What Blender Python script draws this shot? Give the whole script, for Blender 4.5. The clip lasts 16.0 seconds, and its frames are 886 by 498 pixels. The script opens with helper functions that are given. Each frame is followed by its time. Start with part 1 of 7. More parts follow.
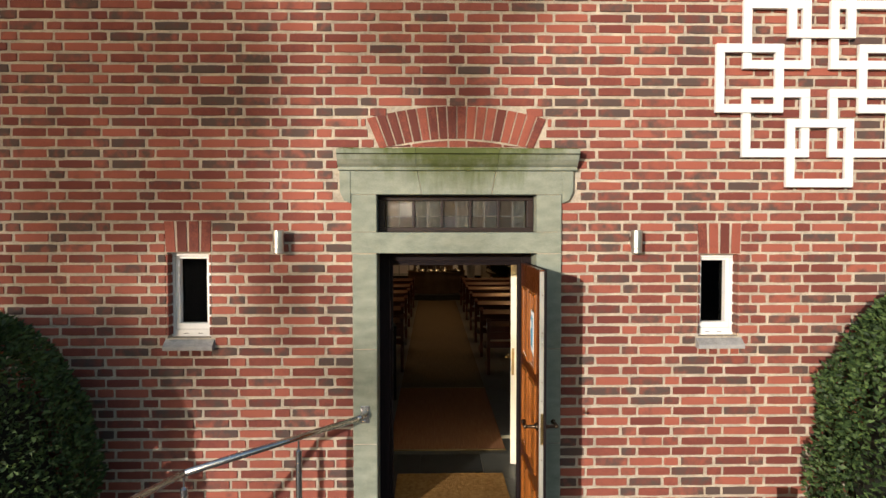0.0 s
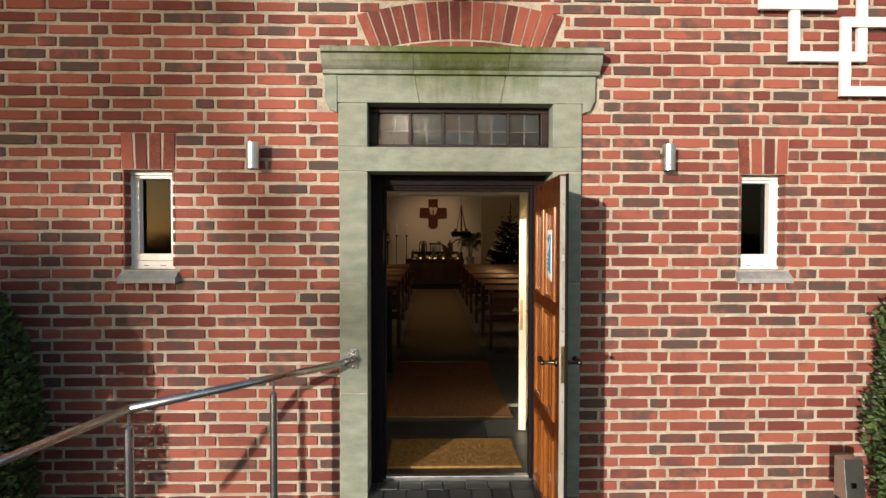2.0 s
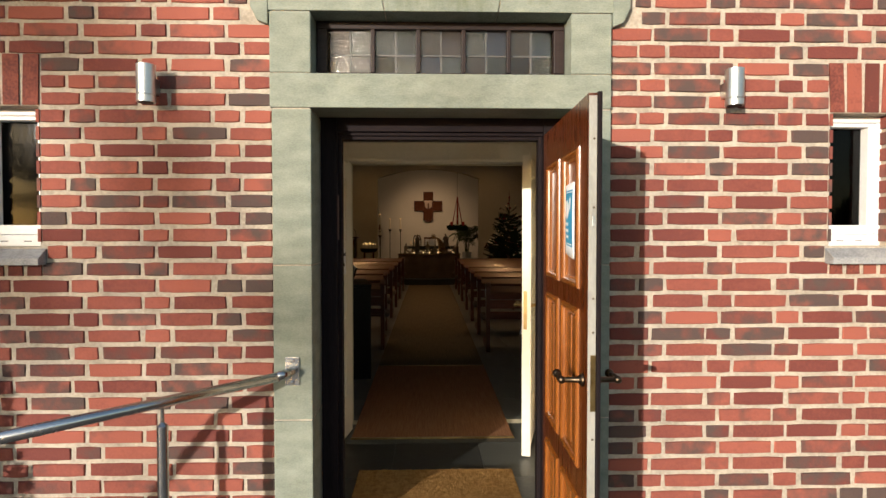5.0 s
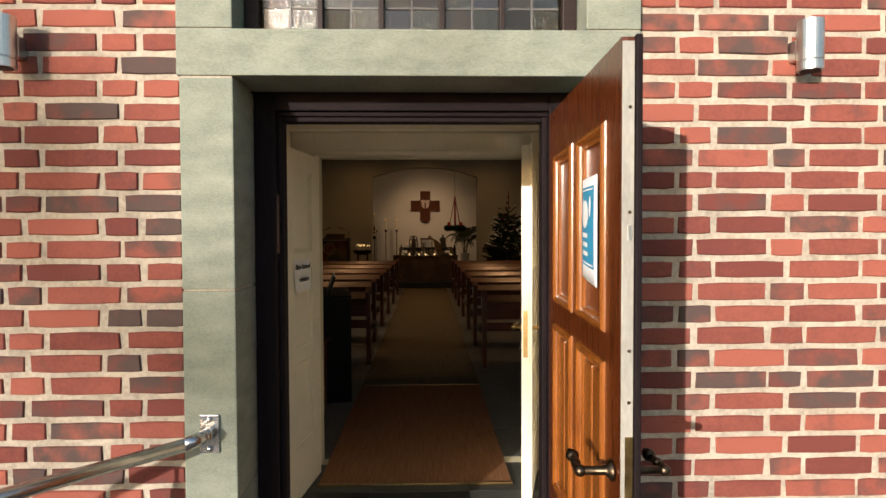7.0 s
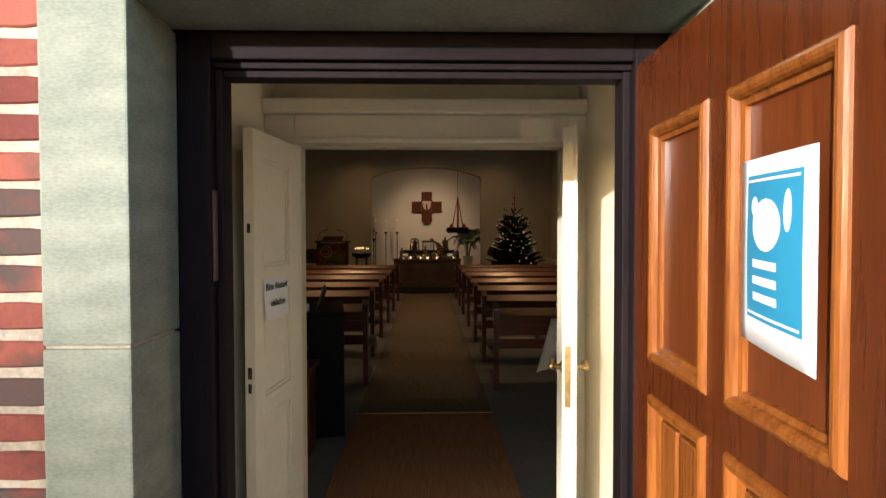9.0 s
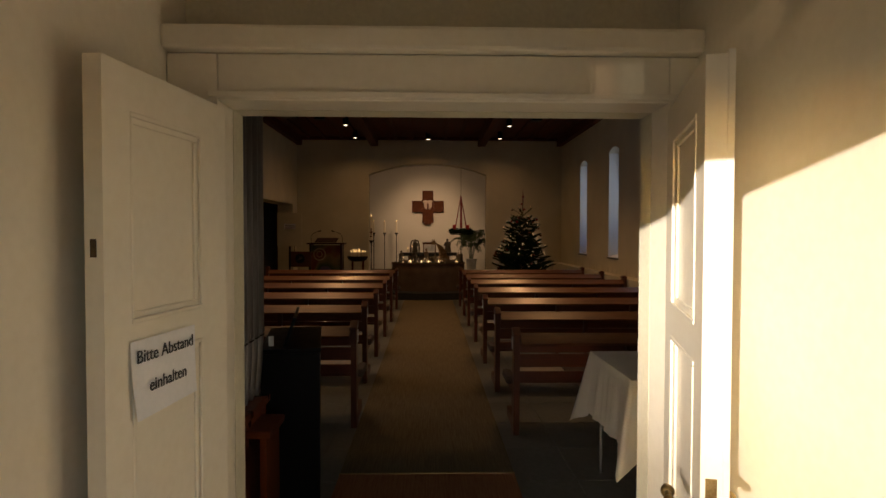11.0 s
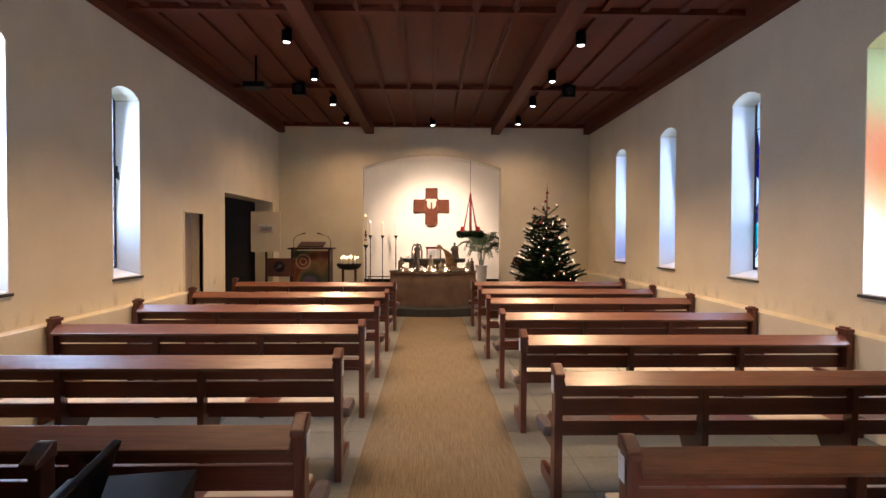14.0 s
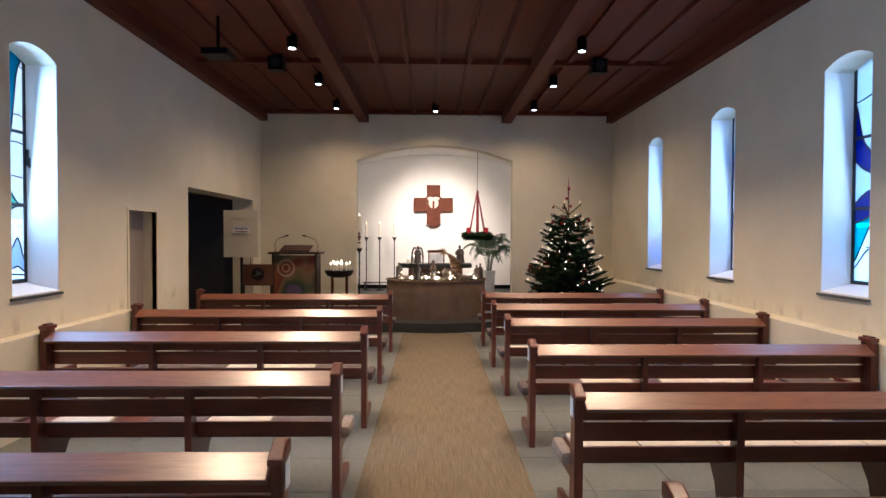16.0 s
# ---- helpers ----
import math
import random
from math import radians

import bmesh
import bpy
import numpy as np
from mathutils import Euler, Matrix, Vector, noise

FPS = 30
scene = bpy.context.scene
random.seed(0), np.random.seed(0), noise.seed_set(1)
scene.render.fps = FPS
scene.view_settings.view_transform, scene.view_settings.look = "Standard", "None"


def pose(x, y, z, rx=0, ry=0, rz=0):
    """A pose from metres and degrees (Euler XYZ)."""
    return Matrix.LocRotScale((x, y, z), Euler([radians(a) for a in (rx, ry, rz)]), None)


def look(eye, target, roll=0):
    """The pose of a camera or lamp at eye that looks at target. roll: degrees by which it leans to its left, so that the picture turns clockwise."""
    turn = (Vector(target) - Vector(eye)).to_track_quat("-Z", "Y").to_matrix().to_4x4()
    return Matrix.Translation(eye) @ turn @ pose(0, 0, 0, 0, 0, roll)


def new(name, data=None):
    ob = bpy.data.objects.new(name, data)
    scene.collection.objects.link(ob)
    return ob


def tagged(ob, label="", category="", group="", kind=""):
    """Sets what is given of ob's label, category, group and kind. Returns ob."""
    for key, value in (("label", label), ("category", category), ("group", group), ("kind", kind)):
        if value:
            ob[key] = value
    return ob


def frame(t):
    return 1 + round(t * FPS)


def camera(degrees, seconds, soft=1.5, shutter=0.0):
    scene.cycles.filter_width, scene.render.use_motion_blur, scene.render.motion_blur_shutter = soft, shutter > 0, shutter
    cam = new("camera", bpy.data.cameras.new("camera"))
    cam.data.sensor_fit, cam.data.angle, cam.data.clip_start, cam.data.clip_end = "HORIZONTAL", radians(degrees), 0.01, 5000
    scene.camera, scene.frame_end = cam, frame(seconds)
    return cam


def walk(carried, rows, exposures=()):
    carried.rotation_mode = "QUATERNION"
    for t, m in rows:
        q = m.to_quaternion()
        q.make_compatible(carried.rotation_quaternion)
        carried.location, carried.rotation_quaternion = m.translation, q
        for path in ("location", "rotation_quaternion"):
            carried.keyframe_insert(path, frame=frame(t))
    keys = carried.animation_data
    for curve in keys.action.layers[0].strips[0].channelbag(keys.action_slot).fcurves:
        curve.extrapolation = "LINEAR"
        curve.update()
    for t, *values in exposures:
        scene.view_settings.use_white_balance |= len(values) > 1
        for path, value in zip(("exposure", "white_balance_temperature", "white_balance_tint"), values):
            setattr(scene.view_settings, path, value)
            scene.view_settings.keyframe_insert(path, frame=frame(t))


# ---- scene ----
cam = camera(75.1, 16.0)
PATH = [
    (0, (-0.184, -4.306, 2.266), (-0.146, -2.307, 2.205), 0.0),
    (0.5, (-0.184, -4.179, 2.11), (-0.149, -2.18, 2.051), 0.0),
    (1, (-0.194, -4.034, 1.855), (-0.153, -2.035, 1.808), 0.1),
    (1.5, (-0.193, -3.879, 1.733), (-0.149, -1.88, 1.698), 0.1),
    (2, (-0.194, -3.729, 1.691), (-0.149, -1.73, 1.645), 0.1),
    (2.5, (-0.19, -3.566, 1.571), (-0.145, -1.567, 1.514), 0.1),
    (3, (-0.196, -3.403, 1.543), (-0.15, -1.405, 1.487), 0.1),
    (3.5, (-0.21, -3.231, 1.534), (-0.163, -1.232, 1.48), 0.1),
    (4, (-0.196, -3.047, 1.531), (-0.149, -1.049, 1.477), 0.1),
    (4.2, (-0.182, -2.972, 1.525), (-0.134, -0.973, 1.474), 0.1),
    (6.3, (0.105, -2.161, 1.567), (0.157, -0.163, 1.513), -0.2),
    (6.5, (0.082, -2.082, 1.576), (0.133, -0.084, 1.523), -0.2),
    (7, (0.056, -1.978, 1.573), (0.107, 0.02, 1.519), -0.2),
    (7.5, (0.04, -1.852, 1.582), (0.092, 0.146, 1.529), -0.2),
    (8, (0.026, -1.664, 1.594), (0.078, 0.335, 1.543), -0.2),
    (8.5, (0.017, -1.442, 1.598), (0.067, 0.557, 1.548), -0.1),
    (9, (0.009, -1.202, 1.612), (0.059, 0.797, 1.562), -0.1),
    (9.2, (-0.008, -1.099, 1.625), (0.061, 0.899, 1.558), -0.0),
    (11.5, (-0.03, 0.334, 1.683), (0.015, 2.333, 1.635), 0.1),
    (12, (-0.046, 0.728, 1.695), (0.0, 2.727, 1.648), 0.0),
    (12.5, (-0.054, 1.167, 1.694), (-0.01, 3.166, 1.648), 0.1),
    (13, (-0.067, 1.595, 1.698), (-0.023, 3.594, 1.652), 0.1),
    (13.5, (-0.078, 2.013, 1.702), (-0.035, 4.012, 1.656), 0.1),
    (14, (-0.103, 2.438, 1.705), (-0.058, 4.437, 1.66), 0.2),
    (14.5, (-0.107, 2.865, 1.718), (-0.064, 4.864, 1.672), 0.2),
    (15, (-0.119, 3.3, 1.727), (-0.076, 5.299, 1.682), 0.2),
    (15.5, (-0.134, 3.726, 1.734), (-0.09, 5.725, 1.69), 0.2),
    (16, (-0.134, 4.129, 1.742), (-0.092, 6.128, 1.699), 0.2),
]
EXPOSURES = [(0.0, 0.06, 6500, 10), (3.5, 0.24, 6500, 10), (7.0, 0.48, 6400, 12), (8.0, 0.62, 6250, 13), (9.0, 1.0, 5900, 11), (11.5, 0.95, 6750, 14), (12.0, 1.8, 6600, 17), (12.5, 3.1, 7200, 33), (13.0, 3.65, 6200, 25), (14.0, 3.74, 5050, 14), (16.0, 3.70, 4300, 9)]
walk(cam, [(t, look(eye, target, roll)) for t, eye, target, roll in PATH], EXPOSURES)

# ---- light and exposure ----
world = bpy.data.worlds.new("world")
scene.world = world
world.use_nodes = True
SUN_ELEV, SUN_TURN = 8.5, 31.2  # degrees: height, and how far to the west of the facade's normal
wn = world.node_tree
sky = wn.nodes.new("ShaderNodeTexSky")
sky.sky_type, sky.sun_disc = 'NISHITA', False
sky.sun_elevation, sky.sun_rotation = radians(SUN_ELEV), radians(180 + SUN_TURN)
wn.links.new(sky.outputs[0], wn.nodes["Background"].inputs[0])
wn.nodes["Background"].inputs[1].default_value = 0.20
sun = new("sun", bpy.data.lights.new("sun", "SUN"))
sun.data.energy, sun.data.angle, sun.data.color = 4.5, radians(0.75), (1.0, 0.91, 0.80)
se, st = radians(SUN_ELEV), radians(SUN_TURN)
sun.matrix_world = look((-20 * math.sin(st), -20 * math.cos(st), 20 * math.tan(se)), (0, 0, 0))


def lamp(name, kind, m, energy, colour, **more):
    ob = new(name, bpy.data.lights.new(name, kind))
    ob.matrix_world, ob.data.energy, ob.data.color = m, energy, colour
    if "size" in more:
        ob.data.size = more["size"]
    if "size_y" in more:
        ob.data.shape, ob.data.size_y = "RECTANGLE", more["size_y"]
    if "radius" in more:
        ob.data.shadow_soft_size = more["radius"]
    if "angle" in more:
        ob.data.spot_size, ob.data.spot_blend = radians(more["angle"]), more.get("blend", 0.6)
    return ob


# ---- materials ----
def nodes_of(name):
    m = bpy.data.materials.new(name)
    m.use_nodes = True
    return m, m.node_tree.nodes, m.node_tree.links, m.node_tree.nodes["Principled BSDF"]


def surf(name, c1, c2, scale=8.0, rough=0.6, bump=0.2, stretch=(1, 1, 1), metal=0.0, fine=9.0, spec=0.5, rough_var=0.12, pick=None, dark=None, dark_share=0.15, coat=0.0, mottle=1.0):
    """Two colours mixed by a coarse and a fine noise, with relief and uneven gloss. pick: 'object' or 'island' shifts the mix piece by piece."""
    m, n, l, b = nodes_of(name)
    tc = n.new("ShaderNodeTexCoord")
    mp = n.new("ShaderNodeMapping")
    mp.inputs["Scale"].default_value = stretch
    l.new(tc.outputs["Object"], mp.inputs[0])
    a = n.new("ShaderNodeTexNoise")
    a.inputs["Scale"].default_value, a.inputs["Detail"].default_value = scale, 6
    f = n.new("ShaderNodeTexNoise")
    f.inputs["Scale"].default_value, f.inputs["Detail"].default_value = scale * fine, 4
    vec = mp.outputs[0]
    rnd = None
    if pick:
        if pick == "object":
            rnd = n.new("ShaderNodeObjectInfo").outputs["Random"]
        else:
            rnd = n.new("ShaderNodeNewGeometry").outputs["Random Per Island"]
        off = n.new("ShaderNodeVectorMath")
        off.operation = "ADD"
        sc = n.new("ShaderNodeMath")
        sc.operation = "MULTIPLY"
        sc.inputs[1].default_value = 37.0
        l.new(rnd, sc.inputs[0])
        l.new(vec, off.inputs[0])
        l.new(sc.outputs[0], off.inputs[1])
        vec = off.outputs[0]
    l.new(vec, a.inputs["Vector"])
    l.new(vec, f.inputs["Vector"])
    s = n.new("ShaderNodeMath")
    s.operation = "MULTIPLY_ADD"
    s.inputs[1].default_value = 0.45
    l.new(f.outputs["Fac"], s.inputs[0])
    h = n.new("ShaderNodeMath")
    h.operation = "MULTIPLY"
    h.inputs[1].default_value = 0.55
    l.new(a.outputs["Fac"], h.inputs[0])
    l.new(h.outputs[0], s.inputs[2])
    mix = s.outputs[0]
    if mottle != 1.0:
        calm = n.new("ShaderNodeMath")
        calm.operation = "MULTIPLY_ADD"
        calm.inputs[1].default_value, calm.inputs[2].default_value = mottle, 0.5 * (1 - mottle)
        l.new(mix, calm.inputs[0])
        mix = calm.outputs[0]
    ramp = n.new("ShaderNodeValToRGB")
    ramp.color_ramp.elements[0].position, ramp.color_ramp.elements[1].position = 0.35, 0.65
    ramp.color_ramp.elements[0].color, ramp.color_ramp.elements[1].color = (*c1, 1), (*c2, 1)
    if rnd is not None:
        sh = n.new("ShaderNodeMath")
        sh.operation = "MULTIPLY_ADD"
        sh.inputs[1].default_value, sh.inputs[2].default_value = (0.5, -0.25) if mottle == 1.0 else (0.42, -0.21)
        l.new(rnd, sh.inputs[0])
        ad = n.new("ShaderNodeMath")
        l.new(mix, ad.inputs[0])
        l.new(sh.outputs[0], ad.inputs[1])
        l.new(ad.outputs[0], ramp.inputs[0])
    else:
        l.new(mix, ramp.inputs[0])
    col = ramp.outputs[0]
    if dark is not None and rnd is not None:
        w = n.new("ShaderNodeTexWhiteNoise")
        w.noise_dimensions = '1D'
        l.new(rnd, w.inputs["W"])
        lt = n.new("ShaderNodeMapRange")
        lt.inputs["From Min"].default_value, lt.inputs["From Max"].default_value = dark_share + 0.17, dark_share - 0.17
        pa = n.new("ShaderNodeMath")
        pa.operation = "MULTIPLY_ADD"
        pa.inputs[1].default_value, pa.inputs[2].default_value = 1.1, -0.55
        l.new(a.outputs["Fac"], pa.inputs[0])
        pb = n.new("ShaderNodeMath")
        l.new(w.outputs["Value"], pb.inputs[0])
        l.new(pa.outputs[0], pb.inputs[1])
        l.new(pb.outputs[0], lt.inputs["Value"])
        mx = n.new("ShaderNodeMix")
        mx.data_type = 'RGBA'
        l.new(lt.outputs[0], mx.inputs[0])
        l.new(col, mx.inputs[6])
        mx.inputs[7].default_value = (*dark, 1)
        col = mx.outputs[2]
    l.new(col, b.inputs["Base Color"])
    r = n.new("ShaderNodeMapRange")
    r.inputs["To Min"].default_value, r.inputs["To Max"].default_value = max(0.02, rough - rough_var), min(1, rough + rough_var)
    l.new(a.outputs["Fac"], r.inputs["Value"])
    l.new(r.outputs[0], b.inputs["Roughness"])
    b.inputs["Metallic"].default_value = metal
    b.inputs["Specular IOR Level"].default_value = spec
    b.inputs["Coat Weight"].default_value, b.inputs["Coat Roughness"].default_value = coat, 0.18
    if bump:
        bp = n.new("ShaderNodeBump")
        bp.inputs["Strength"].default_value, bp.inputs["Distance"].default_value = bump, 0.01
        l.new(s.outputs[0], bp.inputs["Height"])
        l.new(bp.outputs[0], b.inputs["Normal"])
    return m


def plain(name, colour, rough=0.5, metal=0.0, spec=0.5):
    m, n, l, b = nodes_of(name)
    b.inputs["Base Color"].default_value = (*colour, 1)
    b.inputs["Roughness"].default_value, b.inputs["Metallic"].default_value, b.inputs["Specular IOR Level"].default_value = rough, metal, spec
    return m


def glow(name, colour, strength):
    m, n, l, b = nodes_of(name)
    b.inputs["Base Color"].default_value = (*colour, 1)
    b.inputs["Emission Color"].default_value = (*colour, 1)
    b.inputs["Emission Strength"].default_value = strength
    return m


def glass(name, tint, clear=0.75, rough=0.05, ior=1.5, wavy=0.12):
    """Thin window glass: lets tinted light through, and mirrors at its face."""
    m, n, l, b = nodes_of(name)
    t = n.new("ShaderNodeBsdfTransparent")
    t.inputs[0].default_value = (*tint, 1)
    d = n.new("ShaderNodeBsdfTranslucent")
    d.inputs[0].default_value = (*tint, 1)
    g = n.new("ShaderNodeBsdfGlossy")
    g.inputs["Roughness"].default_value = rough
    mix = n.new("ShaderNodeMixShader")
    mix.inputs[0].default_value = clear
    l.new(d.outputs[0], mix.inputs[1])
    l.new(t.outputs[0], mix.inputs[2])
    fr = n.new("ShaderNodeFresnel")
    fr.inputs[0].default_value = ior
    wave = n.new("ShaderNodeTexNoise")
    wave.inputs["Scale"].default_value = 9.0
    bp = n.new("ShaderNodeBump")
    bp.inputs["Strength"].default_value, bp.inputs["Distance"].default_value = wavy, 0.01
    l.new(wave.outputs["Fac"], bp.inputs["Height"])
    l.new(bp.outputs[0], g.inputs["Normal"])
    top = n.new("ShaderNodeMixShader")
    l.new(fr.outputs[0], top.inputs[0])
    l.new(mix.outputs[0], top.inputs[1])
    l.new(g.outputs[0], top.inputs[2])
    l.new(top.outputs[0], n["Material Output"].inputs[0])
    return m


BRICK = dict(mottle=0.42, c1=(0.160, 0.047, 0.038), c2=(0.315, 0.097, 0.068), scale=11, rough=0.85, bump=0.6, fine=7, dark=(0.092, 0.062, 0.055), dark_share=0.21, spec=0.2)
M_BRICK = surf("brick_red", pick="object", **BRICK)
M_BRICK_MASS = surf("brick_red_mass", pick="island", **BRICK)
M_BRICK_ARCH = surf("deep_red_brick", (0.125, 0.036, 0.028), (0.285, 0.082, 0.055), 11, 0.8, 0.55, fine=7, spec=0.25, pick="object")
M_MORTAR = surf("mortar", (0.30, 0.258, 0.205), (0.54, 0.47, 0.38), 7, 0.95, 0.9, fine=11, spec=0.15)
M_STONE = surf("green_sandstone", (0.182, 0.203, 0.164), (0.290, 0.314, 0.256), 7, 0.85, 0.35, stretch=(1, 1, 2.5), fine=14, spec=0.25)


def tooled(m, scale=45.0):
    """Fine level chisel lines over a stone."""
    n, l = m.node_tree.nodes, m.node_tree.links
    b = n["Principled BSDF"]
    tc, wv, bp = n.new("ShaderNodeTexCoord"), n.new("ShaderNodeTexWave"), n.new("ShaderNodeBump")
    wv.bands_direction = 'Z'
    wv.inputs["Scale"].default_value, wv.inputs["Distortion"].default_value, wv.inputs["Detail"].default_value, wv.inputs["Detail Scale"].default_value = scale, 4.0, 3.0, 0.6
    l.new(tc.outputs["Object"], wv.inputs["Vector"])
    bp.inputs["Strength"].default_value, bp.inputs["Distance"].default_value = 0.16, 0.002
    l.new(wv.outputs["Fac"], bp.inputs["Height"])
    l.new(b.inputs["Normal"].links[0].from_socket, bp.inputs["Normal"])
    l.new(bp.outputs[0], b.inputs["Normal"])
    return m


tooled(M_STONE)


def mossy(m):
    """Green-brown runs of moss under the hood, strongest about the middle."""
    n, l = m.node_tree.nodes, m.node_tree.links
    b = n["Principled BSDF"]
    src = b.inputs["Base Color"].links[0].from_socket
    tc, sep, mp, no = n.new("ShaderNodeTexCoord"), n.new("ShaderNodeSeparateXYZ"), n.new("ShaderNodeMapping"), n.new("ShaderNodeTexNoise")
    l.new(tc.outputs["Object"], sep.inputs[0])
    mp.inputs["Scale"].default_value = (9, 9, 1.6)
    l.new(tc.outputs["Object"], mp.inputs[0])
    l.new(mp.outputs[0], no.inputs["Vector"])
    no.inputs["Scale"].default_value, no.inputs["Detail"].default_value, no.inputs["Roughness"].default_value = 1.3, 6, 0.7
    ab, fx, fz, th = n.new("ShaderNodeMath"), n.new("ShaderNodeMapRange"), n.new("ShaderNodeMapRange"), n.new("ShaderNodeMapRange")
    ab.operation = "ABSOLUTE"
    l.new(sep.outputs["X"], ab.inputs[0])
    for node, lo, hi, a, c in ((fx, 0.25, 0.85, 0.42, 0.0), (fz, 2.55, 2.88, -0.12, 0.42), (th, 0.42, 0.85, 0.0, 0.9)):
        node.inputs["From Min"].default_value, node.inputs["From Max"].default_value = lo, hi
        node.inputs["To Min"].default_value, node.inputs["To Max"].default_value = a, c
    l.new(ab.outputs[0], fx.inputs["Value"])
    l.new(sep.outputs["Z"], fz.inputs["Value"])
    s1, s2 = n.new("ShaderNodeMath"), n.new("ShaderNodeMath")
    l.new(fx.outputs[0], s1.inputs[0])
    l.new(fz.outputs[0], s1.inputs[1])
    s2.operation = "MULTIPLY_ADD"
    l.new(no.outputs["Fac"], s2.inputs[0])
    s2.inputs[1].default_value = 0.9
    sh = n.new("ShaderNodeMath")
    sh.inputs[1].default_value = -0.32
    l.new(s1.outputs[0], sh.inputs[0])
    l.new(sh.outputs[0], s2.inputs[2])
    l.new(s2.outputs[0], th.inputs["Value"])
    mx = n.new("ShaderNodeMix")
    mx.data_type = 'RGBA'
    l.new(th.outputs[0], mx.inputs[0])
    l.new(src, mx.inputs[6])
    mx.inputs[7].default_value = (0.075, 0.095, 0.018, 1)
    l.new(mx.outputs[2], b.inputs["Base Color"])
    return m


M_STONE_MOSS = mossy(surf("mossy_sandstone", (0.182, 0.203, 0.164), (0.290, 0.314, 0.256), 7, 0.85, 0.35, stretch=(1, 1, 2.5), fine=14, spec=0.25))
M_DARKWOOD = surf("dark_stained_frame_wood", (0.007, 0.005, 0.006), (0.017, 0.011, 0.012), 6, 0.68, 0.12, stretch=(4, 4, 0.4), spec=0.10)
M_DARKWOOD_H = surf("dark_stained_head_wood", (0.007, 0.005, 0.006), (0.017, 0.011, 0.012), 6, 0.68, 0.12, stretch=(0.4, 4, 4), spec=0.10)
M_SASH = surf("brown_black_sash_wood", (0.016, 0.010, 0.009), (0.034, 0.021, 0.019), 6, 0.5, 0.12, stretch=(0.4, 4, 4), spec=0.25)
M_OAK = surf("varnished_red_brown_wood", (0.066, 0.0140, 0.0028), (0.108, 0.0245, 0.0042), 9, 0.28, 0.10, stretch=(5, 5, 0.35), fine=5, coat=0.35, rough_var=0.06)
# lit copy of the door wood: sunlight and sheen put into the colour
M_OAK_SUNLIT = surf("sunlit_golden_wood", (0.150, 0.041, 0.006), (0.285, 0.092, 0.015), 9, 0.24, 0.10, stretch=(6, 6, 0.35), fine=5, coat=0.35, rough_var=0.06)
M_OAK_DEEP = surf("varnished_deep_wood", (0.085, 0.0190, 0.0035), (0.145, 0.035, 0.0062), 9, 0.30, 0.10, stretch=(5, 5, 0.35), fine=5, coat=0.25, rough_var=0.06)
M_PEW = surf("dark_red_pew_wood", (0.074, 0.0182, 0.0086), (0.150, 0.0375, 0.0165), 3, 0.36, 0.08, stretch=(0.35, 5, 5), fine=6, coat=0.15, rough_var=0.08)
M_REST = surf("worn_book_rest_wood", (0.104, 0.036, 0.0155), (0.205, 0.079, 0.034), 3, 0.45, 0.06, stretch=(0.35, 5, 5), fine=6, coat=1.0, rough_var=0.08, spec=0.45)
M_REST.node_tree.nodes["Principled BSDF"].inputs["Coat Roughness"].default_value = 0.27
M_PEW_UP = surf("dark_red_post_wood", (0.064, 0.0160, 0.0078), (0.130, 0.0325, 0.0150), 3, 0.36, 0.08, stretch=(5, 5, 0.35), fine=6, coat=0.2)
M_CEIL = surf("brown_ceiling_boards", (0.066, 0.0170, 0.0075), (0.130, 0.0350, 0.0150), 2.5, 0.62, 0.1, stretch=(4, 0.3, 4), fine=7, spec=0.18)
M_BEAM = surf("brown_beam_wood", (0.066, 0.0180, 0.0080), (0.122, 0.0345, 0.0150), 2.5, 0.6, 0.1, stretch=(4, 0.3, 4), fine=7, spec=0.18)
M_PLASTER = surf("cream_plaster", (0.60, 0.558, 0.415), (0.70, 0.655, 0.50), 1.5, 0.9, 0.15, fine=40, spec=0.2)


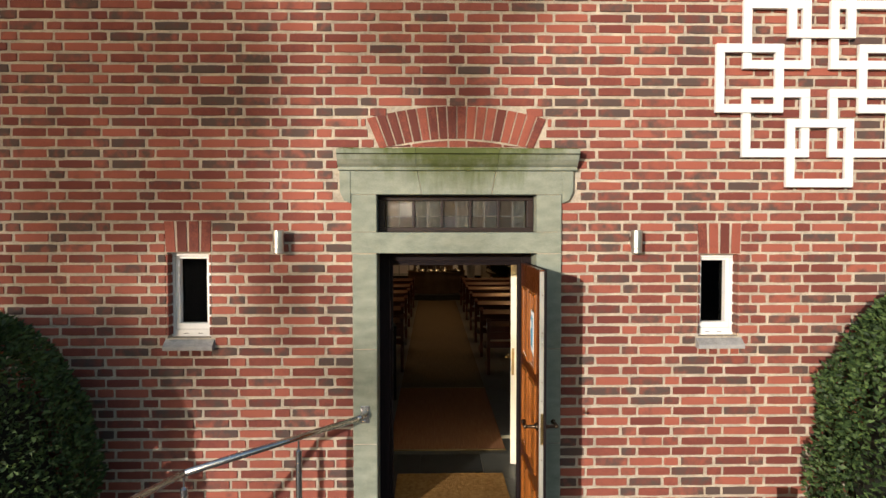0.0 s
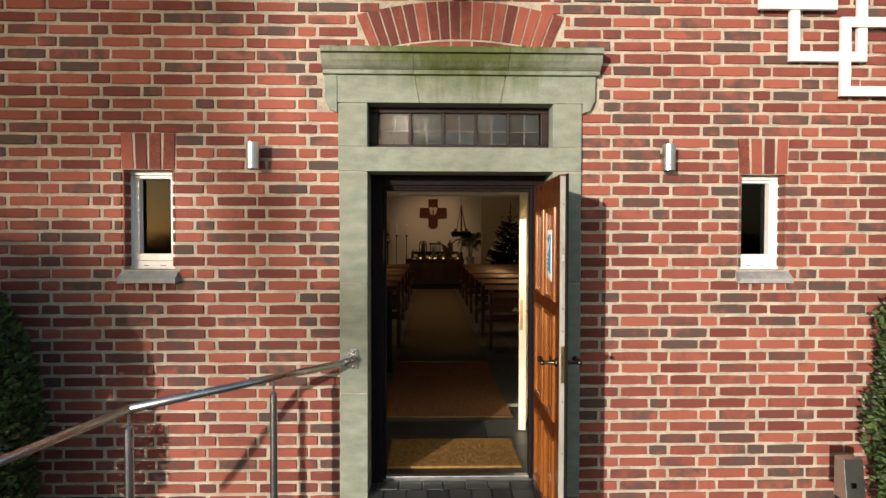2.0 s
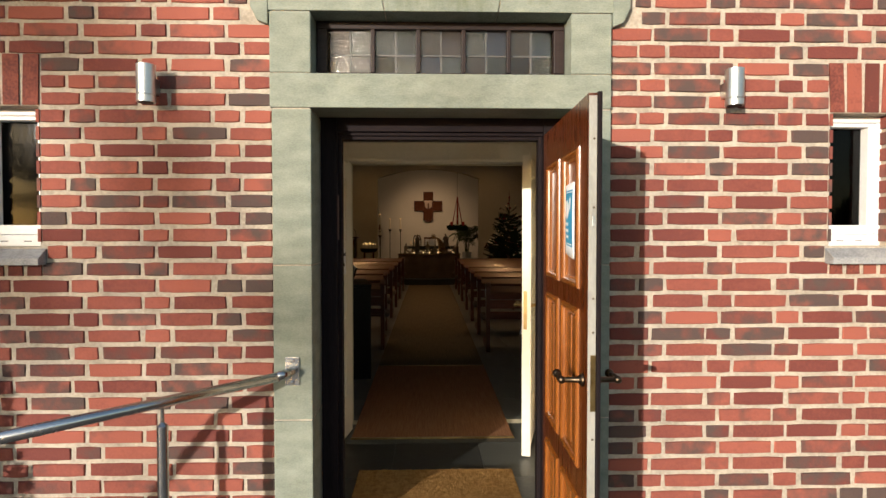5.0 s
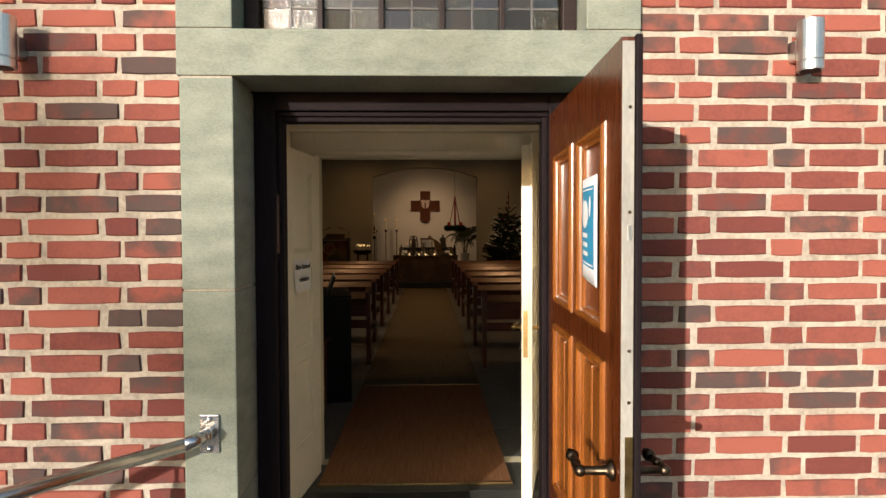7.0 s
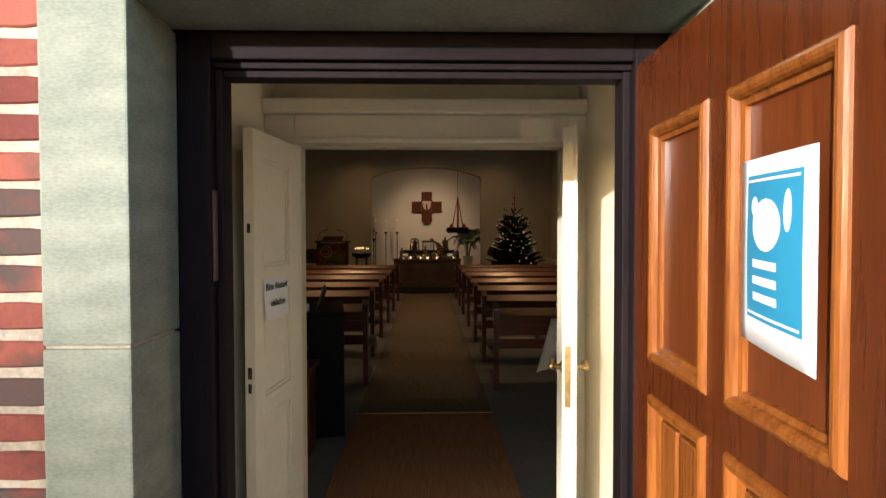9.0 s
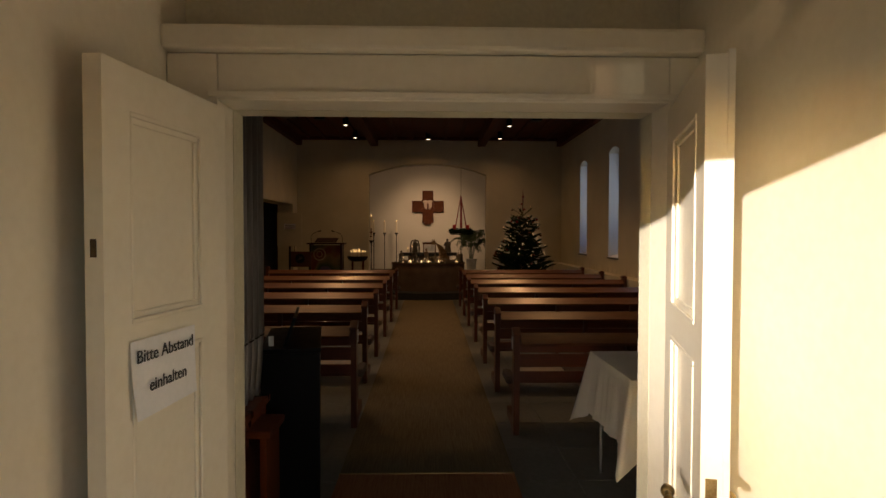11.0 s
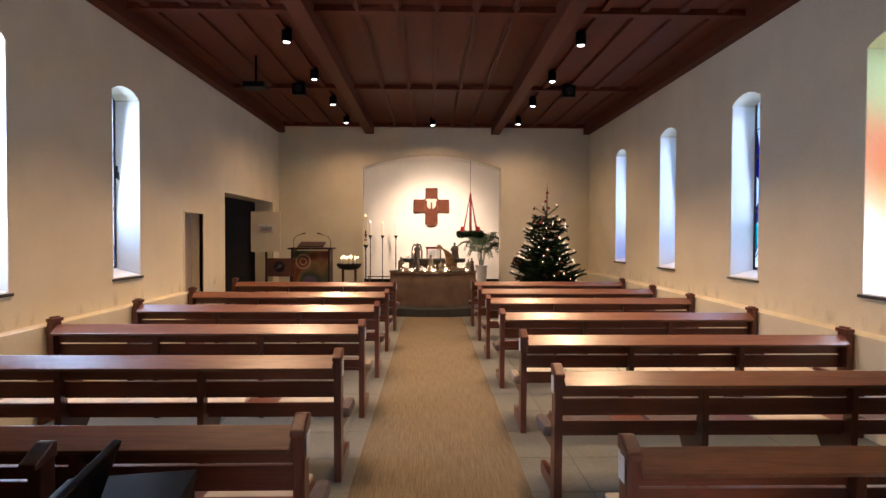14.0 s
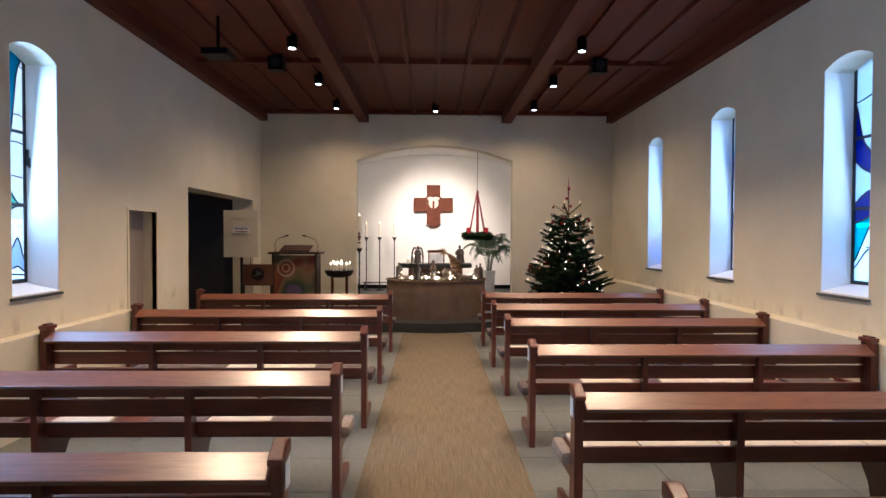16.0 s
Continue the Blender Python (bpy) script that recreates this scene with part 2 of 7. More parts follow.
def stained(base):
    """Adds sooty vertical smears in a band just above the wall ledge to a plaster."""
    n, l = base.node_tree.nodes, base.node_tree.links
    b = n["Principled BSDF"]
    src = b.inputs["Base Color"].links[0].from_socket
    tc, sep = n.new("ShaderNodeTexCoord"), n.new("ShaderNodeSeparateXYZ")
    l.new(tc.outputs["Object"], sep.inputs[0])
    mp, no = n.new("ShaderNodeMapping"), n.new("ShaderNodeTexNoise")
    mp.inputs["Scale"].default_value = (1, 4, 1.2)
    l.new(tc.outputs["Object"], mp.inputs[0])
    l.new(mp.outputs[0], no.inputs["Vector"])
    no.inputs["Scale"].default_value, no.inputs["Detail"].default_value = 1.6, 4
    up, dn, th = n.new("ShaderNodeMapRange"), n.new("ShaderNodeMapRange"), n.new("ShaderNodeMapRange")
    for node, a, c in ((up, 0.84, 0.90), (dn, 1.05, 0.89), (th, 0.52, 0.72)):
        node.inputs["From Min"].default_value, node.inputs["From Max"].default_value = a, c
    l.new(sep.outputs["Z"], up.inputs["Value"])
    l.new(sep.outputs["Z"], dn.inputs["Value"])
    l.new(no.outputs["Fac"], th.inputs["Value"])
    m1, m2, m3 = (n.new("ShaderNodeMath") for _ in range(3))
    for node in (m1, m2, m3):
        node.operation = "MULTIPLY"
    l.new(up.outputs[0], m1.inputs[0])
    l.new(dn.outputs[0], m1.inputs[1])
    l.new(m1.outputs[0], m2.inputs[0])
    l.new(th.outputs[0], m2.inputs[1])
    l.new(m2.outputs[0], m3.inputs[0])
    m3.inputs[1].default_value = 0.5
    mx = n.new("ShaderNodeMix")
    mx.data_type = 'RGBA'
    l.new(m3.outputs[0], mx.inputs[0])
    l.new(src, mx.inputs[6])
    mx.inputs[7].default_value = (0.20, 0.15, 0.10, 1)
    l.new(mx.outputs[2], b.inputs["Base Color"])
    return base


M_PLASTER_SOOT = stained(surf("sooty_cream_plaster", (0.60, 0.558, 0.415), (0.70, 0.655, 0.50), 1.5, 0.9, 0.15, fine=40, spec=0.2))
M_WHITEWALL = surf("white_plaster", (0.74, 0.72, 0.67), (0.80, 0.78, 0.73), 1.5, 0.9, 0.12, fine=40, spec=0.2)
M_CREAM = surf("cream_lacquer", (0.795, 0.735, 0.595), (0.855, 0.80, 0.665), 3, 0.35, 0.06, fine=12)
M_WHITE = surf("white_paint", (0.72, 0.72, 0.71), (0.80, 0.80, 0.79), 6, 0.4, 0.05)
M_SLATE = surf("dark_slate", (0.035, 0.038, 0.036), (0.085, 0.09, 0.082), 6, 0.45, 0.3, pick="object")
M_TILE = surf("grey_stone_floor", (0.128, 0.137, 0.126), (0.190, 0.200, 0.184), 2.5, 0.42, 0.12)
M_JOINT = surf("floor_joint", (0.09, 0.09, 0.085), (0.13, 0.13, 0.12), 8, 0.8, 0.2)
M_RUNNER = surf("sisal_runner", (0.118, 0.098, 0.062), (0.225, 0.188, 0.124), 5, 0.95, 0.5, stretch=(22, 0.7, 1), fine=5, spec=0.1)
M_RUNNER_RED = surf("reddish_runner", (0.22, 0.10, 0.05), (0.36, 0.18, 0.09), 5, 0.95, 0.5, stretch=(22, 0.7, 1), fine=5, spec=0.1)
M_COIR = surf("coir_mat", (0.22, 0.115, 0.035), (0.42, 0.25, 0.09), 30, 1.0, 1.0, fine=8, spec=0.05)
M_STEEL = surf("brushed_steel", (0.52, 0.52, 0.52), (0.60, 0.60, 0.60), 6, 0.26, 0.0, metal=1.0, rough_var=0.04)
M_ALU = surf("satin_aluminium", (0.55, 0.55, 0.54), (0.66, 0.66, 0.65), 20, 0.35, 0.03, metal=1.0)
M_BRASS = surf("aged_brass", (0.25, 0.16, 0.06), (0.42, 0.30, 0.13), 30, 0.35, 0.1, metal=1.0)
M_BRONZE = surf("dark_bronze", (0.06, 0.045, 0.03), (0.14, 0.10, 0.065), 30, 0.35, 0.1, metal=1.0)
M_IRON = surf("black_iron", (0.012, 0.012, 0.012), (0.03, 0.03, 0.03), 30, 0.5, 0.15, metal=0.6)
M_BLACK = surf("black_lacquer", (0.0016, 0.0016, 0.0016), (0.0032, 0.003, 0.003), 10, 0.38, 0.03, spec=0.10)
M_PIPE = surf("tin_organ_pipe", (0.23, 0.222, 0.218), (0.335, 0.325, 0.318), 3, 0.42, 0.03, metal=0.55, stretch=(3, 3, 0.5))
M_PAPER = surf("white_paper", (0.76, 0.77, 0.78), (0.84, 0.84, 0.85), 9, 0.7, 0.03)
M_BLUE = plain("blue_print", (0.03, 0.26, 0.45), 0.6)
M_PURPLE = plain("purple_print", (0.10, 0.07, 0.30), 0.6)
M_INK = plain("dark_print", (0.03, 0.03, 0.035), 0.7)
M_CLOTH = surf("white_linen", (0.76, 0.75, 0.735), (0.84, 0.83, 0.815), 4, 0.9, 0.2, fine=60, spec=0.1)
M_CUSHION = surf("beige_seat_pad", (0.50, 0.45, 0.36), (0.62, 0.57, 0.48), 12, 0.95, 0.3, fine=10, spec=0.1)
M_CUSHION_GREY = surf("grey_seat_pad", (0.10, 0.082, 0.078), (0.17, 0.14, 0.13), 12, 0.95, 0.3, fine=10, spec=0.1)
M_PAD = surf("beige_grey_knit", (0.24, 0.20, 0.16), (0.36, 0.31, 0.26), 14, 0.95, 0.4, fine=9, spec=0.1)
M_LEAD = plain("lead_came", (0.02, 0.02, 0.022), 0.5, 0.3)
M_CAME = surf("grey_lead_came", (0.07, 0.066, 0.062), (0.13, 0.125, 0.118), 20, 0.6, 0.1)
PANES = [glass("brown_pane", (0.46, 0.39, 0.33), 0.45, rough=0.10, ior=1.8, wavy=0.3), glass("grey_pane", (0.48, 0.48, 0.44), 0.45, rough=0.10, ior=2.0, wavy=0.4), glass("rippled_pane", (0.54, 0.52, 0.45), 0.35, rough=0.08, ior=2.2, wavy=1.0), glass("lavender_pane", (0.47, 0.41, 0.44), 0.45, rough=0.10, ior=2.0, wavy=0.3)]
# near-black tint stands in for the dark rooms behind the facade panes
M_DARK_PANE = glass("room_dark_glass", (0.05, 0.055, 0.06), 0.97, ior=1.24, wavy=0.03)
M_YEW = surf("yew_needles", (0.020, 0.040, 0.013), (0.070, 0.115, 0.034), 30, 0.6, 0.2, pick="island", spec=0.3)
M_FIR = surf("fir_needles", (0.005, 0.014, 0.005), (0.017, 0.037, 0.013), 30, 0.7, 0.2, pick="island", spec=0.08)
M_PALM = surf("palm_leaf", (0.026, 0.052, 0.022), (0.070, 0.115, 0.050), 12, 0.5, 0.1, pick="island")
M_BARK = surf("bark", (0.06, 0.04, 0.025), (0.12, 0.08, 0.05), 12, 0.9, 0.5, stretch=(3, 3, 0.6))
M_WAX = plain("candle_wax", (0.80, 0.74, 0.60), 0.5)
M_REDWAX = plain("red_wax", (0.45, 0.015, 0.015), 0.45)
M_RED = plain("red_ribbon", (0.20, 0.007, 0.014), 0.6)
M_FLAME = glow("flame", (1.0, 0.60, 0.22), 1.6)
M_FAIRY = glow("fairy_light", (1.0, 0.66, 0.30), 1.0)
M_SPOTGLOW = glow("spot_lens", (1.0, 0.80, 0.55), 2.0)
M_SILL = surf("grey_slate_sill", (0.20, 0.20, 0.20), (0.42, 0.415, 0.405), 14, 0.7, 0.5)
M_GROUND = surf("grey_paving", (0.06, 0.057, 0.054), (0.11, 0.105, 0.10), 3, 0.9, 0.3, fine=20)
M_FIGURE = surf("carved_grey_wood", (0.085, 0.070, 0.055), (0.16, 0.13, 0.10), 10, 0.6, 0.2)
M_LECTERN = surf("dark_brown_lectern_wood", (0.022, 0.0085, 0.0055), (0.048, 0.0185, 0.011), 5, 0.55, 0.1, stretch=(4, 4, 0.5), spec=0.3)
M_PEWTER = surf("polished_pewter", (0.30, 0.29, 0.27), (0.42, 0.41, 0.39), 12, 0.16, 0.02, metal=1.0)
M_GOLDWOOD = surf("golden_wood", (0.12, 0.058, 0.016), (0.27, 0.15, 0.048), 10, 0.4, 0.15)
M_GOLDWOOD_DARK = surf("carved_dark_wood", (0.045, 0.033, 0.026), (0.095, 0.070, 0.054), 10, 0.6, 0.2)
M_FIGURE_PALE = surf("carved_pale_wood", (0.17, 0.13, 0.09), (0.30, 0.235, 0.165), 10, 0.6, 0.2)
M_CROSS = surf("walnut", (0.065, 0.020, 0.009), (0.135, 0.043, 0.018), 6, 0.65, 0.15, stretch=(0.5, 4, 4), spec=0.15)
M_ORGAN = surf("dark_red_organ_wood", (0.100, 0.021, 0.007), (0.195, 0.047, 0.0145), 2.6, 0.3, 0.05, stretch=(2.4, 2.4, 0.5), fine=4, coat=0.25)
M_RUST = surf("rusty_hinge_iron", (0.05, 0.024, 0.016), (0.11, 0.05, 0.034), 20, 0.6, 0.2, metal=0.2)
M_STRIP = surf("worn_white_strip", (0.25, 0.24, 0.21), (0.37, 0.355, 0.315), 14, 0.55, 0.2, stretch=(1, 1, 0.3))
M_BURLAP = surf("brown_burlap", (0.17, 0.115, 0.075), (0.27, 0.19, 0.13), 4, 0.95, 0.4, fine=50, spec=0.1)
M_ALTARWOOD = surf("altar_plywood", (0.17, 0.095, 0.05), (0.26, 0.155, 0.085), 3, 0.6, 0.1, stretch=(3, 3, 0.5))


# ---- mesh helpers ----
def box(bm, x0, x1, y0, y1, z0, z1, m=None):
    v = bmesh.ops.create_cube(bm, size=1)["verts"]
    for p in v:
        p.co = Vector(((x0 + x1) / 2 + p.co.x * (x1 - x0), (y0 + y1) / 2 + p.co.y * (y1 - y0), (z0 + z1) / 2 + p.co.z * (z1 - z0)))
        if m:
            p.co = m @ p.co
    return v


def cyl(bm, p0, p1, r0, r1=None, n=16, caps=True):
    p0, p1 = Vector(p0), Vector(p1)
    r1 = r0 if r1 is None else r1
    m = Matrix.Translation((p0 + p1) / 2) @ (p1 - p0).to_track_quat("Z", "Y").to_matrix().to_4x4()
    return bmesh.ops.create_cone(bm, cap_ends=caps, segments=n, radius1=max(r0, 1e-4), radius2=max(r1, 1e-4), depth=(p1 - p0).length, matrix=m)["verts"]


def ball(bm, c, r, sx=1, sy=1, sz=1, n=10):
    return bmesh.ops.create_uvsphere(bm, u_segments=n, v_segments=max(4, n // 2 + 1), radius=r, matrix=Matrix.Translation(c) @ Matrix.Diagonal((sx, sy, sz, 1)))["verts"]


def tube(bm, pts, r, n=10):
    for a, b in zip(pts, pts[1:]):
        cyl(bm, a, b, r, n=n)
    for p in pts[1:-1]:
        ball(bm, p, r, n=n)


def prism(bm, pts, axis, a, b):
    """A polygon drawn in the two other axes (in x, y, z order), drawn out along axis from a to b."""
    def place(p, s):
        q = list(p)
        q.insert("xyz".index(axis), s)
        return bm.verts.new(q)
    lo, hi = [place(p, a) for p in pts], [place(p, b) for p in pts]
    bm.faces.new(lo)
    bm.faces.new(hi[::-1])
    for i in range(len(pts)):
        j = (i + 1) % len(pts)
        bm.faces.new((lo[j], lo[i], hi[i], hi[j]))


def lathe(bm, profile, n=16, at=(0, 0, 0)):
    rings = []
    for r, z in profile:
        rings.append([bm.verts.new((at[0] + r * math.cos(2 * math.pi * i / n), at[1] + r * math.sin(2 * math.pi * i / n), at[2] + z)) for i in range(n)])
    for a, b in zip(rings, rings[1:]):
        for i in range(n):
            bm.faces.new((a[i], a[(i + 1) % n], b[(i + 1) % n], b[i]))
    bm.faces.new(rings[0][::-1])
    bm.faces.new(rings[-1])


def mesh_of(name, bm, material, bevel=0.0, smooth=False):
    if bevel:
        bmesh.ops.bevel(bm, geom=list(bm.edges), offset=bevel, segments=2, affect="EDGES", profile=0.6, clamp_overlap=True)
    bmesh.ops.recalc_face_normals(bm, faces=bm.faces)
    me = bpy.data.meshes.new(name)
    bm.to_mesh(me)
    bm.free()
    me.materials.append(material)
    if smooth:
        for p in me.polygons:
            p.use_smooth = True
    return me


def part(name, bm, material, parent=None, label="", bevel=0.0, smooth=False, m=None):
    ob = new(name, mesh_of(name, bm, material, bevel, smooth))
    if parent is not None:
        ob.parent = parent
    if m is not None:
        ob.matrix_basis = m
    if label:
        ob["label"] = label
    return ob


def bpart(name, material, parent, boxes, bevel=0.004, label="", m=None):
    """A part made of boxes (x0, x1, y0, y1, z0, z1)."""
    bm = bmesh.new()
    for b in boxes:
        box(bm, *b)
    return part(name, bm, material, parent, label, bevel, m=m)


def thing(name, label, category, m=None, group="", kind=""):
    ob = tagged(new(name), label, category, group, kind)
    ob.empty_display_size = 0.1
    if m is not None:
        ob.matrix_basis = m
    return ob


def setting(name, bm, material, label, category, bevel=0.0, m=None):
    ob = part(name, bm, material, None, "", bevel, m=m)
    return tagged(ob, label, category, kind="structure")


def arch_pts(a0, a1, spring, crown, n=16):
    """Points of a segmental arch from a0 to a1."""
    w, h = (a1 - a0) / 2, crown - spring
    r = (w * w + h * h) / (2 * h)
    c, half = (a0 + a1) / 2, math.asin(w / r)
    return [(c + r * math.sin(-half + 2 * half * i / n), crown - r + r * math.cos(-half + 2 * half * i / n)) for i in range(n + 1)]


def words(name, text, size, material, parent, m, depth=0.001, align="CENTER"):
    cu = bpy.data.curves.new(name, "FONT")
    cu.body, cu.size, cu.extrude, cu.align_x, cu.align_y = text, size, depth, align, "CENTER"
    ob = new(name, cu)
    bpy.context.view_layer.update()
    me = bpy.data.meshes.new_from_object(ob.evaluated_get(bpy.context.evaluated_depsgraph_get()))
    bpy.data.objects.remove(ob)
    me.materials.append(material)
    out = new(name, me)
    out.parent, out.matrix_basis = parent, m
    return out


# ---- the large structure ----
WALL_W, WALL_E, FRONT = -3.80, 3.82, 16.64       # the nave's inner faces
FWIN = [(-2.154, -1.831, 1.47, 2.11), (1.83, 2.137, 1.47, 2.095)]  # the small facade windows
FACADE_X, FACADE_Z = (-9.0, 9.0), (-0.35, 6.2)


def cells(bm, axis, a, b, us, vs, holes):
    """Fills a wall with boxes, leaving out the holes (u0, u1, v0, v1)."""
    us = sorted(set([*us, *(h[i] for h in holes for i in (0, 1))]))
    vs = sorted(set([*vs, *(h[i] for h in holes for i in (2, 3))]))
    for u0, u1 in zip(us, us[1:]):
        run = None
        for v0, v1 in list(zip(vs, vs[1:])) + [(None, None)]:
            free = v0 is not None and not any(h[0] <= (u0 + u1) / 2 <= h[1] and h[2] <= (v0 + v1) / 2 <= h[3] for h in holes)
            if free:
                run = [v0, v1] if run is None else [run[0], v1]
            elif run:
                if axis == "y":
                    box(bm, u0, u1, a, b, *run)
                else:
                    box(bm, a, b, u0, u1, *run)
                run = None


# outdoors
bm = bmesh.new()
box(bm, -60, 60, -60, 0.0, -0.5, -0.30)
setting("ground", bm, M_GROUND, "grey paved ground before the brick facade", "ground")

bm = bmesh.new()
cells(bm, "y", 0.006, 0.30, FACADE_X, FACADE_Z, [(-0.74, 0.74, -0.35, 2.70), *FWIN])
wall_south = setting("wall_south", bm, M_MORTAR, "red brick facade in monk bond with pale mortar joints", "brick wall")

# nave walls
NAVE_WIN_Y = [6.93, 9.24, 11.58, 13.92]
WIN_W, SILL_Z, SPRING_Z, CROWN_Z = 0.65, 1.19, 3.40, 3.50


def long_wall(name, inner, outer, windows, openings, label):
    bm = bmesh.new()
    holes = [(y, y + WIN_W, SILL_Z, CROWN_Z) for y in windows] + openings
    cells(bm, "x", min(inner, outer), max(inner, outer), (2.03, FRONT + 0.31), (-0.1, 4.7), holes)
    for y in windows:
        pts = arch_pts(y, y + WIN_W, SPRING_Z, CROWN_Z - 0.004, 10)
        prism(bm, [*pts, (y + WIN_W, CROWN_Z), (y, CROWN_Z)], "x", min(inner, outer), max(inner, outer))
    return setting(name, bm, M_PLASTER_SOOT, label, "wall")


long_wall("wall_west", WALL_W, WALL_W - 0.42, NAVE_WIN_Y[:2], [(11.2, 11.9, 0.0, 2.05), (12.92, 16.1, 0.0, 2.48)], "cream plastered nave wall with tall windows and two openings")
long_wall("wall_east", WALL_E, WALL_E + 0.42, NAVE_WIN_Y, [], "cream plastered nave wall with tall arched windows")

# the front wall with the chancel arch
ARCH = (-1.755, 1.637, 3.38, 3.71)
bm = bmesh.new()
cells(bm, "y", FRONT, FRONT + 0.30, (WALL_W - 0.42, WALL_E + 0.42), (-0.1, 4.7), [(ARCH[0], ARCH[1], 0.0, ARCH[3])])
prism(bm, [*arch_pts(*ARCH[:2], ARCH[2], ARCH[3] - 0.004, 24), (ARCH[1], ARCH[3]), (ARCH[0], ARCH[3])], "y", FRONT, FRONT + 0.30)
setting("wall_north", bm, M_PLASTER, "cream plastered front wall with a wide chancel arch", "wall")

# chancel
CH_X, CH_Y = (-2.75, 2.65), 21.6
bm = bmesh.new()
box(bm, *CH_X, CH_Y, CH_Y + 0.3, 0, 4.8)
setting("wall_chancel", bm, M_WHITEWALL, "white chancel back wall behind the altar", "wall")
bm = bmesh.new()
box(bm, CH_X[0] - 0.3, CH_X[0], FRONT + 0.30, CH_Y + 0.3, 0, 4.8)
box(bm, CH_X[1], CH_X[1] + 0.3, FRONT + 0.30, CH_Y + 0.3, 0, 4.8)
setting("wall_chancel_sides", bm, M_WHITEWALL, "white side walls of the chancel", "wall")
bm = bmesh.new()
prism(bm, [*arch_pts(*CH_X, 3.72, 4.22, 24), (CH_X[1], 4.8), (CH_X[0], 4.8)], "y", FRONT + 0.30, CH_Y)
setting("ceiling_chancel", bm, M_WHITEWALL, "shallow white vault over the chancel", "ceiling")
bm = bmesh.new()
box(bm, CH_X[0], CH_X[1], CH_Y - 0.02, CH_Y, 0.17, 0.28)
setting("baseboard", bm, M_BLACK, "black skirting board along the chancel wall", "baseboard")

# platform with a curved front step
bm = bmesh.new()
pts = [(ARCH[0], FRONT + 0.3), (CH_X[0], FRONT + 0.3), (CH_X[0], CH_Y), (CH_X[1], CH_Y), (CH_X[1], FRONT + 0.3), (ARCH[1], FRONT + 0.3)]
curve = [(-0.06 + 1.69 * math.sin(a), 15.62 - 1.12 * math.cos(a)) for a in [radians(88 - 8 * i) for i in range(23)]]
prism(bm, [*pts, *curve], "z", 0.0, 0.17)
setting("platform", bm, M_SLATE, "dark slate altar step with a curved front", "platform", bevel=0.006)

# vestibule and entrance wall
bm = bmesh.new()
cells(bm, "y", 1.93, 2.03, (WALL_W - 0.42, WALL_E + 0.42), (-0.1, 4.7), [(-0.675, 0.735, 0.0, 2.085)])
setting("wall_entrance", bm, M_PLASTER, "cream wall round the inner doorway", "wall")
for s in (-1, 1):
    bm = bmesh.new()
    prism(bm, [(s * 0.52, 0.30), (s * 0.93, 0.30), (s * 0.93, 1.93), (s * 0.83, 1.93), (s * 0.83, 0.36), (s * 0.52, 0.36)], "z", 0, 2.8)
    setting("wall_vestibule_" + ("west" if s < 0 else "east"), bm, M_CREAM, "cream lacquered side wall of the entrance vestibule", "wall")
bm = bmesh.new()
box(bm, -0.83, 0.83, 0.30, 1.93, 2.62, 2.8)
setting("ceiling_vestibule", bm, M_CREAM, "cream vestibule ceiling", "ceiling")
bm = bmesh.new()
box(bm, WALL_W - 0.42, WALL_E + 0.42, 0.30, 1.93, 3.6, 3.8)
for s in (-1, 1):
    box(bm, 4.22 * s - 0.1, 4.22 * s + 0.1, 0.30, 1.93, 0, 3.6)
setting("ceiling_side_rooms", bm, M_WHITEWALL, "plain ceiling over the side rooms", "ceiling")
bm = bmesh.new()
box(bm, WALL_W, WALL_E, 2.03, 6.15, 3.54, 4.7)
setting("ceiling_gallery", bm, M_PLASTER, "low cream ceiling under the gallery", "ceiling")
# side room: its dimness is put into the dark wall colour
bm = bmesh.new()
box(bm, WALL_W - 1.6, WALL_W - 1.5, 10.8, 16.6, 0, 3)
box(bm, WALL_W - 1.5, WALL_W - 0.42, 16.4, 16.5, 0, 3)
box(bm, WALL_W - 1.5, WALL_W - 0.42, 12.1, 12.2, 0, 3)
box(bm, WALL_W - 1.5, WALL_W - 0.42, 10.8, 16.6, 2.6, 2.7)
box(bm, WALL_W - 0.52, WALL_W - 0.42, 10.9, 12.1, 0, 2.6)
setting("wall_sacristy", bm, surf("shade_dark_blue_wall", (0.05, 0.055, 0.075), (0.08, 0.085, 0.11), 3, 0.8, 0.1), "blue-grey side room behind the opening, its dimness painted in", "wall")

t = thing("door_1", "narrow doorway with a pale painted frame in the nave wall", "doorway", kind="structure")
bpart("door_frame", M_PLASTER, t, [(WALL_W - 0.06, WALL_W + 0.012, 11.16, 11.2, 0, 2.09), (WALL_W - 0.06, WALL_W + 0.012, 11.9, 11.94, 0, 2.09), (WALL_W - 0.06, WALL_W + 0.012, 11.2, 11.9, 2.05, 2.09)], 0.004)
bpart("door_leaf", surf("grey_brown_door", (0.26, 0.215, 0.17), (0.34, 0.285, 0.225), 5, 0.5, 0.1, stretch=(3, 3, 0.4)), t, [(WALL_W - 0.22, WALL_W - 0.18, 11.2, 11.9, 0.01, 2.05)], 0.003)

# floors
bm = bmesh.new()
box(bm, WALL_W - 1.6, WALL_E + 0.4, 0.25, CH_Y, -0.2, -0.006)
floor = setting("floor", bm, M_JOINT, "grey stone slab floor with narrow joints", "floor")

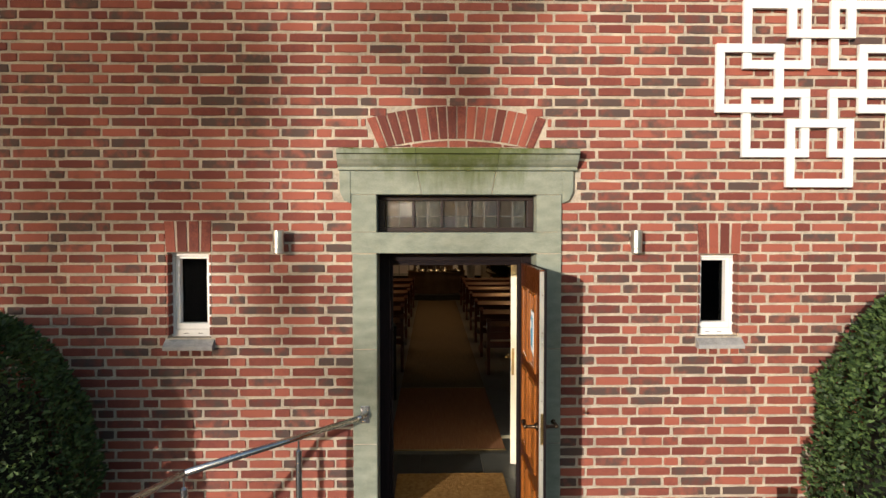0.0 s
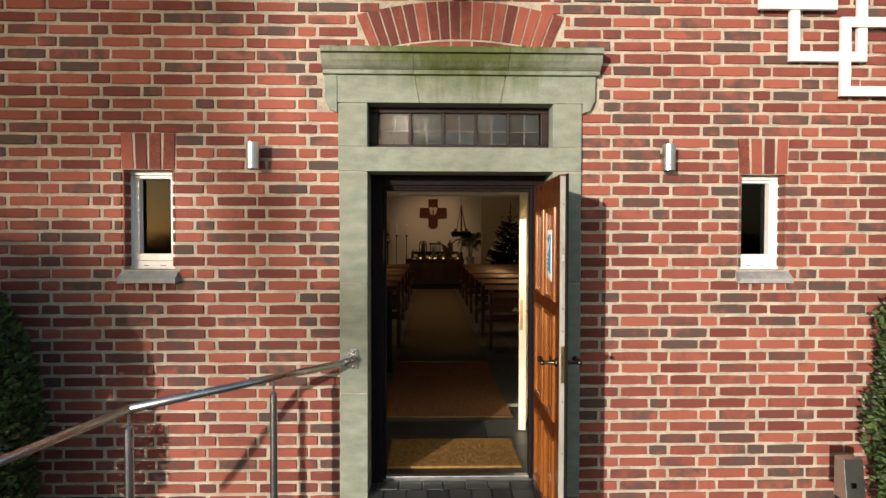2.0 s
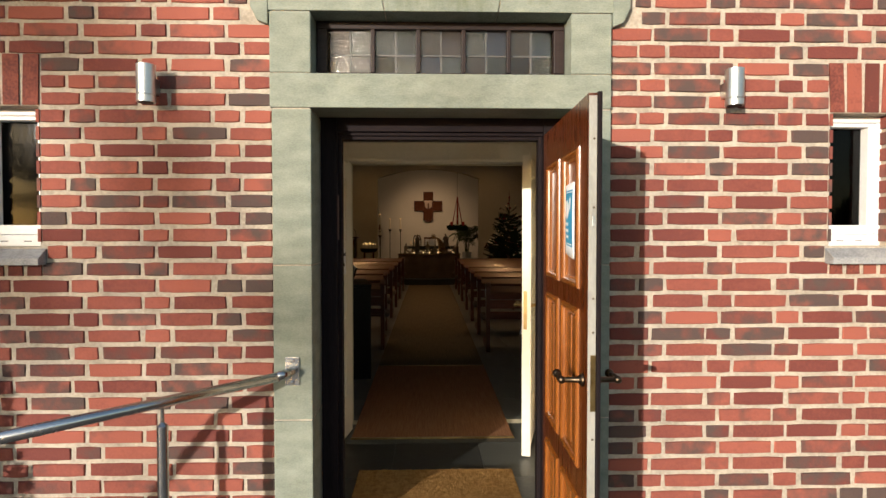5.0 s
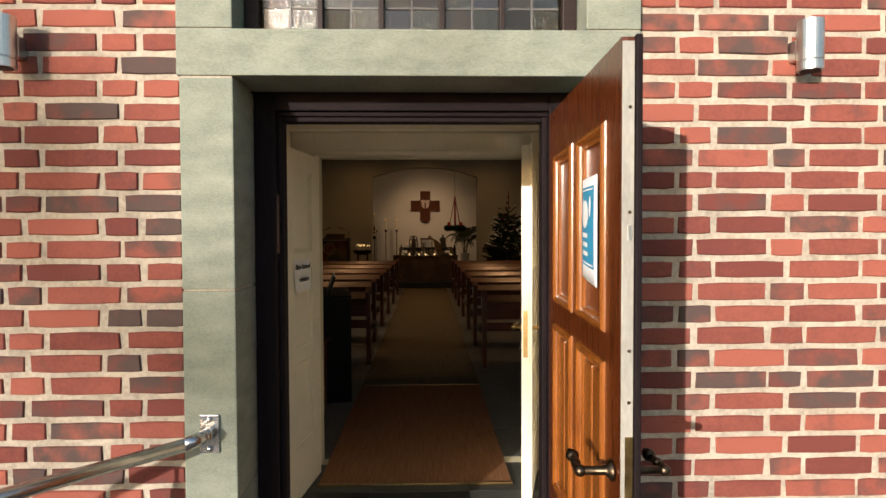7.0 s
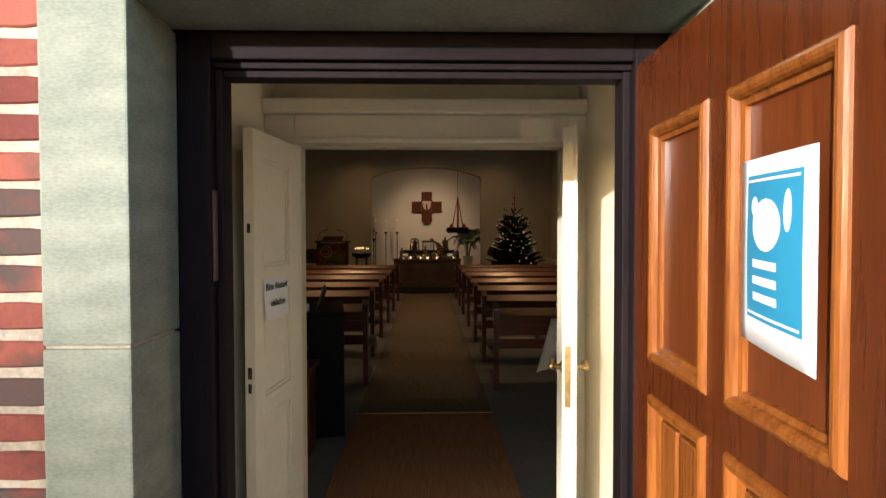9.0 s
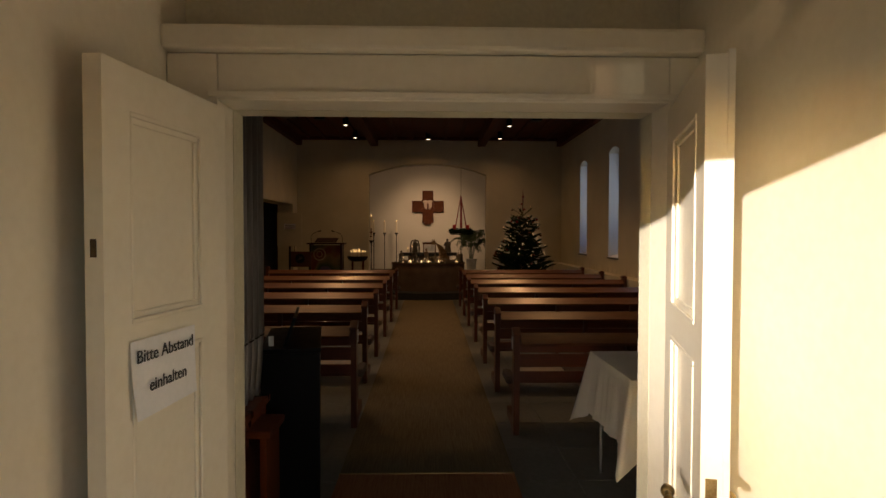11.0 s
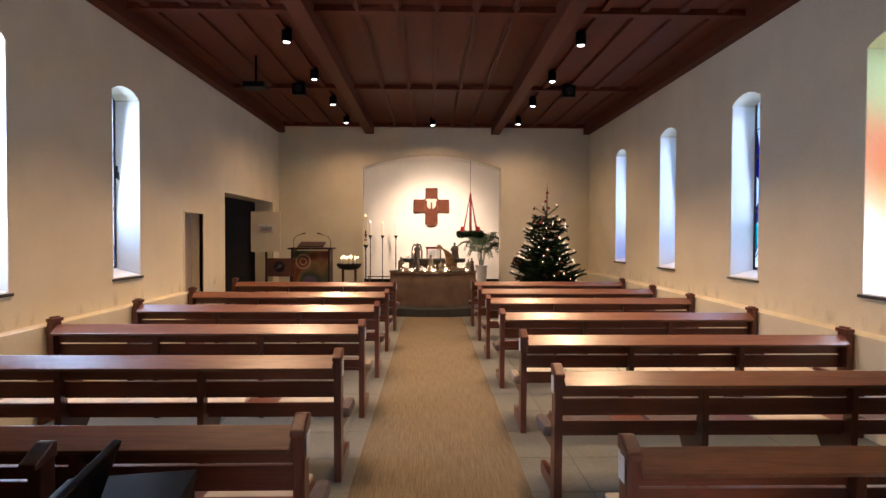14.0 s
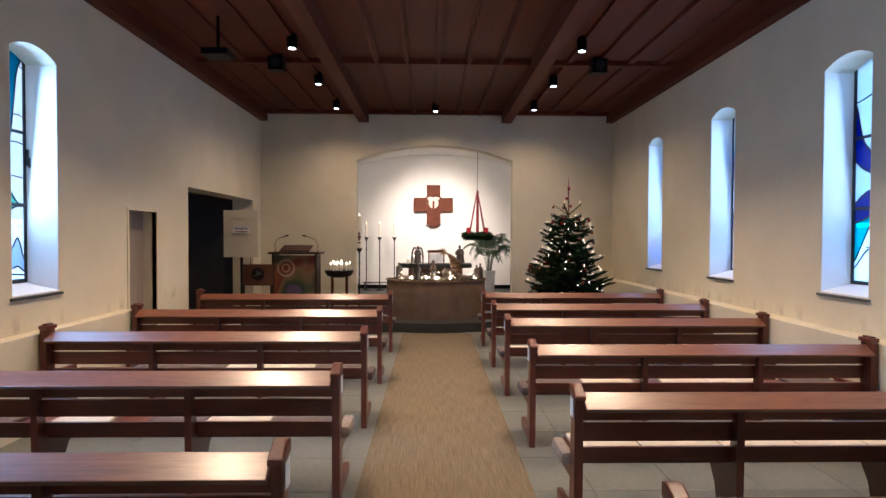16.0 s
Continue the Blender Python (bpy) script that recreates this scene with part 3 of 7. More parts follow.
# nave ceiling: boards, battens, cross ribs
C_Z, C_X = 4.43, -0.03
bm = bmesh.new()
box(bm, WALL_W - 0.4, WALL_E + 0.4, 6.15, FRONT + 0.3, C_Z, C_Z + 0.2)
for i in range(-2, 3):
    box(bm, C_X + 0.47 * i - 0.045, C_X + 0.47 * i + 0.045, 6.15, FRONT, C_Z - 0.045, C_Z + 0.01)
    box(bm, C_X + 0.47 * i - 0.018, C_X + 0.47 * i + 0.018, 6.15, FRONT, C_Z - 0.075, C_Z + 0.01)
for s in (-1, 1):
    for i in range(4):
        x = C_X + s * (2.0 + 0.47 * i)
        box(bm, x - 0.045, x + 0.045, 6.15, FRONT, C_Z - 0.045, C_Z + 0.01)
for y in (5.75, 9.38, 12.98, 16.52):
    box(bm, WALL_W, WALL_E, y - 0.06, y + 0.06, C_Z - 0.075, C_Z + 0.01)
for x0, x1 in ((WALL_W, WALL_W + 0.15), (WALL_E - 0.15, WALL_E)):
    box(bm, x0, x1, 6.15, FRONT, C_Z - 0.215, C_Z + 0.01)
setting("ceiling", bm, M_CEIL, "dark brown panelled wooden ceiling with battens", "ceiling", bevel=0.004)
for x in (-1.585, 1.49):
    bm = bmesh.new()
    box(bm, x - 0.105, x + 0.105, 6.15, FRONT, C_Z - 0.235, C_Z + 0.005)
    setting("ceiling_beam", bm, M_BEAM, "dark brown longitudinal ceiling beam", "beam", bevel=0.008)


# ---- the doorway ----
def stone_frame():
    t = thing("stone_door_surround", "weathered green sandstone door surround with mossy hood", "door surround")
    joints = (-0.30, 0.668, 1.384, 2.10)
    for s in (-1, 1):
        for i, (z0, z1) in enumerate(zip(joints, joints[1:])):
            x0, x1 = sorted((0.595 * s, (0.782 if s > 0 else 0.773) * s))
            bpart("jamb_stone", M_STONE, t, [(x0, x1, -0.022, 0.21, z0 + 0.003, z1 - 0.003)], 0.006)
        x0, x1 = sorted((0.595 * s, 0.782 * s))
        bpart("jamb_stone", M_STONE, t, [(x0, x1, -0.022, 0.21, 2.262, 2.537)], 0.006)
    bpart("transom_stone", M_STONE, t, [(-0.782, 0.782, -0.024, 0.21, 2.103, 2.259)], 0.006)
    for t0, t1, b0, b1 in ((-0.79, -0.293, -0.79, -0.262), (-0.288, 0.288, -0.257, 0.257), (0.293, 0.79, 0.262, 0.79)):
        bm = bmesh.new()
        prism(bm, [(b0, 2.54), (b1, 2.54), (t1, 2.713), (t0, 2.713)], "y", -0.024, 0.21)
        part("lintel_stone", bm, M_STONE_MOSS, t, bevel=0.004)
    bpart("joint_mortar", M_MORTAR, t, [(-0.770, -0.60, -0.015, 0.19, -0.29, 2.70), (0.60, 0.778, -0.015, 0.19, -0.29, 2.70), (-0.60, 0.60, -0.015, 0.19, 2.545, 2.70)], 0, "pale joint mortar")
    for s in (-1, 1):
        bm = bmesh.new()
        prism(bm, [(s * 0.786, 2.475), (s * 0.835, 2.495), (s * 0.866, 2.56), (s * 0.868, 2.713), (s * 0.786, 2.713)], "y", -0.03, 0.1)
        part("shoulder_stone", bm, M_STONE, t, bevel=0.005)
    prof = [(-0.024, 2.715), (-0.046, 2.717), (-0.046, 2.742), (-0.056, 2.746), (-0.074, 2.76), (-0.098, 2.79), (-0.113, 2.826), (-0.138, 2.829), (-0.138, 2.863), (0.02, 2.886), (0.10, 2.886), (0.10, 2.715)]
    for x0, x1 in ((-0.875, -0.302), (-0.300, 0.300), (0.302, 0.89)):
        bm = bmesh.new()
        prism(bm, prof, "x", x0, x1)
        part("cornice_stone", bm, M_STONE_MOSS, t, bevel=0.002)
    # moss on the hood's top
    bm = bmesh.new()
    rnd = random.Random(4)
    for i in range(420):
        x, y = rnd.uniform(-0.86, 0.87), rnd.uniform(-0.136, 0.02)
        r = rnd.uniform(0.004, 0.012) * (1.3 if abs(x) < 0.4 else 0.8)
        ball(bm, (x, y, 2.863 + (y + 0.138) * 0.145), r, 1.6, 1.3, 0.45, 6)
    part("moss", bm, surf("moss", (0.05, 0.07, 0.01), (0.16, 0.17, 0.03), 40, 1.0, 0.8), t, "green moss", smooth=True)
    return t


stone_frame()


def dark_frame():
    t = thing("outer_door_frame", "near-black stained wooden outer door frame", "door frame")
    for s in (-1, 1):
        x0, x1 = sorted((0.595 * s, 0.515 * s))
        bpart("jamb", M_DARKWOOD, t, [(x0, x1, 0.205, 0.30, -0.01, 2.10)], 0.005)
        x0, x1 = sorted((0.515 * s, 0.495 * s))
        bpart("stop", M_DARKWOOD, t, [(x0, x1, 0.235, 0.30, 0, 2.02)], 0.004)
    bpart("head", M_DARKWOOD_H, t, [(-0.515, 0.515, 0.205, 0.30, 2.035, 2.10)], 0.005)
    bpart("head_moulding", M_DARKWOOD_H, t, [(-0.515, 0.515, 0.225, 0.30, 2.018, 2.034)], 0.004)
    bpart("head_stop", M_DARKWOOD_H, t, [(-0.495, 0.495, 0.240, 0.30, 2.0, 2.017)], 0.003)
    bpart("strike_plate", M_RUST, t, [(-0.514, -0.508, 0.208, 0.228, 1.50, 1.72)], 0.001)
    return t


dark_frame()


def transom_window():
    t = thing("transom_window", "leaded transom window in a dark wooden frame", "window")
    x0, x1, z0, z1 = -0.592, 0.592, 2.261, 2.537
    bpart("window_frame", M_SASH, t, [(x0, x1, 0.10, 0.15, z0, z0 + 0.035), (x0, x1, 0.10, 0.15, z1 - 0.035, z1), (x0, x0 + 0.05, 0.10, 0.15, z0 + 0.036, z1 - 0.036), (x1 - 0.05, x1, 0.10, 0.15, z0 + 0.036, z1 - 0.036)], 0.004)
    a, b = x0 + 0.05, x1 - 0.05
    w = (b - a) / 5
    zz0, zz1 = z0 + 0.036, z1 - 0.036
    for i in range(1, 5):
        bpart("glazing_bar", M_SASH, t, [(a + w * i - 0.010, a + w * i + 0.010, 0.098, 0.148, zz0, zz1)], 0.003)
    rnd = random.Random(2)
    for i in range(5):
        for j in range(2):
            for k in range(2):
                u0, u1 = a + w * i + 0.012, a + w * (i + 1) - 0.012
                um, vm = (u0 + u1) / 2, zz0 + (zz1 - zz0) * 0.42
                p = (u0, um - 0.003) if j == 0 else (um + 0.003, u1)
                q = (zz0, vm - 0.003) if k == 0 else (vm + 0.003, zz1)
                bm = bmesh.new()
                box(bm, -(p[1] - p[0]) / 2, (p[1] - p[0]) / 2, -0.0015, 0.0015, -(q[1] - q[0]) / 2, (q[1] - q[0]) / 2)
                part("pane", bm, rnd.choice((PANES[0], PANES[0], PANES[0], PANES[1], PANES[1], PANES[2], PANES[3])), t, m=pose((p[0] + p[1]) / 2, 0.125, (q[0] + q[1]) / 2, rnd.uniform(-2.5, 2.5), 0, rnd.uniform(-2.5, 2.5)))
        um, vm = a + w * (i + 0.5), zz0 + (zz1 - zz0) * 0.42
        bpart("lead_came", M_CAME, t, [(um - 0.004, um + 0.004, 0.120, 0.130, zz0, zz1), (a + w * i + 0.011, um - 0.005, 0.120, 0.130, vm - 0.004, vm + 0.004), (um + 0.005, a + w * (i + 1) - 0.011, 0.120, 0.130, vm - 0.004, vm + 0.004)], 0)
    return t


transom_window()
bm = bmesh.new()
box(bm, -0.83, 0.83, 0.215, 0.30, 2.101, 2.257)
box(bm, -0.83, 0.83, 0.215, 0.30, 2.62, 2.75)
setting("trim", bm, M_DARKWOOD, "dark wooden panel between doorway and transom", "trim")


def round_moulding(bm, y0, y1, z0, z1, x):
    """A mitred moulding round a panel: a small step, a hollow and a full round towards -x."""
    run = [(0.0, 0.004), (0.002, -0.008), (0.011, -0.011), (0.013, -0.018), (0.017, -0.0225), (0.0225, -0.0255), (0.0285, -0.0255), (0.034, -0.0225), (0.038, -0.018), (0.040, -0.012)]
    loops = [[bm.verts.new((x + d, y, z)) for y, z in ((y0 - u, z0 - u), (y1 + u, z0 - u), (y1 + u, z1 + u), (y0 - u, z1 + u))] for u, d in run]
    for a, b in zip(loops, loops[1:]):
        for i in range(4):
            j = (i + 1) % 4
            bm.faces.new((a[i], b[i], b[j], a[j]))


def lever(parent, m, material, stem=0.05):
    """A lever handle with a rose and a turned knob end; its arm runs along local y."""
    bm = bmesh.new()
    lathe(bm, [(0.026, 0), (0.026, 0.006), (0.016, 0.012), (0.011, 0.02), (0.010, stem)], 14)
    tube(bm, [(0, 0, stem), (0, 0.02, stem + 0.006), (0, 0.05, stem), (0, 0.09, stem - 0.003)], 0.009, 10)
    ball(bm, (0, 0, stem), 0.015, n=10)
    ball(bm, (0, 0.045, stem), 0.013, n=10)
    ball(bm, (0, 0.095, stem - 0.003), 0.017, n=12)
    ball(bm, (0, 0.115, stem - 0.003), 0.011, n=10)
    return part("handle", bm, material, parent, "turned lever handle", smooth=True, m=m)


def outer_door():
    """Local x: across the leaf's thickness (inner face at 0, looking to -x); y: from the hinge (0) to the free edge (-W)."""
    W, H, T = 0.868, 2.02, 0.044
    t = thing("outer_door", "open varnished orange-brown panelled wooden front door", "door", pose(0.515, 0.205, 0.0, 0, 0, -1.2))
    cols = [(-0.375, -0.125), (-0.735, -0.475)]
    rows = [(0.10, 0.53), (0.66, 1.235), (1.335, 1.84)]
    holes = [(y0, y1, z0, z1) for y0, y1 in cols for z0, z1 in rows]
    bm = bmesh.new()
    cells(bm, "x", 0.002, T - 0.012, (-W, 0), (0.02, H), holes)
    part("leaf", bm, M_OAK, t, bevel=0.0)
    for y0, y1, z0, z1 in holes:
        bpart("panel", M_OAK_DEEP if z0 > 1.3 else M_OAK, t, [(0.016, 0.030, y0, y1, z0, z1)], 0)
        bm = bmesh.new()
        round_moulding(bm, y0 + 0.026, y1 - 0.026, z0 + 0.026, z1 - 0.026, 0.016)
        part("moulding", bm, M_OAK_SUNLIT, t, "proud panel moulding with its sunlit gold painted in")
        if z0 < 1.3:  # vertical boards in the lower panels
            n = 2
            for i in range(n):
                ya, yb = y0 + 0.03 + (y1 - y0 - 0.06) * i / n, y0 + 0.03 + (y1 - y0 - 0.06) * (i + 1) / n
                bpart("board", M_OAK_SUNLIT, t, [(0.006, 0.018, ya + 0.006, yb - 0.006, z0 + 0.03, z1 - 0.03)], 0.006)
    bpart("edge_plate", M_STRIP, t, [(0.003, T - 0.013, -W - 0.004, -W - 0.0005, 0.03, H - 0.01)], 0.001, "worn grey metal edge strip")
    bpart("outer_cladding", M_DARKWOOD, t, [(T - 0.0115, T + 0.004, -W - 0.012, 0, 0.02, H + 0.004)], 0.004, "dark outer face")
    for z in (0.16, 0.52, 0.80, 1.18, 1.30, 1.62, 1.86):
        bm = bmesh.new()
        cyl(bm, (0.021, -W - 0.0035, z), (0.021, -W - 0.0055, z), 0.0042, n=10)
        part("screw", bm, M_BRONZE, t)
    bpart("latch", M_ALU, t, [(0.016, 0.026, -W - 0.006, -W - 0.0042, 1.555, 1.59)], 0.0005)
    bpart("lock_plate", M_BRASS, t, [(0.012, 0.030, -W - 0.006, -W - 0.0045, 0.9, 1.10)], 0)
    lever(t, pose(0.0, -W + 0.05, 1.0, 0, -90, 0), M_BRONZE, 0.078)
    lever(t, pose(T + 0.004, -W + 0.05, 1.0, 0, 90, 0), M_BRONZE, 0.078)
    return t


outer_door()


def poster():
    t = thing("paper_notice", "blue and white paper notice with pictogram on the door", "notice", pose(0.520, -0.295, 1.450, 0, 0, -4.5))
    bm = bmesh.new()
    n = 8
    w, h = 0.205, 0.275
    grid = [[bm.verts.new((-0.012 - 0.008 * math.sin(math.pi * i / n * 1.0) * (0.4 + 0.6 * math.sin(3 * j / n)), -w * i / n, h * j / n - 0.02 * i / n * (1 - j / n))) for i in range(n + 1)] for j in range(n + 1)]
    for j in range(n):
        for i in range(n):
            bm.faces.new((grid[j][i], grid[j][i + 1], grid[j + 1][i + 1], grid[j + 1][i]))
    sheet = part("sheet", bm, M_PAPER, t, smooth=True)
    so = sheet.modifiers.new("thick", "SOLIDIFY")
    so.thickness = 0.0006

    def patch(name, y0, y1, z0, z1, mat, k):
        bm = bmesh.new()
        m = 6
        for a in range(m):
            for b in range(m):
                q = []
                for (i, j) in ((a, b), (a + 1, b), (a + 1, b + 1), (a, b + 1)):
                    yy, zz = y0 + (y1 - y0) * i / m, z0 + (z1 - z0) * j / m
                    u, v = -yy / w, zz / h
                    q.append(bm.verts.new((-0.012 - 0.008 * math.sin(math.pi * u) * (0.4 + 0.6 * math.sin(3 * v)) - k, yy, zz - 0.02 * u * (1 - v))))
                bm.faces.new(q)
        bmesh.ops.remove_doubles(bm, verts=bm.verts, dist=1e-5)
        part(name, bm, mat, t)
    patch("blue_field", -0.03, -0.18, 0.04, 0.25, M_BLUE, 0.0012)
    for z0, z1 in ((0.068, 0.080), (0.092, 0.104), (0.116, 0.128)):
        patch("text_bar", -0.055, -0.125, z0, z1, M_PAPER, 0.0022)
    for z0 in (0.046, 0.240):
        patch("rule_line", -0.035, -0.175, z0, z0 + 0.004, M_PAPER, 0.0022)
    # a rounded blob between two narrow loops
    bm = bmesh.new()
    for cy, cz, ry, rz in ((-0.095, 0.178, 0.040, 0.037), (-0.150, 0.198, 0.009, 0.028), (-0.060, 0.205, 0.011, 0.014)):
        ring = []
        for i in range(20):
            yy, zz = cy + ry * math.cos(i * 0.31416), cz + rz * math.sin(i * 0.31416)
            u, v = -yy / w, zz / h
            ring.append(bm.verts.new((-0.012 - 0.008 * math.sin(math.pi * u) * (0.4 + 0.6 * math.sin(3 * v)) - 0.0026, yy, zz - 0.02 * u * (1 - v))))
        bm.faces.new(ring)
    part("pictogram", bm, M_PAPER, t)
    return t


poster()


def inner_leaf(m, label, lock, W, cols):
    """A cream panelled leaf. Local x runs from the hinge (0) to the lock edge (W); y is its thickness."""
    H, T = 2.06, 0.044
    t = thing("inner_door", label, "door", m, "pair of inner doors")
    rows = [(0.31, 0.815), (0.89, 1.375), (1.46, 1.955)]
    holes = [(*cols, z0, z1) for z0, z1 in rows]
    bm = bmesh.new()
    cells(bm, "y", 0, T, (0, W), (0.012, H), holes)
    part("leaf", bm, M_CREAM, t)
    for u0, u1, z0, z1 in holes:
        bpart("panel", M_CREAM, t, [(u0, u1, 0.016, T - 0.016, z0, z1)], 0)
        bm = bmesh.new()
        for side in (0.002, T - 0.002):
            inner = 0.012 if side < 0.01 else T - 0.012
            for c, lo, hi in ((0.012, side - 0.005, side + 0.004), (0.026, inner - 0.004, inner + 0.004)):
                for a in ((u0, u1, z0, z0 + c), (u0, u1, z1 - c, z1), (u0, u0 + c, z0 + c, z1 - c), (u1 - c, u1, z0 + c, z1 - c)):
                    box(bm, a[0], a[1], lo, hi, a[2], a[3])
        part("moulding", bm, M_CREAM, t, bevel=0.004)
    if lock:
        bpart("lock_plate", M_BRASS, t, [(W, W + 0.002, 0.010, 0.034, 0.88, 1.14)], 0.0005, "brass lock plate")
        bpart("cover_strip", M_CREAM, t, [(W - 0.012, W + 0.0, T, T + 0.016, 0.012, H + 0.01)], 0.003)
        for s, r in ((0, 90), (T, -90)):
            lever(t, pose(W - 0.055, s, 1.04, r, 0, 0) @ pose(0, 0, 0, 0, 0, 90 if s == 0 else 90), M_BRASS)
    else:
        bpart("latch_plate", M_BRONZE, t, [(W, W + 0.002, 0.012, 0.030, 1.00, 1.05)], 0)
        bpart("latch_plate", M_BRONZE, t, [(W, W + 0.002, 0.014, 0.028, 1.62, 1.66)], 0)
        bpart("latch_plate", M_INK, t, [(W, W + 0.002, 0.014, 0.028, 0.94, 0.98)], 0)
    return t


left_m = pose(-0.695, 1.79, 0.0, 0, 0, math.degrees(math.atan2(1.20 - 1.79, -0.775 + 0.695)))
inner_leaf(left_m, "cream painted panelled inner door leaf standing open with a taped notice", False, 0.548, (0.14, 0.455))
right_a = math.degrees(math.atan2(1.215 - 1.79, 0.575 - 0.733))
inner_leaf(pose(0.733, 1.79, 0.0, 0, 0, right_a), "cream painted panelled inner door leaf with brass lock, ajar", True, 0.60, (0.13, 0.50))


def inner_frame():
    t = thing("inner_door_frame", "cream lacquered inner door frame with a moulded head", "door frame")
    for x0, x1 in ((-0.83, -0.675), (0.735, 0.83)):
        bpart("jamb", M_CREAM, t, [(x0, x1, 1.785, 1.93, 0, 2.23)], 0.005)
    bpart("head", M_CREAM, t, [(-0.675, 0.735, 1.785, 1.93, 2.085, 2.23)], 0.005)
    bpart("head_moulding", M_CREAM, t, [(-0.83, 0.83, 1.74, 1.93, 2.232, 2.305)], 0.012)
    bpart("head_bead", M_CREAM, t, [(-0.70, 0.76, 1.770, 1.784, 2.092, 2.112)], 0.004)
    return t


inner_frame()


def door_notice():
    t = thing("paper_notice", "white paper notice taped to the cream door leaf", "notice", left_m @ pose(0.175, 0.046, 1.235))
    bm = bmesh.new()
    n = 6
    g = [[bm.verts.new((0.02 + 0.275 * i / n, 0.004 + 0.016 * (1 - j / n) ** 2 * (0.3 + 0.7 * i / n), 0.185 * j / n)) for i in range(n + 1)] for j in range(n + 1)]
    for j in range(n):
        for i in range(n):
            bm.faces.new((g[j][i], g[j][i + 1], g[j + 1][i + 1], g[j + 1][i]))
    part("sheet", bm, M_PAPER, t, smooth=True)
    flip = pose(0, 0, 0, 90, 0, 180)
    words("lettering", "Bitte Abstand", 0.044, M_INK, t, pose(0.160, 0.010, 0.145) @ flip)
    words("lettering", "einhalten", 0.044, M_INK, t, pose(0.165, 0.0175, 0.072) @ flip)
    return t


door_notice()

# threshold, step and mat
t = thing("entrance_step", "slate cobble entrance step with a pale front edge", "step", kind="structure")
bpart("step_edge", M_ALU, t, [(-0.78, 0.78, -0.36, -0.335, -0.06, -0.012)], 0.003)
bpart("bedding", M_JOINT, t, [(-0.78, 0.78, -0.335, 0.24, -0.30, -0.02)], 0)
rnd = random.Random(5)
for j in range(4):
    x = -0.775 - (0.07 if j % 2 else 0)
    while x < 0.775:
        w = rnd.uniform(0.13, 0.16)
        a, b = max(x, -0.775), min(x + w, 0.775)
        if b - a > 0.03:
            h = rnd.uniform(-0.004, 0.003)
            bpart("paver", M_SLATE, t, [(a + 0.004, b - 0.004, -0.33 + 0.142 * j + 0.004, -0.33 + 0.142 * (j + 1) - 0.004, -0.06, -0.008 + h)], 0.006)
        x += w
bm = bmesh.new()
box(bm, -0.59, 0.59, 0.24, 0.29, -0.03, 0.02)
setting("threshold", bm, M_ALU, "worn metal door threshold", "threshold", bevel=0.006)

t = thing("door_mat", "brown coir door mat on the vestibule floor", "door mat")
bm = bmesh.new()
box(bm, -0.505, 0.475, 0.42, 0.99, 0.0, 0.018)
part("backing", bm, M_COIR, t, bevel=0.006)
verts, faces = [], []
rnd = random.Random(8)
for i in range(9000):
    x, y = rnd.uniform(-0.50, 0.47), rnd.uniform(0.425, 0.985)
    a, l = rnd.uniform(0, 6.3), rnd.uniform(0.006, 0.012)
    dx, dy, ca, sa = rnd.uniform(-0.006, 0.006), rnd.uniform(-0.006, 0.006), 0.0012 * math.cos(a), 0.0012 * math.sin(a)
    k = len(verts)
    verts += [(x - ca, y - sa, 0.017), (x + ca, y + sa, 0.017), (x + dx, y + dy, 0.017 + l)]
    faces.append((k, k + 1, k + 2))
me = bpy.data.meshes.new("coir_fibre")
me.from_pydata(verts, [], faces)
me.materials.append(M_COIR)
pile = new("coir_fibre", me)
pile.parent = t
tagged(pile, kind="stuff")

for nm, y0, y1, mat, lab in (("floor_runner", 3.95, 14.42, M_RUNNER, "beige-brown sisal runner along the aisle"), ("entrance_runner", 1.60, 3.94, M_RUNNER_RED, "reddish-brown sisal runner inside the door")):
    t = thing(nm, lab, "carpet runner")
    bm = bmesh.new()
    box(bm, -0.635, 0.575, y0, y1, 0, 0.012)
    part("weave", bm, mat, t, bevel=0.003)
    bpart("edge_strip", M_BRASS, t, [(-0.64, 0.58, y0 - 0.02, y0 - 0.001, 0, 0.014)], 0.003)


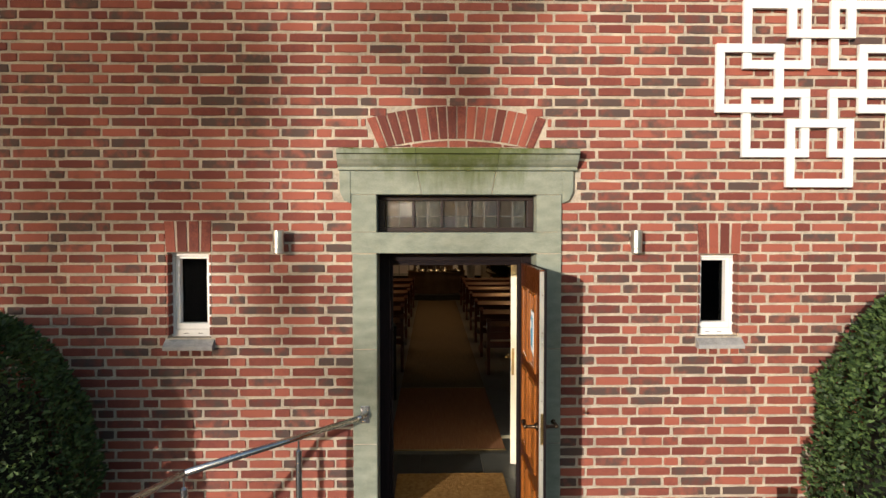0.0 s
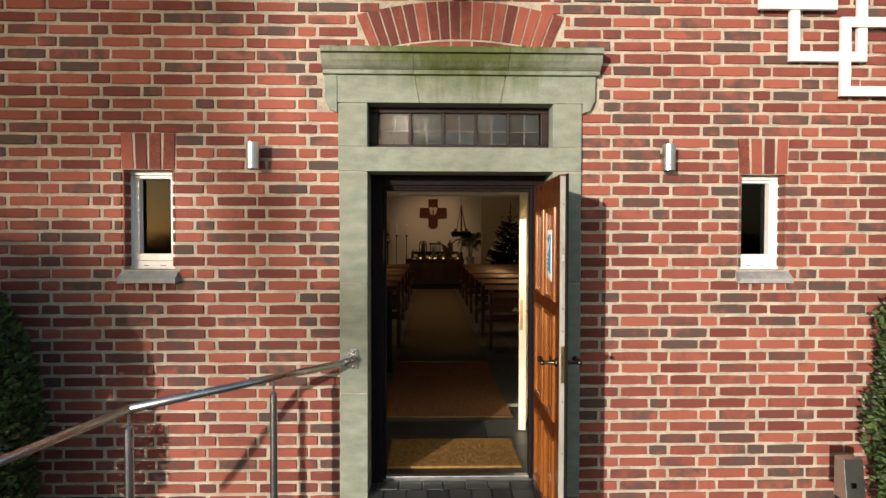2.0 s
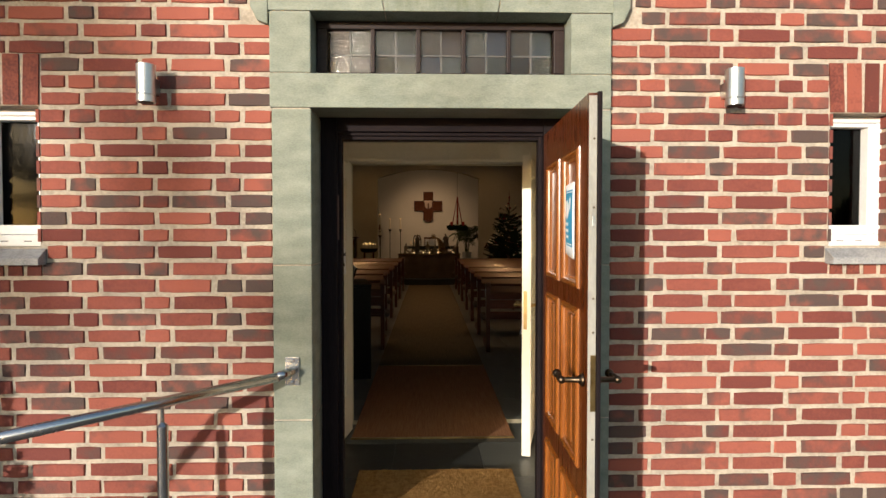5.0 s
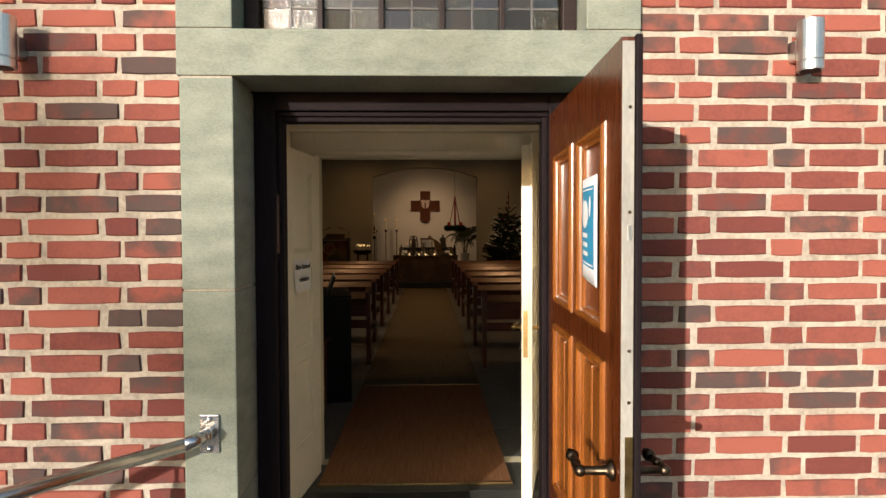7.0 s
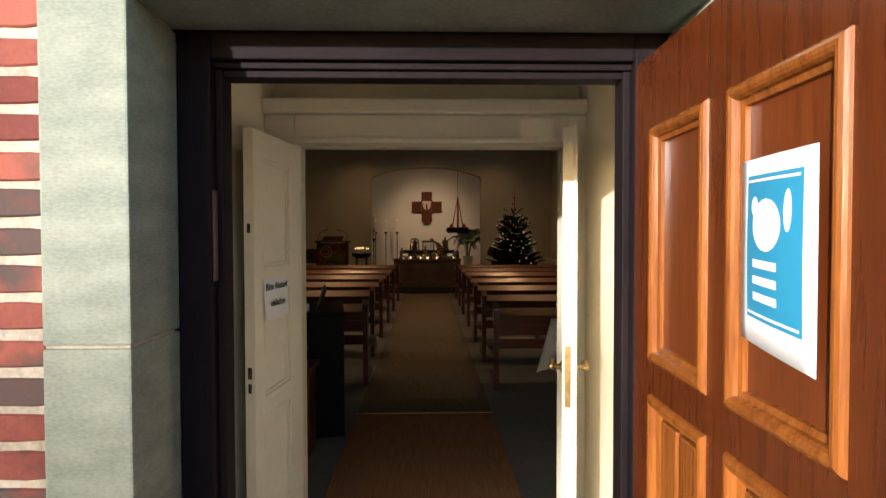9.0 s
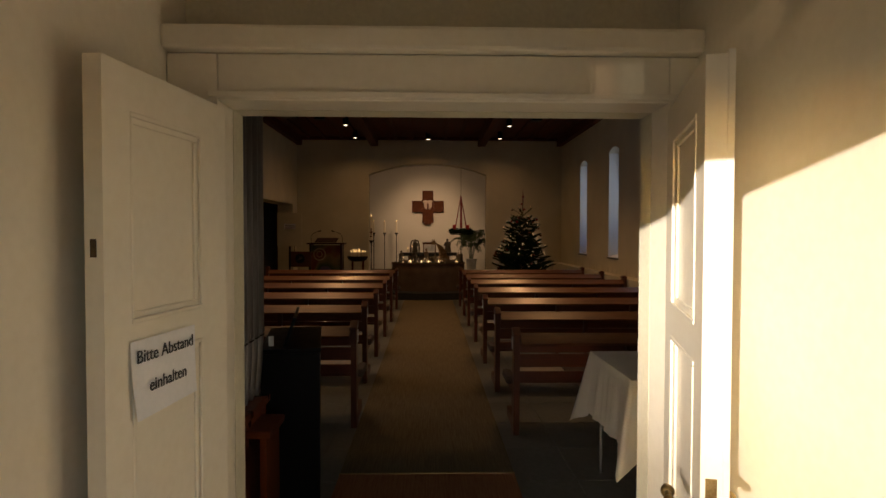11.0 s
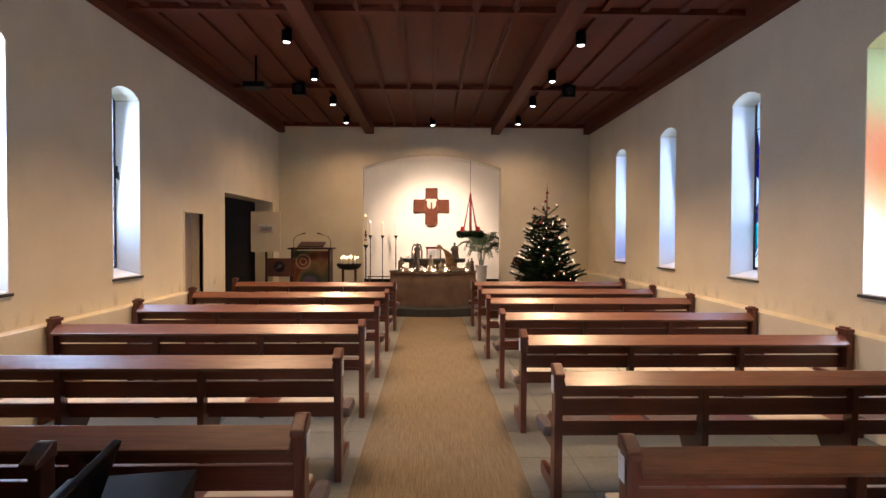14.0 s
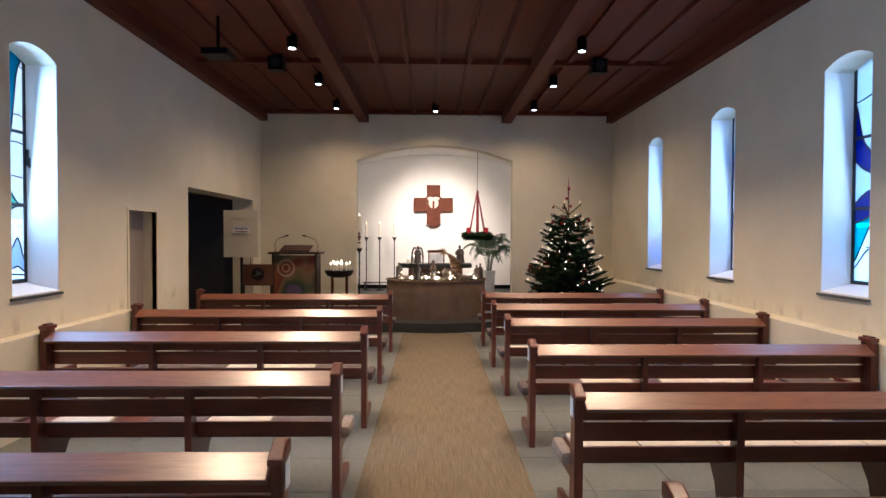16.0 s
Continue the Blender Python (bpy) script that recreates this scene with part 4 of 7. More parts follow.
# ---- facade fittings ----
def facade_window(x0, x1, z0, z1, left):
    t = thing("facade_window", "small white-framed window with a stone sill in the brick wall", "window", group="small facade windows")
    y, fw, lo, hi = 0.078, 0.042, 0.10, 0.05
    bpart("window_frame", M_WHITE, t, [(x0, x1, y, y + 0.09, z0, z0 + 0.055), (x0, x1, y, y + 0.09, z1 - 0.03, z1), (x0, x0 + 0.028, y, y + 0.09, z0 + 0.056, z1 - 0.031), (x1 - 0.028, x1, y, y + 0.09, z0 + 0.056, z1 - 0.031)], 0.005)
    a, b, c, d = x0 + 0.029, x1 - 0.029, z0 + 0.056, z1 - 0.031
    bpart("sash", M_WHITE, t, [(a, b, y + 0.010, y + 0.085, c, z0 + lo), (a, b, y + 0.010, y + 0.085, z1 - hi, d), (a, x0 + fw + 0.018, y + 0.010, y + 0.085, z0 + lo, z1 - hi), (x1 - fw - 0.018, b, y + 0.010, y + 0.085, z0 + lo, z1 - hi)], 0.004)
    bpart("pane", M_DARK_PANE, t, [(x0 + fw + 0.018, x1 - fw - 0.018, y + 0.060, y + 0.065, z0 + lo, z1 - hi)], 0)
    bpart("drain_slot", M_INK, t, [(x0 + 0.09, x0 + 0.125, y - 0.0012, y + 0.001, z0 + 0.022, z0 + 0.026), (x1 - 0.125, x1 - 0.09, y - 0.0012, y + 0.001, z0 + 0.022, z0 + 0.026)], 0)
    if left:  # pale curtain close behind the glass
        bm = bmesh.new()
        n = 36
        low, top = [], []
        for k in range(n + 1):
            x, yy = x0 + 0.03 + (x1 - x0 - 0.06) * k / n, y + 0.14 + 0.014 * math.sin(k * 1.1) + 0.006 * math.sin(k * 2.7)
            low.append(bm.verts.new((x, yy, z0 + 0.03)))
            top.append(bm.verts.new((x, yy, z0 + 0.38)))
        for k in range(n):
            bm.faces.new((low[k], low[k + 1], top[k + 1], top[k]))
        ob = part("curtain", bm, M_CLOTH, t, "pale half curtain", smooth=True)
        ob.modifiers.new("thick", "SOLIDIFY").thickness = 0.002
    else:  # added pale strips stand in for the lit inner reveal and frame reflections
        bpart("inner_reveal_strips", M_CREAM, t, [(x0 + 0.10, x0 + 0.112, y + 0.12, y + 0.15, z0 + 0.05, z0 + 0.40), (x0 + 0.175, x0 + 0.19, y + 0.12, y + 0.15, z0 + 0.05, z0 + 0.52), (x0 + 0.112, x0 + 0.175, y + 0.13, y + 0.14, z0 + 0.05, z0 + 0.27)], 0.003, "cream strips standing in for the lit inner reveal")
    bm = bmesh.new()
    prism(bm, [(-0.055, z0 - 0.083), (0.09, z0 - 0.083), (0.09, z0 - 0.003), (0.0, z0 - 0.010), (-0.055, z0 - 0.052)], "x", x0 - 0.016, x1 + 0.026)
    part("sill", bm, M_SILL, t, "weathered grey stone sill", bevel=0.004)
    return t


facade_window(*FWIN[0], True)
facade_window(*FWIN[1], False)


def wall_lamp(x):
    t = thing("wall_lamp", "cylindrical satin aluminium wall lamp on the brick wall", "wall lamp", pose(x, 0, 2.19), "pair of facade lamps")
    bpart("bracket", M_ALU, t, [(-0.022, 0.022, -0.04, 0.012, -0.035, 0.035)], 0.004)
    bm = bmesh.new()
    lathe(bm, [(0.030, -0.082), (0.040, -0.082), (0.040, -0.055), (0.038, -0.052), (0.038, -0.05), (0.040, -0.048), (0.040, 0.082), (0.034, 0.084)], 28, (0, -0.082, 0))
    part("housing", bm, M_ALU, t, smooth=False, bevel=0.0)
    bm = bmesh.new()
    cyl(bm, (0, -0.082, -0.081), (0, -0.082, -0.085), 0.031)
    part("lens", bm, M_BLACK, t, "dark lens")
    return t


wall_lamp(-1.305)
wall_lamp(1.325)


def handrail():
    t = thing("handrail", "brushed stainless steel handrail with round posts", "handrail")
    bpart("wall_plate", M_STEEL, t, [(-0.718, -0.653, -0.030, -0.022, 0.833, 0.963)], 0.002)
    for z in (0.848, 0.948):
        bm = bmesh.new()
        ball(bm, (-0.685, -0.032, z), 0.011, 1, 0.7, 1, 10)
        part("bolt", bm, M_STEEL, t, smooth=True)
    bm = bmesh.new()
    tube(bm, [(-0.685, -0.03, 0.900), (-0.688, -0.075, 0.904), (-0.735, -0.12, 0.893), (-1.62, -0.985, 0.868), (-2.9, -2.25, 0.46)], 0.0215, 18)
    part("rail", bm, M_STEEL, t, smooth=True)
    for s, z in ((0.385, 0.0), (1.0, 0.0)):
        x, y = -0.745 - 0.875 * s, -0.12 - 0.865 * s
        zt = 0.893 - 0.025 * s
        bm = bmesh.new()
        cyl(bm, (x, y, zt - 0.02), (x, y, zt - 0.085), 0.007, n=10)
        lathe(bm, [(0.021, -0.30), (0.021, zt - 0.092), (0.008, zt - 0.078)], 20, (x, y, 0))
        part("post", bm, M_STEEL, t, smooth=False)
    return t


handrail()


def yew(x, y, h, rx, seed):
    t = thing("yew_bush", "dense dark green clipped yew bush beside the brick wall", "bush", pose(x, y, -0.30))
    rnd = random.Random(seed)
    bm = bmesh.new()
    cyl(bm, (0, 0, 0), (0, 0, h * 0.8), 0.06, 0.02, 8)
    for i in range(7):
        a = i * 0.9
        cyl(bm, (0, 0, h * 0.12 * i), (rx * 0.6 * math.cos(a), rx * 0.5 * math.sin(a), h * 0.12 * i + 0.35), 0.02, 0.006, 6)
    part("trunk", bm, M_BARK, t)
    verts, faces = [], []
    for i in range(26000):
        u = rnd.random() ** 0.8
        a = rnd.uniform(0, 2 * math.pi)
        prof = math.sqrt(max(0.0, 1 - (max(0, u - 0.35) / 0.68) ** 2)) * (0.85 + 0.15 * min(1, u / 0.3))
        lump = 1 + 0.13 * noise.noise(Vector((math.cos(a) * 2.2, math.sin(a) * 2.2, u * 5 + seed))) + 0.06 * noise.noise(Vector((math.cos(a) * 7, math.sin(a) * 7, u * 14)))
        r = rx * prof * lump * (1 - 0.25 * rnd.random() ** 2)
        p = Vector((r * math.cos(a), r * math.sin(a), u * h))
        d = Vector((math.cos(a) + rnd.gauss(0, 0.6), math.sin(a) + rnd.gauss(0, 0.6), rnd.gauss(0.5, 0.6))).normalized()
        side = d.cross(Vector((rnd.gauss(0, 1), rnd.gauss(0, 1), rnd.gauss(0, 1)))).normalized()
        l, w = rnd.uniform(0.03, 0.06), rnd.uniform(0.006, 0.011)
        k = len(verts)
        verts += [tuple(p - side * w), tuple(p + d * l * 0.5 - side * w * 1.3), tuple(p + d * l), tuple(p + d * l * 0.5 + side * w * 1.3)]
        faces.append((k, k + 1, k + 2, k + 3))
    me = bpy.data.meshes.new("foliage")
    me.from_pydata(verts, [], faces)
    me.materials.append(M_YEW)
    ob = new("foliage", me)
    ob.parent = t
    tagged(ob, kind="stuff")
    # added opaque core; its near-black stands in for the shaded inside
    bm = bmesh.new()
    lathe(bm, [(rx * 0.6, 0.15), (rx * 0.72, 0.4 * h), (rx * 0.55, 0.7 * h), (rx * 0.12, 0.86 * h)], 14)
    part("shade_core", bm, plain("shade_core_black", (0.006, 0.008, 0.004), 0.9), t)
    return t


yew(-3.30, -0.62, 2.03, 0.86, 3)
yew(3.22, -0.72, 2.22, 0.82, 9)


def shade_tree(x, y, h, seed, limbs, low=0.30, girth=0.16):
    """A tree across the forecourt, whose shade falls on the facade."""
    t = thing("tree", "tall tree with drooping dark branches across the forecourt", "tree", pose(x, y, -0.30))
    rnd = random.Random(seed)
    bm = bmesh.new()
    cyl(bm, (0, 0, 0), (0, 0, h), girth, 0.03, 10)
    verts, faces = [], []
    for i in range(limbs):
        z = h * rnd.uniform(low, 0.97)
        a, l = rnd.uniform(0, 6.283), (1 - z / h) * 1.3 + 0.5
        p, q = Vector((0, 0, z)), Vector((l * math.cos(a), l * math.sin(a), z + rnd.uniform(-0.4, 0.4)))
        cyl(bm, p, q, 0.03, 0.008, 6)
        for k in range(int(130 * l)):
            c = p.lerp(q, rnd.uniform(0.2, 1.05)) + Vector((rnd.gauss(0, 0.11), rnd.gauss(0, 0.11), rnd.gauss(-0.15, 0.18)))
            d = Vector((rnd.gauss(0, 1), rnd.gauss(0, 1), rnd.gauss(-0.6, 0.7))).normalized() * rnd.uniform(0.10, 0.20)
            s = d.cross(Vector((rnd.gauss(0, 1), rnd.gauss(0, 1), rnd.gauss(0, 1)))).normalized() * 0.05
            n = len(verts)
            verts += [tuple(c - s), tuple(c + d * 0.5 - s), tuple(c + d), tuple(c + d * 0.5 + s)]
            faces.append((n, n + 1, n + 2, n + 3))
    part("trunk", bm, M_BARK, t)
    me = bpy.data.meshes.new("crown")
    me.from_pydata(verts, [], faces)
    me.materials.append(M_YEW)
    ob = new("crown", me)
    ob.parent = t
    tagged(ob, kind="stuff")


shade_tree(-20.74, -29.06, 14.0, 5, 36, 0.34)
shade_tree(-20.48, -29.87, 13.4, 15, 60, 0.585, 0.06)
shade_tree(-19.15, -29.33, 13.6, 21, 13, 0.46, 0.05)
shade_tree(-22.04, -30.00, 11.5, 6, 20)
shade_tree(-17.92, -29.69, 14.2, 27, 22, 0.60, 0.05)
shade_tree(-23.40, -29.23, 12.5, 8, 30)


def far_hedge():
    """A line of dark shrubs across the far side of the forecourt."""
    rnd = random.Random(17)
    verts, faces = [], []
    for i in range(150):
        x, r, h = -62 + 0.83 * i + rnd.uniform(-0.4, 0.4), rnd.uniform(1.0, 1.6), rnd.uniform(5.6, 7.4)
        if abs(x) > 15:
            h = rnd.uniform(1.4, 2.3)
        y = -52 + rnd.uniform(-1, 1)
        for k in range(int(40 * h)):
            a, u = rnd.uniform(0, 6.283), rnd.random() ** 0.7
            q = r * math.sqrt(max(0.05, 1 - u * u)) * rnd.uniform(0.75, 1.05)
            c = Vector((x + q * math.cos(a), y + q * math.sin(a), -0.35 + u * h))
            d = Vector((rnd.gauss(0, 1), rnd.gauss(0, 1), rnd.gauss(0, 1))).normalized() * 0.32
            e = d.cross(Vector((rnd.gauss(0, 1), rnd.gauss(0, 1), rnd.gauss(0, 1)))).normalized() * 0.22
            n = len(verts)
            verts += [tuple(c - d), tuple(c - e), tuple(c + d), tuple(c + e)]
            faces.append((n, n + 1, n + 2, n + 3))
    me = bpy.data.meshes.new("far_hedge")
    me.from_pydata(verts, [], faces)
    me.materials.append(M_YEW)
    tagged(new("far_hedge", me), "dark green line of shrubs across the forecourt", "hedge", kind="stuff")


far_hedge()


def ornament():
    """Openwork of overlapping square frames, white bars standing off the wall."""
    t = thing("wall_ornament", "white metal ornament of interlocking square frames on bricks", "ornament")
    cx, cz, h, w = 2.698, 3.397, 0.2525, 0.063
    for dx, dz, y in ((-0.534, 0, -0.062), (0.534, 0, -0.062), (0, 0.55, -0.062), (0, -0.55, -0.062), (-0.326, 0.326, -0.048), (-0.326, -0.326, -0.048), (0.326, 0.326, -0.048), (0.326, -0.326, -0.048)):
        x, z = cx + dx, cz + dz
        bpart("square_frame", M_WHITE, t, [(x - h, x + h, y, y + 0.03, z - h, z - h + w), (x - h, x + h, y, y + 0.03, z + h - w, z + h), (x - h, x - h + w, y + 0.0005, y + 0.0295, z - h + w, z + h - w), (x + h - w, x + h, y + 0.0005, y + 0.0295, z - h + w, z + h - w)], 0.003)
    for dx, dz in ((-0.76, 0), (0.76, 0), (0, 0.77), (0, -0.77)):
        bm = bmesh.new()
        cyl(bm, (cx + dx, 0.01, cz + dz), (cx + dx, -0.04, cz + dz), 0.012, n=10)
        part("standoff", bm, M_ALU, t)
    return t


ornament()


def intercom():
    t = thing("intercom", "grey metal intercom box on a post", "intercom", pose(2.33, -0.35, -0.30))
    bpart("post", M_ALU, t, [(-0.03, 0.03, -0.03, 0.03, 0, 0.45)], 0.004)
    bm = bmesh.new()
    prism(bm, [(-0.06, 0.42), (0.05, 0.42), (0.05, 0.66), (-0.03, 0.66)], "x", -0.06, 0.06)
    part("housing", bm, M_ALU, t, bevel=0.006)
    bpart("button", M_BLACK, t, [(-0.03, 0.0, -0.062, -0.05, 0.50, 0.53)], 0.001)
    return t


intercom()


# ---- nave: windows ----
GLASS = {
    "pale": glass("pale_glass", (0.85, 0.90, 1.0), 0.12),
    "blue": glass("blue_glass", (0.012, 0.03, 0.42), 0.12),
    "sky": glass("light_blue_glass", (0.30, 0.55, 0.95), 0.12),
    "teal": glass("teal_glass", (0.10, 0.50, 0.55), 0.12),
    "red": glass("red_glass", (0.70, 0.02, 0.015), 0.12),
    "orange": glass("orange_glass", (0.95, 0.30, 0.04), 0.12),
    "yellow": glass("yellow_glass", (1.0, 0.75, 0.10), 0.12),
    "west_pale": glass("grey_white_glass", (0.42, 0.445, 0.48), 0.12),
    "west_teal": glass("deep_teal_glass", (0.02, 0.14, 0.20), 0.12),
    "west_mint": glass("grey_green_glass", (0.16, 0.32, 0.26), 0.12),
    "west_sky": glass("grey_blue_glass", (0.24, 0.28, 0.35), 0.12),
    "dark_red": glass("dark_red_glass", (0.16, 0.006, 0.006), 0.12),
    "mint": glass("mint_glass", (0.75, 0.98, 0.78), 0.12),
    "green": glass("green_glass", (0.25, 0.60, 0.08), 0.12),
}


SWEEP_AT = (0.0, 0.08, 0.16, 0.26, 0.558)


def sweep_height(curve, u):
    """Height of a sweeping lead line (share of the glass) at distance u from the altar-side edge."""
    for k in range(4):
        if u <= SWEEP_AT[k + 1] + 1e-6:
            break
    h = [curve[max(0, min(4, k + j))] for j in (-1, 0, 1, 2)]
    w = (u - SWEEP_AT[k]) / (SWEEP_AT[k + 1] - SWEEP_AT[k])
    return 0.5 * (2 * h[1] + (h[2] - h[0]) * w + (2 * h[0] - 5 * h[1] + 4 * h[2] - h[3]) * w ** 2 + (3 * h[1] - h[0] - 3 * h[2] + h[3]) * w ** 3)


def nave_window(name, y0, side, rows, seed, swing, sweeps=None, ties=()):
    """A tall leaded window with sweeping panes. Local x: 0 at the wall's inner face, growing outwards. rows: tones from the sill up, (first edge, other edge)."""
    m = pose(WALL_E, y0, 0) if side > 0 else pose(WALL_W, y0 + WIN_W, 0, 0, 0, 180)
    t = thing(name, "tall arched leaded stained-glass window with deep white reveal", "window", m, kind="structure")
    W = WIN_W
    gx = 0.30
    bpart("window_sill", M_SLATE, t, [(-0.025, 0.10, -0.025, W + 0.025, SILL_Z - 0.03, SILL_Z - 0.002)], 0.004, "thin dark slate sill edge")
    bm = bmesh.new()
    prism(bm, [(0.004, SILL_Z - 0.001), (gx + 0.01, SILL_Z - 0.001), (gx + 0.01, SILL_Z + 0.09), (0.004, SILL_Z + 0.012)], "y", 0.002, W - 0.002)
    part("sill_slope", bm, M_WHITEWALL, t)
    bm = bmesh.new()
    for a in ((0.0, 0.012), (W - 0.012, W)):
        box(bm, 0.003, gx, *a, SILL_Z + 0.003, SPRING_Z)
    part("reveal_lining", bm, M_WHITEWALL, t)
    zb, zt = SILL_Z + 0.12, CROWN_Z
    bpart("window_frame", M_LEAD, t, [(gx, gx + 0.04, 0.013, 0.045, SILL_Z + 0.09, CROWN_Z), (gx, gx + 0.04, W - 0.045, W - 0.013, SILL_Z + 0.09, CROWN_Z), (gx, gx + 0.04, 0.046, W - 0.046, SILL_Z + 0.09, zb)] + [(gx - 0.004, gx + 0.03, 0.046, W - 0.046, zb + (zt - zb) * f, zb + (zt - zb) * f + 0.028) for f in (0.325, 0.645)], 0.003)
    if sweeps:
        # panes lie between sweeping lines that cross the whole light
        us = [SWEEP_AT[-1] * k / 20 for k in range(21)]
        ycoord = [W - 0.046 - u if side > 0 else 0.046 + u for u in us]
        lines = [[zb] * 21]
        for c in sweeps:
            lines.append([max(a + 0.012, zb + (zt - zb) * sweep_height(c, u)) for a, u in zip(lines[-1], us)])
        lines.append([max(a + 0.012, zt) for a in lines[-1]])
        for low, top, tone in zip(lines, lines[1:], rows):
            bm = bmesh.new()
            for k in range(20):
                prism(bm, [(ycoord[k], low[k]), (ycoord[k + 1], low[k + 1]), (ycoord[k + 1], top[k + 1]), (ycoord[k], top[k])], "x", gx + 0.010, gx + 0.014)
            bmesh.ops.remove_doubles(bm, verts=bm.verts[:], dist=0.0002)
            seams = [f for f in bm.faces if abs(f.normal.y) > 0.99 and 0.05 < f.calc_center_median().y < W - 0.05]
            bmesh.ops.delete(bm, geom=seams, context="FACES")
            part("pane", bm, GLASS[tone], t)
            bm = bmesh.new()
            tube(bm, [(gx + 0.012, y, z) for y, z in zip(ycoord, low)], 0.0085, 6)
            part("lead_came", bm, M_LEAD, t)
        for f, a, b in ties:
            ya, yb = (W - 0.046 - a, W - 0.046 - b) if side > 0 else (0.046 + a, 0.046 + b)
            bm = bmesh.new()
            tube(bm, [(gx + 0.012, ya, zb + (zt - zb) * f), (gx + 0.012, (ya + yb) / 2, zb + (zt - zb) * (f + 0.006)), (gx + 0.012, yb, zb + (zt - zb) * (f + 0.004))], 0.007, 6)
            part("lead_came", bm, M_LEAD, t)
        if side < 0:
            bpart("casement_latch", M_IRON, t, [(gx - 0.03, gx - 0.001, 0.016, 0.036, 2.42, 2.58), (gx - 0.045, gx - 0.03, 0.018, 0.034, 2.40, 2.50)], 0.004)
        return t
    rnd = random.Random(seed)
    n = len(rows)
    lo, hi = 0.046, W - 0.046
    edges = [(zb + (zt - zb) * i / n, 0 if i in (0, n) else rnd.uniform(-0.07, 0.07), 0 if i in (0, n) else rnd.uniform(-0.10, 0.10)) for i in range(n + 1)]

    def height(i, y):
        z, sag, tilt = edges[i]
        u = (y - lo) / (hi - lo)
        return z + sag * math.sin(math.pi * u) + tilt * (u - 0.5)

    cuts = [min(hi - 0.08, max(lo + 0.08, W / 2 + swing * math.sin(0.9 * i + seed) + rnd.uniform(-0.03, 0.03))) for i in range(n + 1)]
    for r, tones in enumerate(rows):
        for c, tone in enumerate(tones):
            a0, b0 = (lo, cuts[r]) if c == 0 else (cuts[r], hi)
            a1, b1 = (lo, cuts[r + 1]) if c == 0 else (cuts[r + 1], hi)
            low = [(a0 + (b0 - a0) * k / 4, height(r, a0 + (b0 - a0) * k / 4)) for k in range(5)]
            top = [(a1 + (b1 - a1) * k / 4, height(r + 1, a1 + (b1 - a1) * k / 4)) for k in range(5)]
            bm = bmesh.new()
            prism(bm, low + top[::-1], "x", gx + 0.010, gx + 0.014)
            part("pane", bm, GLASS[tone], t)
        bm = bmesh.new()
        tube(bm, [(gx + 0.012, cuts[r], height(r, cuts[r])), (gx + 0.012, cuts[r + 1], height(r + 1, cuts[r + 1]))], 0.007, 6)
        tube(bm, [(gx + 0.012, lo + (hi - lo) * k / 6, height(r, lo + (hi - lo) * k / 6)) for k in range(7)], 0.006, 6)
        part("lead_came", bm, M_LEAD, t)
    return t


P = "pale"
nave_window("window_1", NAVE_WIN_Y[0], 1, [(P, P), (P, P), ("orange", P), ("yellow", "orange"), ("green", "green"), ("red", "red"), ("dark_red", "red"), ("red", "dark_red"), ("orange", "red"), ("mint", "mint")], 1, 0.12)
nave_window("window_2", NAVE_WIN_Y[1], 1, (P, P, "teal", "blue", P, "blue", P, P), 2, 0, [(0.06, 0.10, 0.14, 0.155, 0.16), (0.09, 0.15, 0.22, 0.30, 0.31), (0.265, 0.275, 0.29, 0.315, 0.36), (0.355, 0.385, 0.405, 0.415, 0.40), (0.545, 0.515, 0.495, 0.487, 0.54), (0.80, 0.66, 0.60, 0.575, 0.64), (0.815, 0.82, 0.83, 0.84, 0.83)], [(0.155, 0.16, 0.558)])
nave_window("window_3", NAVE_WIN_Y[2], 1, [(P, P), ("sky", P), (P, "sky"), ("yellow", P), (P, P), (P, "sky"), ("sky", P), (P, P)], 3, 0.14)
nave_window("window_4", NAVE_WIN_Y[3], 1, [(P, "sky"), ("sky", P), ("blue", "sky"), (P, P), ("sky", "blue"), (P, "sky"), (P, P)], 4, 0.14)
Q = "west_pale"
nave_window("window_5", NAVE_WIN_Y[0], -1, [(Q, Q), (Q, Q), (Q, "west_mint"), (Q, Q), ("west_sky", Q), (Q, Q), (Q, "west_mint"), (Q, Q)], 5, 0.14)
nave_window("window_6", NAVE_WIN_Y[1], -1, (Q, "west_sky", Q, "west_mint", Q, "west_teal"), 6, 0, [(0.035, 0.06, 0.05, 0.04, 0.05), (0.09, 0.185, 0.14, 0.11, 0.12), (0.325, 0.325, 0.31, 0.28, 0.30), (0.335, 0.34, 0.38, 0.43, 0.40), (0.97, 0.90, 0.64, 0.50, 0.46)], [(0.965, 0.0, 0.08), (0.935, 0.0, 0.085), (0.72, 0.0, 0.12), (0.60, 0.0, 0.16), (0.45, 0.0, 0.26), (0.02, 0.0, 0.3)])

# low ledges along the side walls
bm = bmesh.new()
box(bm, WALL_E - 0.22, WALL_E, 6.2, FRONT, 0, 0.86)
setting("wainscot_east", bm, M_PLASTER, "low plastered ledge along the wall", "wall ledge", bevel=0.006)
bm = bmesh.new()
box(bm, WALL_W, WALL_W + 0.16, 6.2, 11.1, 0, 0.86)
setting("wainscot_west", bm, M_PLASTER, "low plastered ledge along the wall", "wall ledge", bevel=0.006)


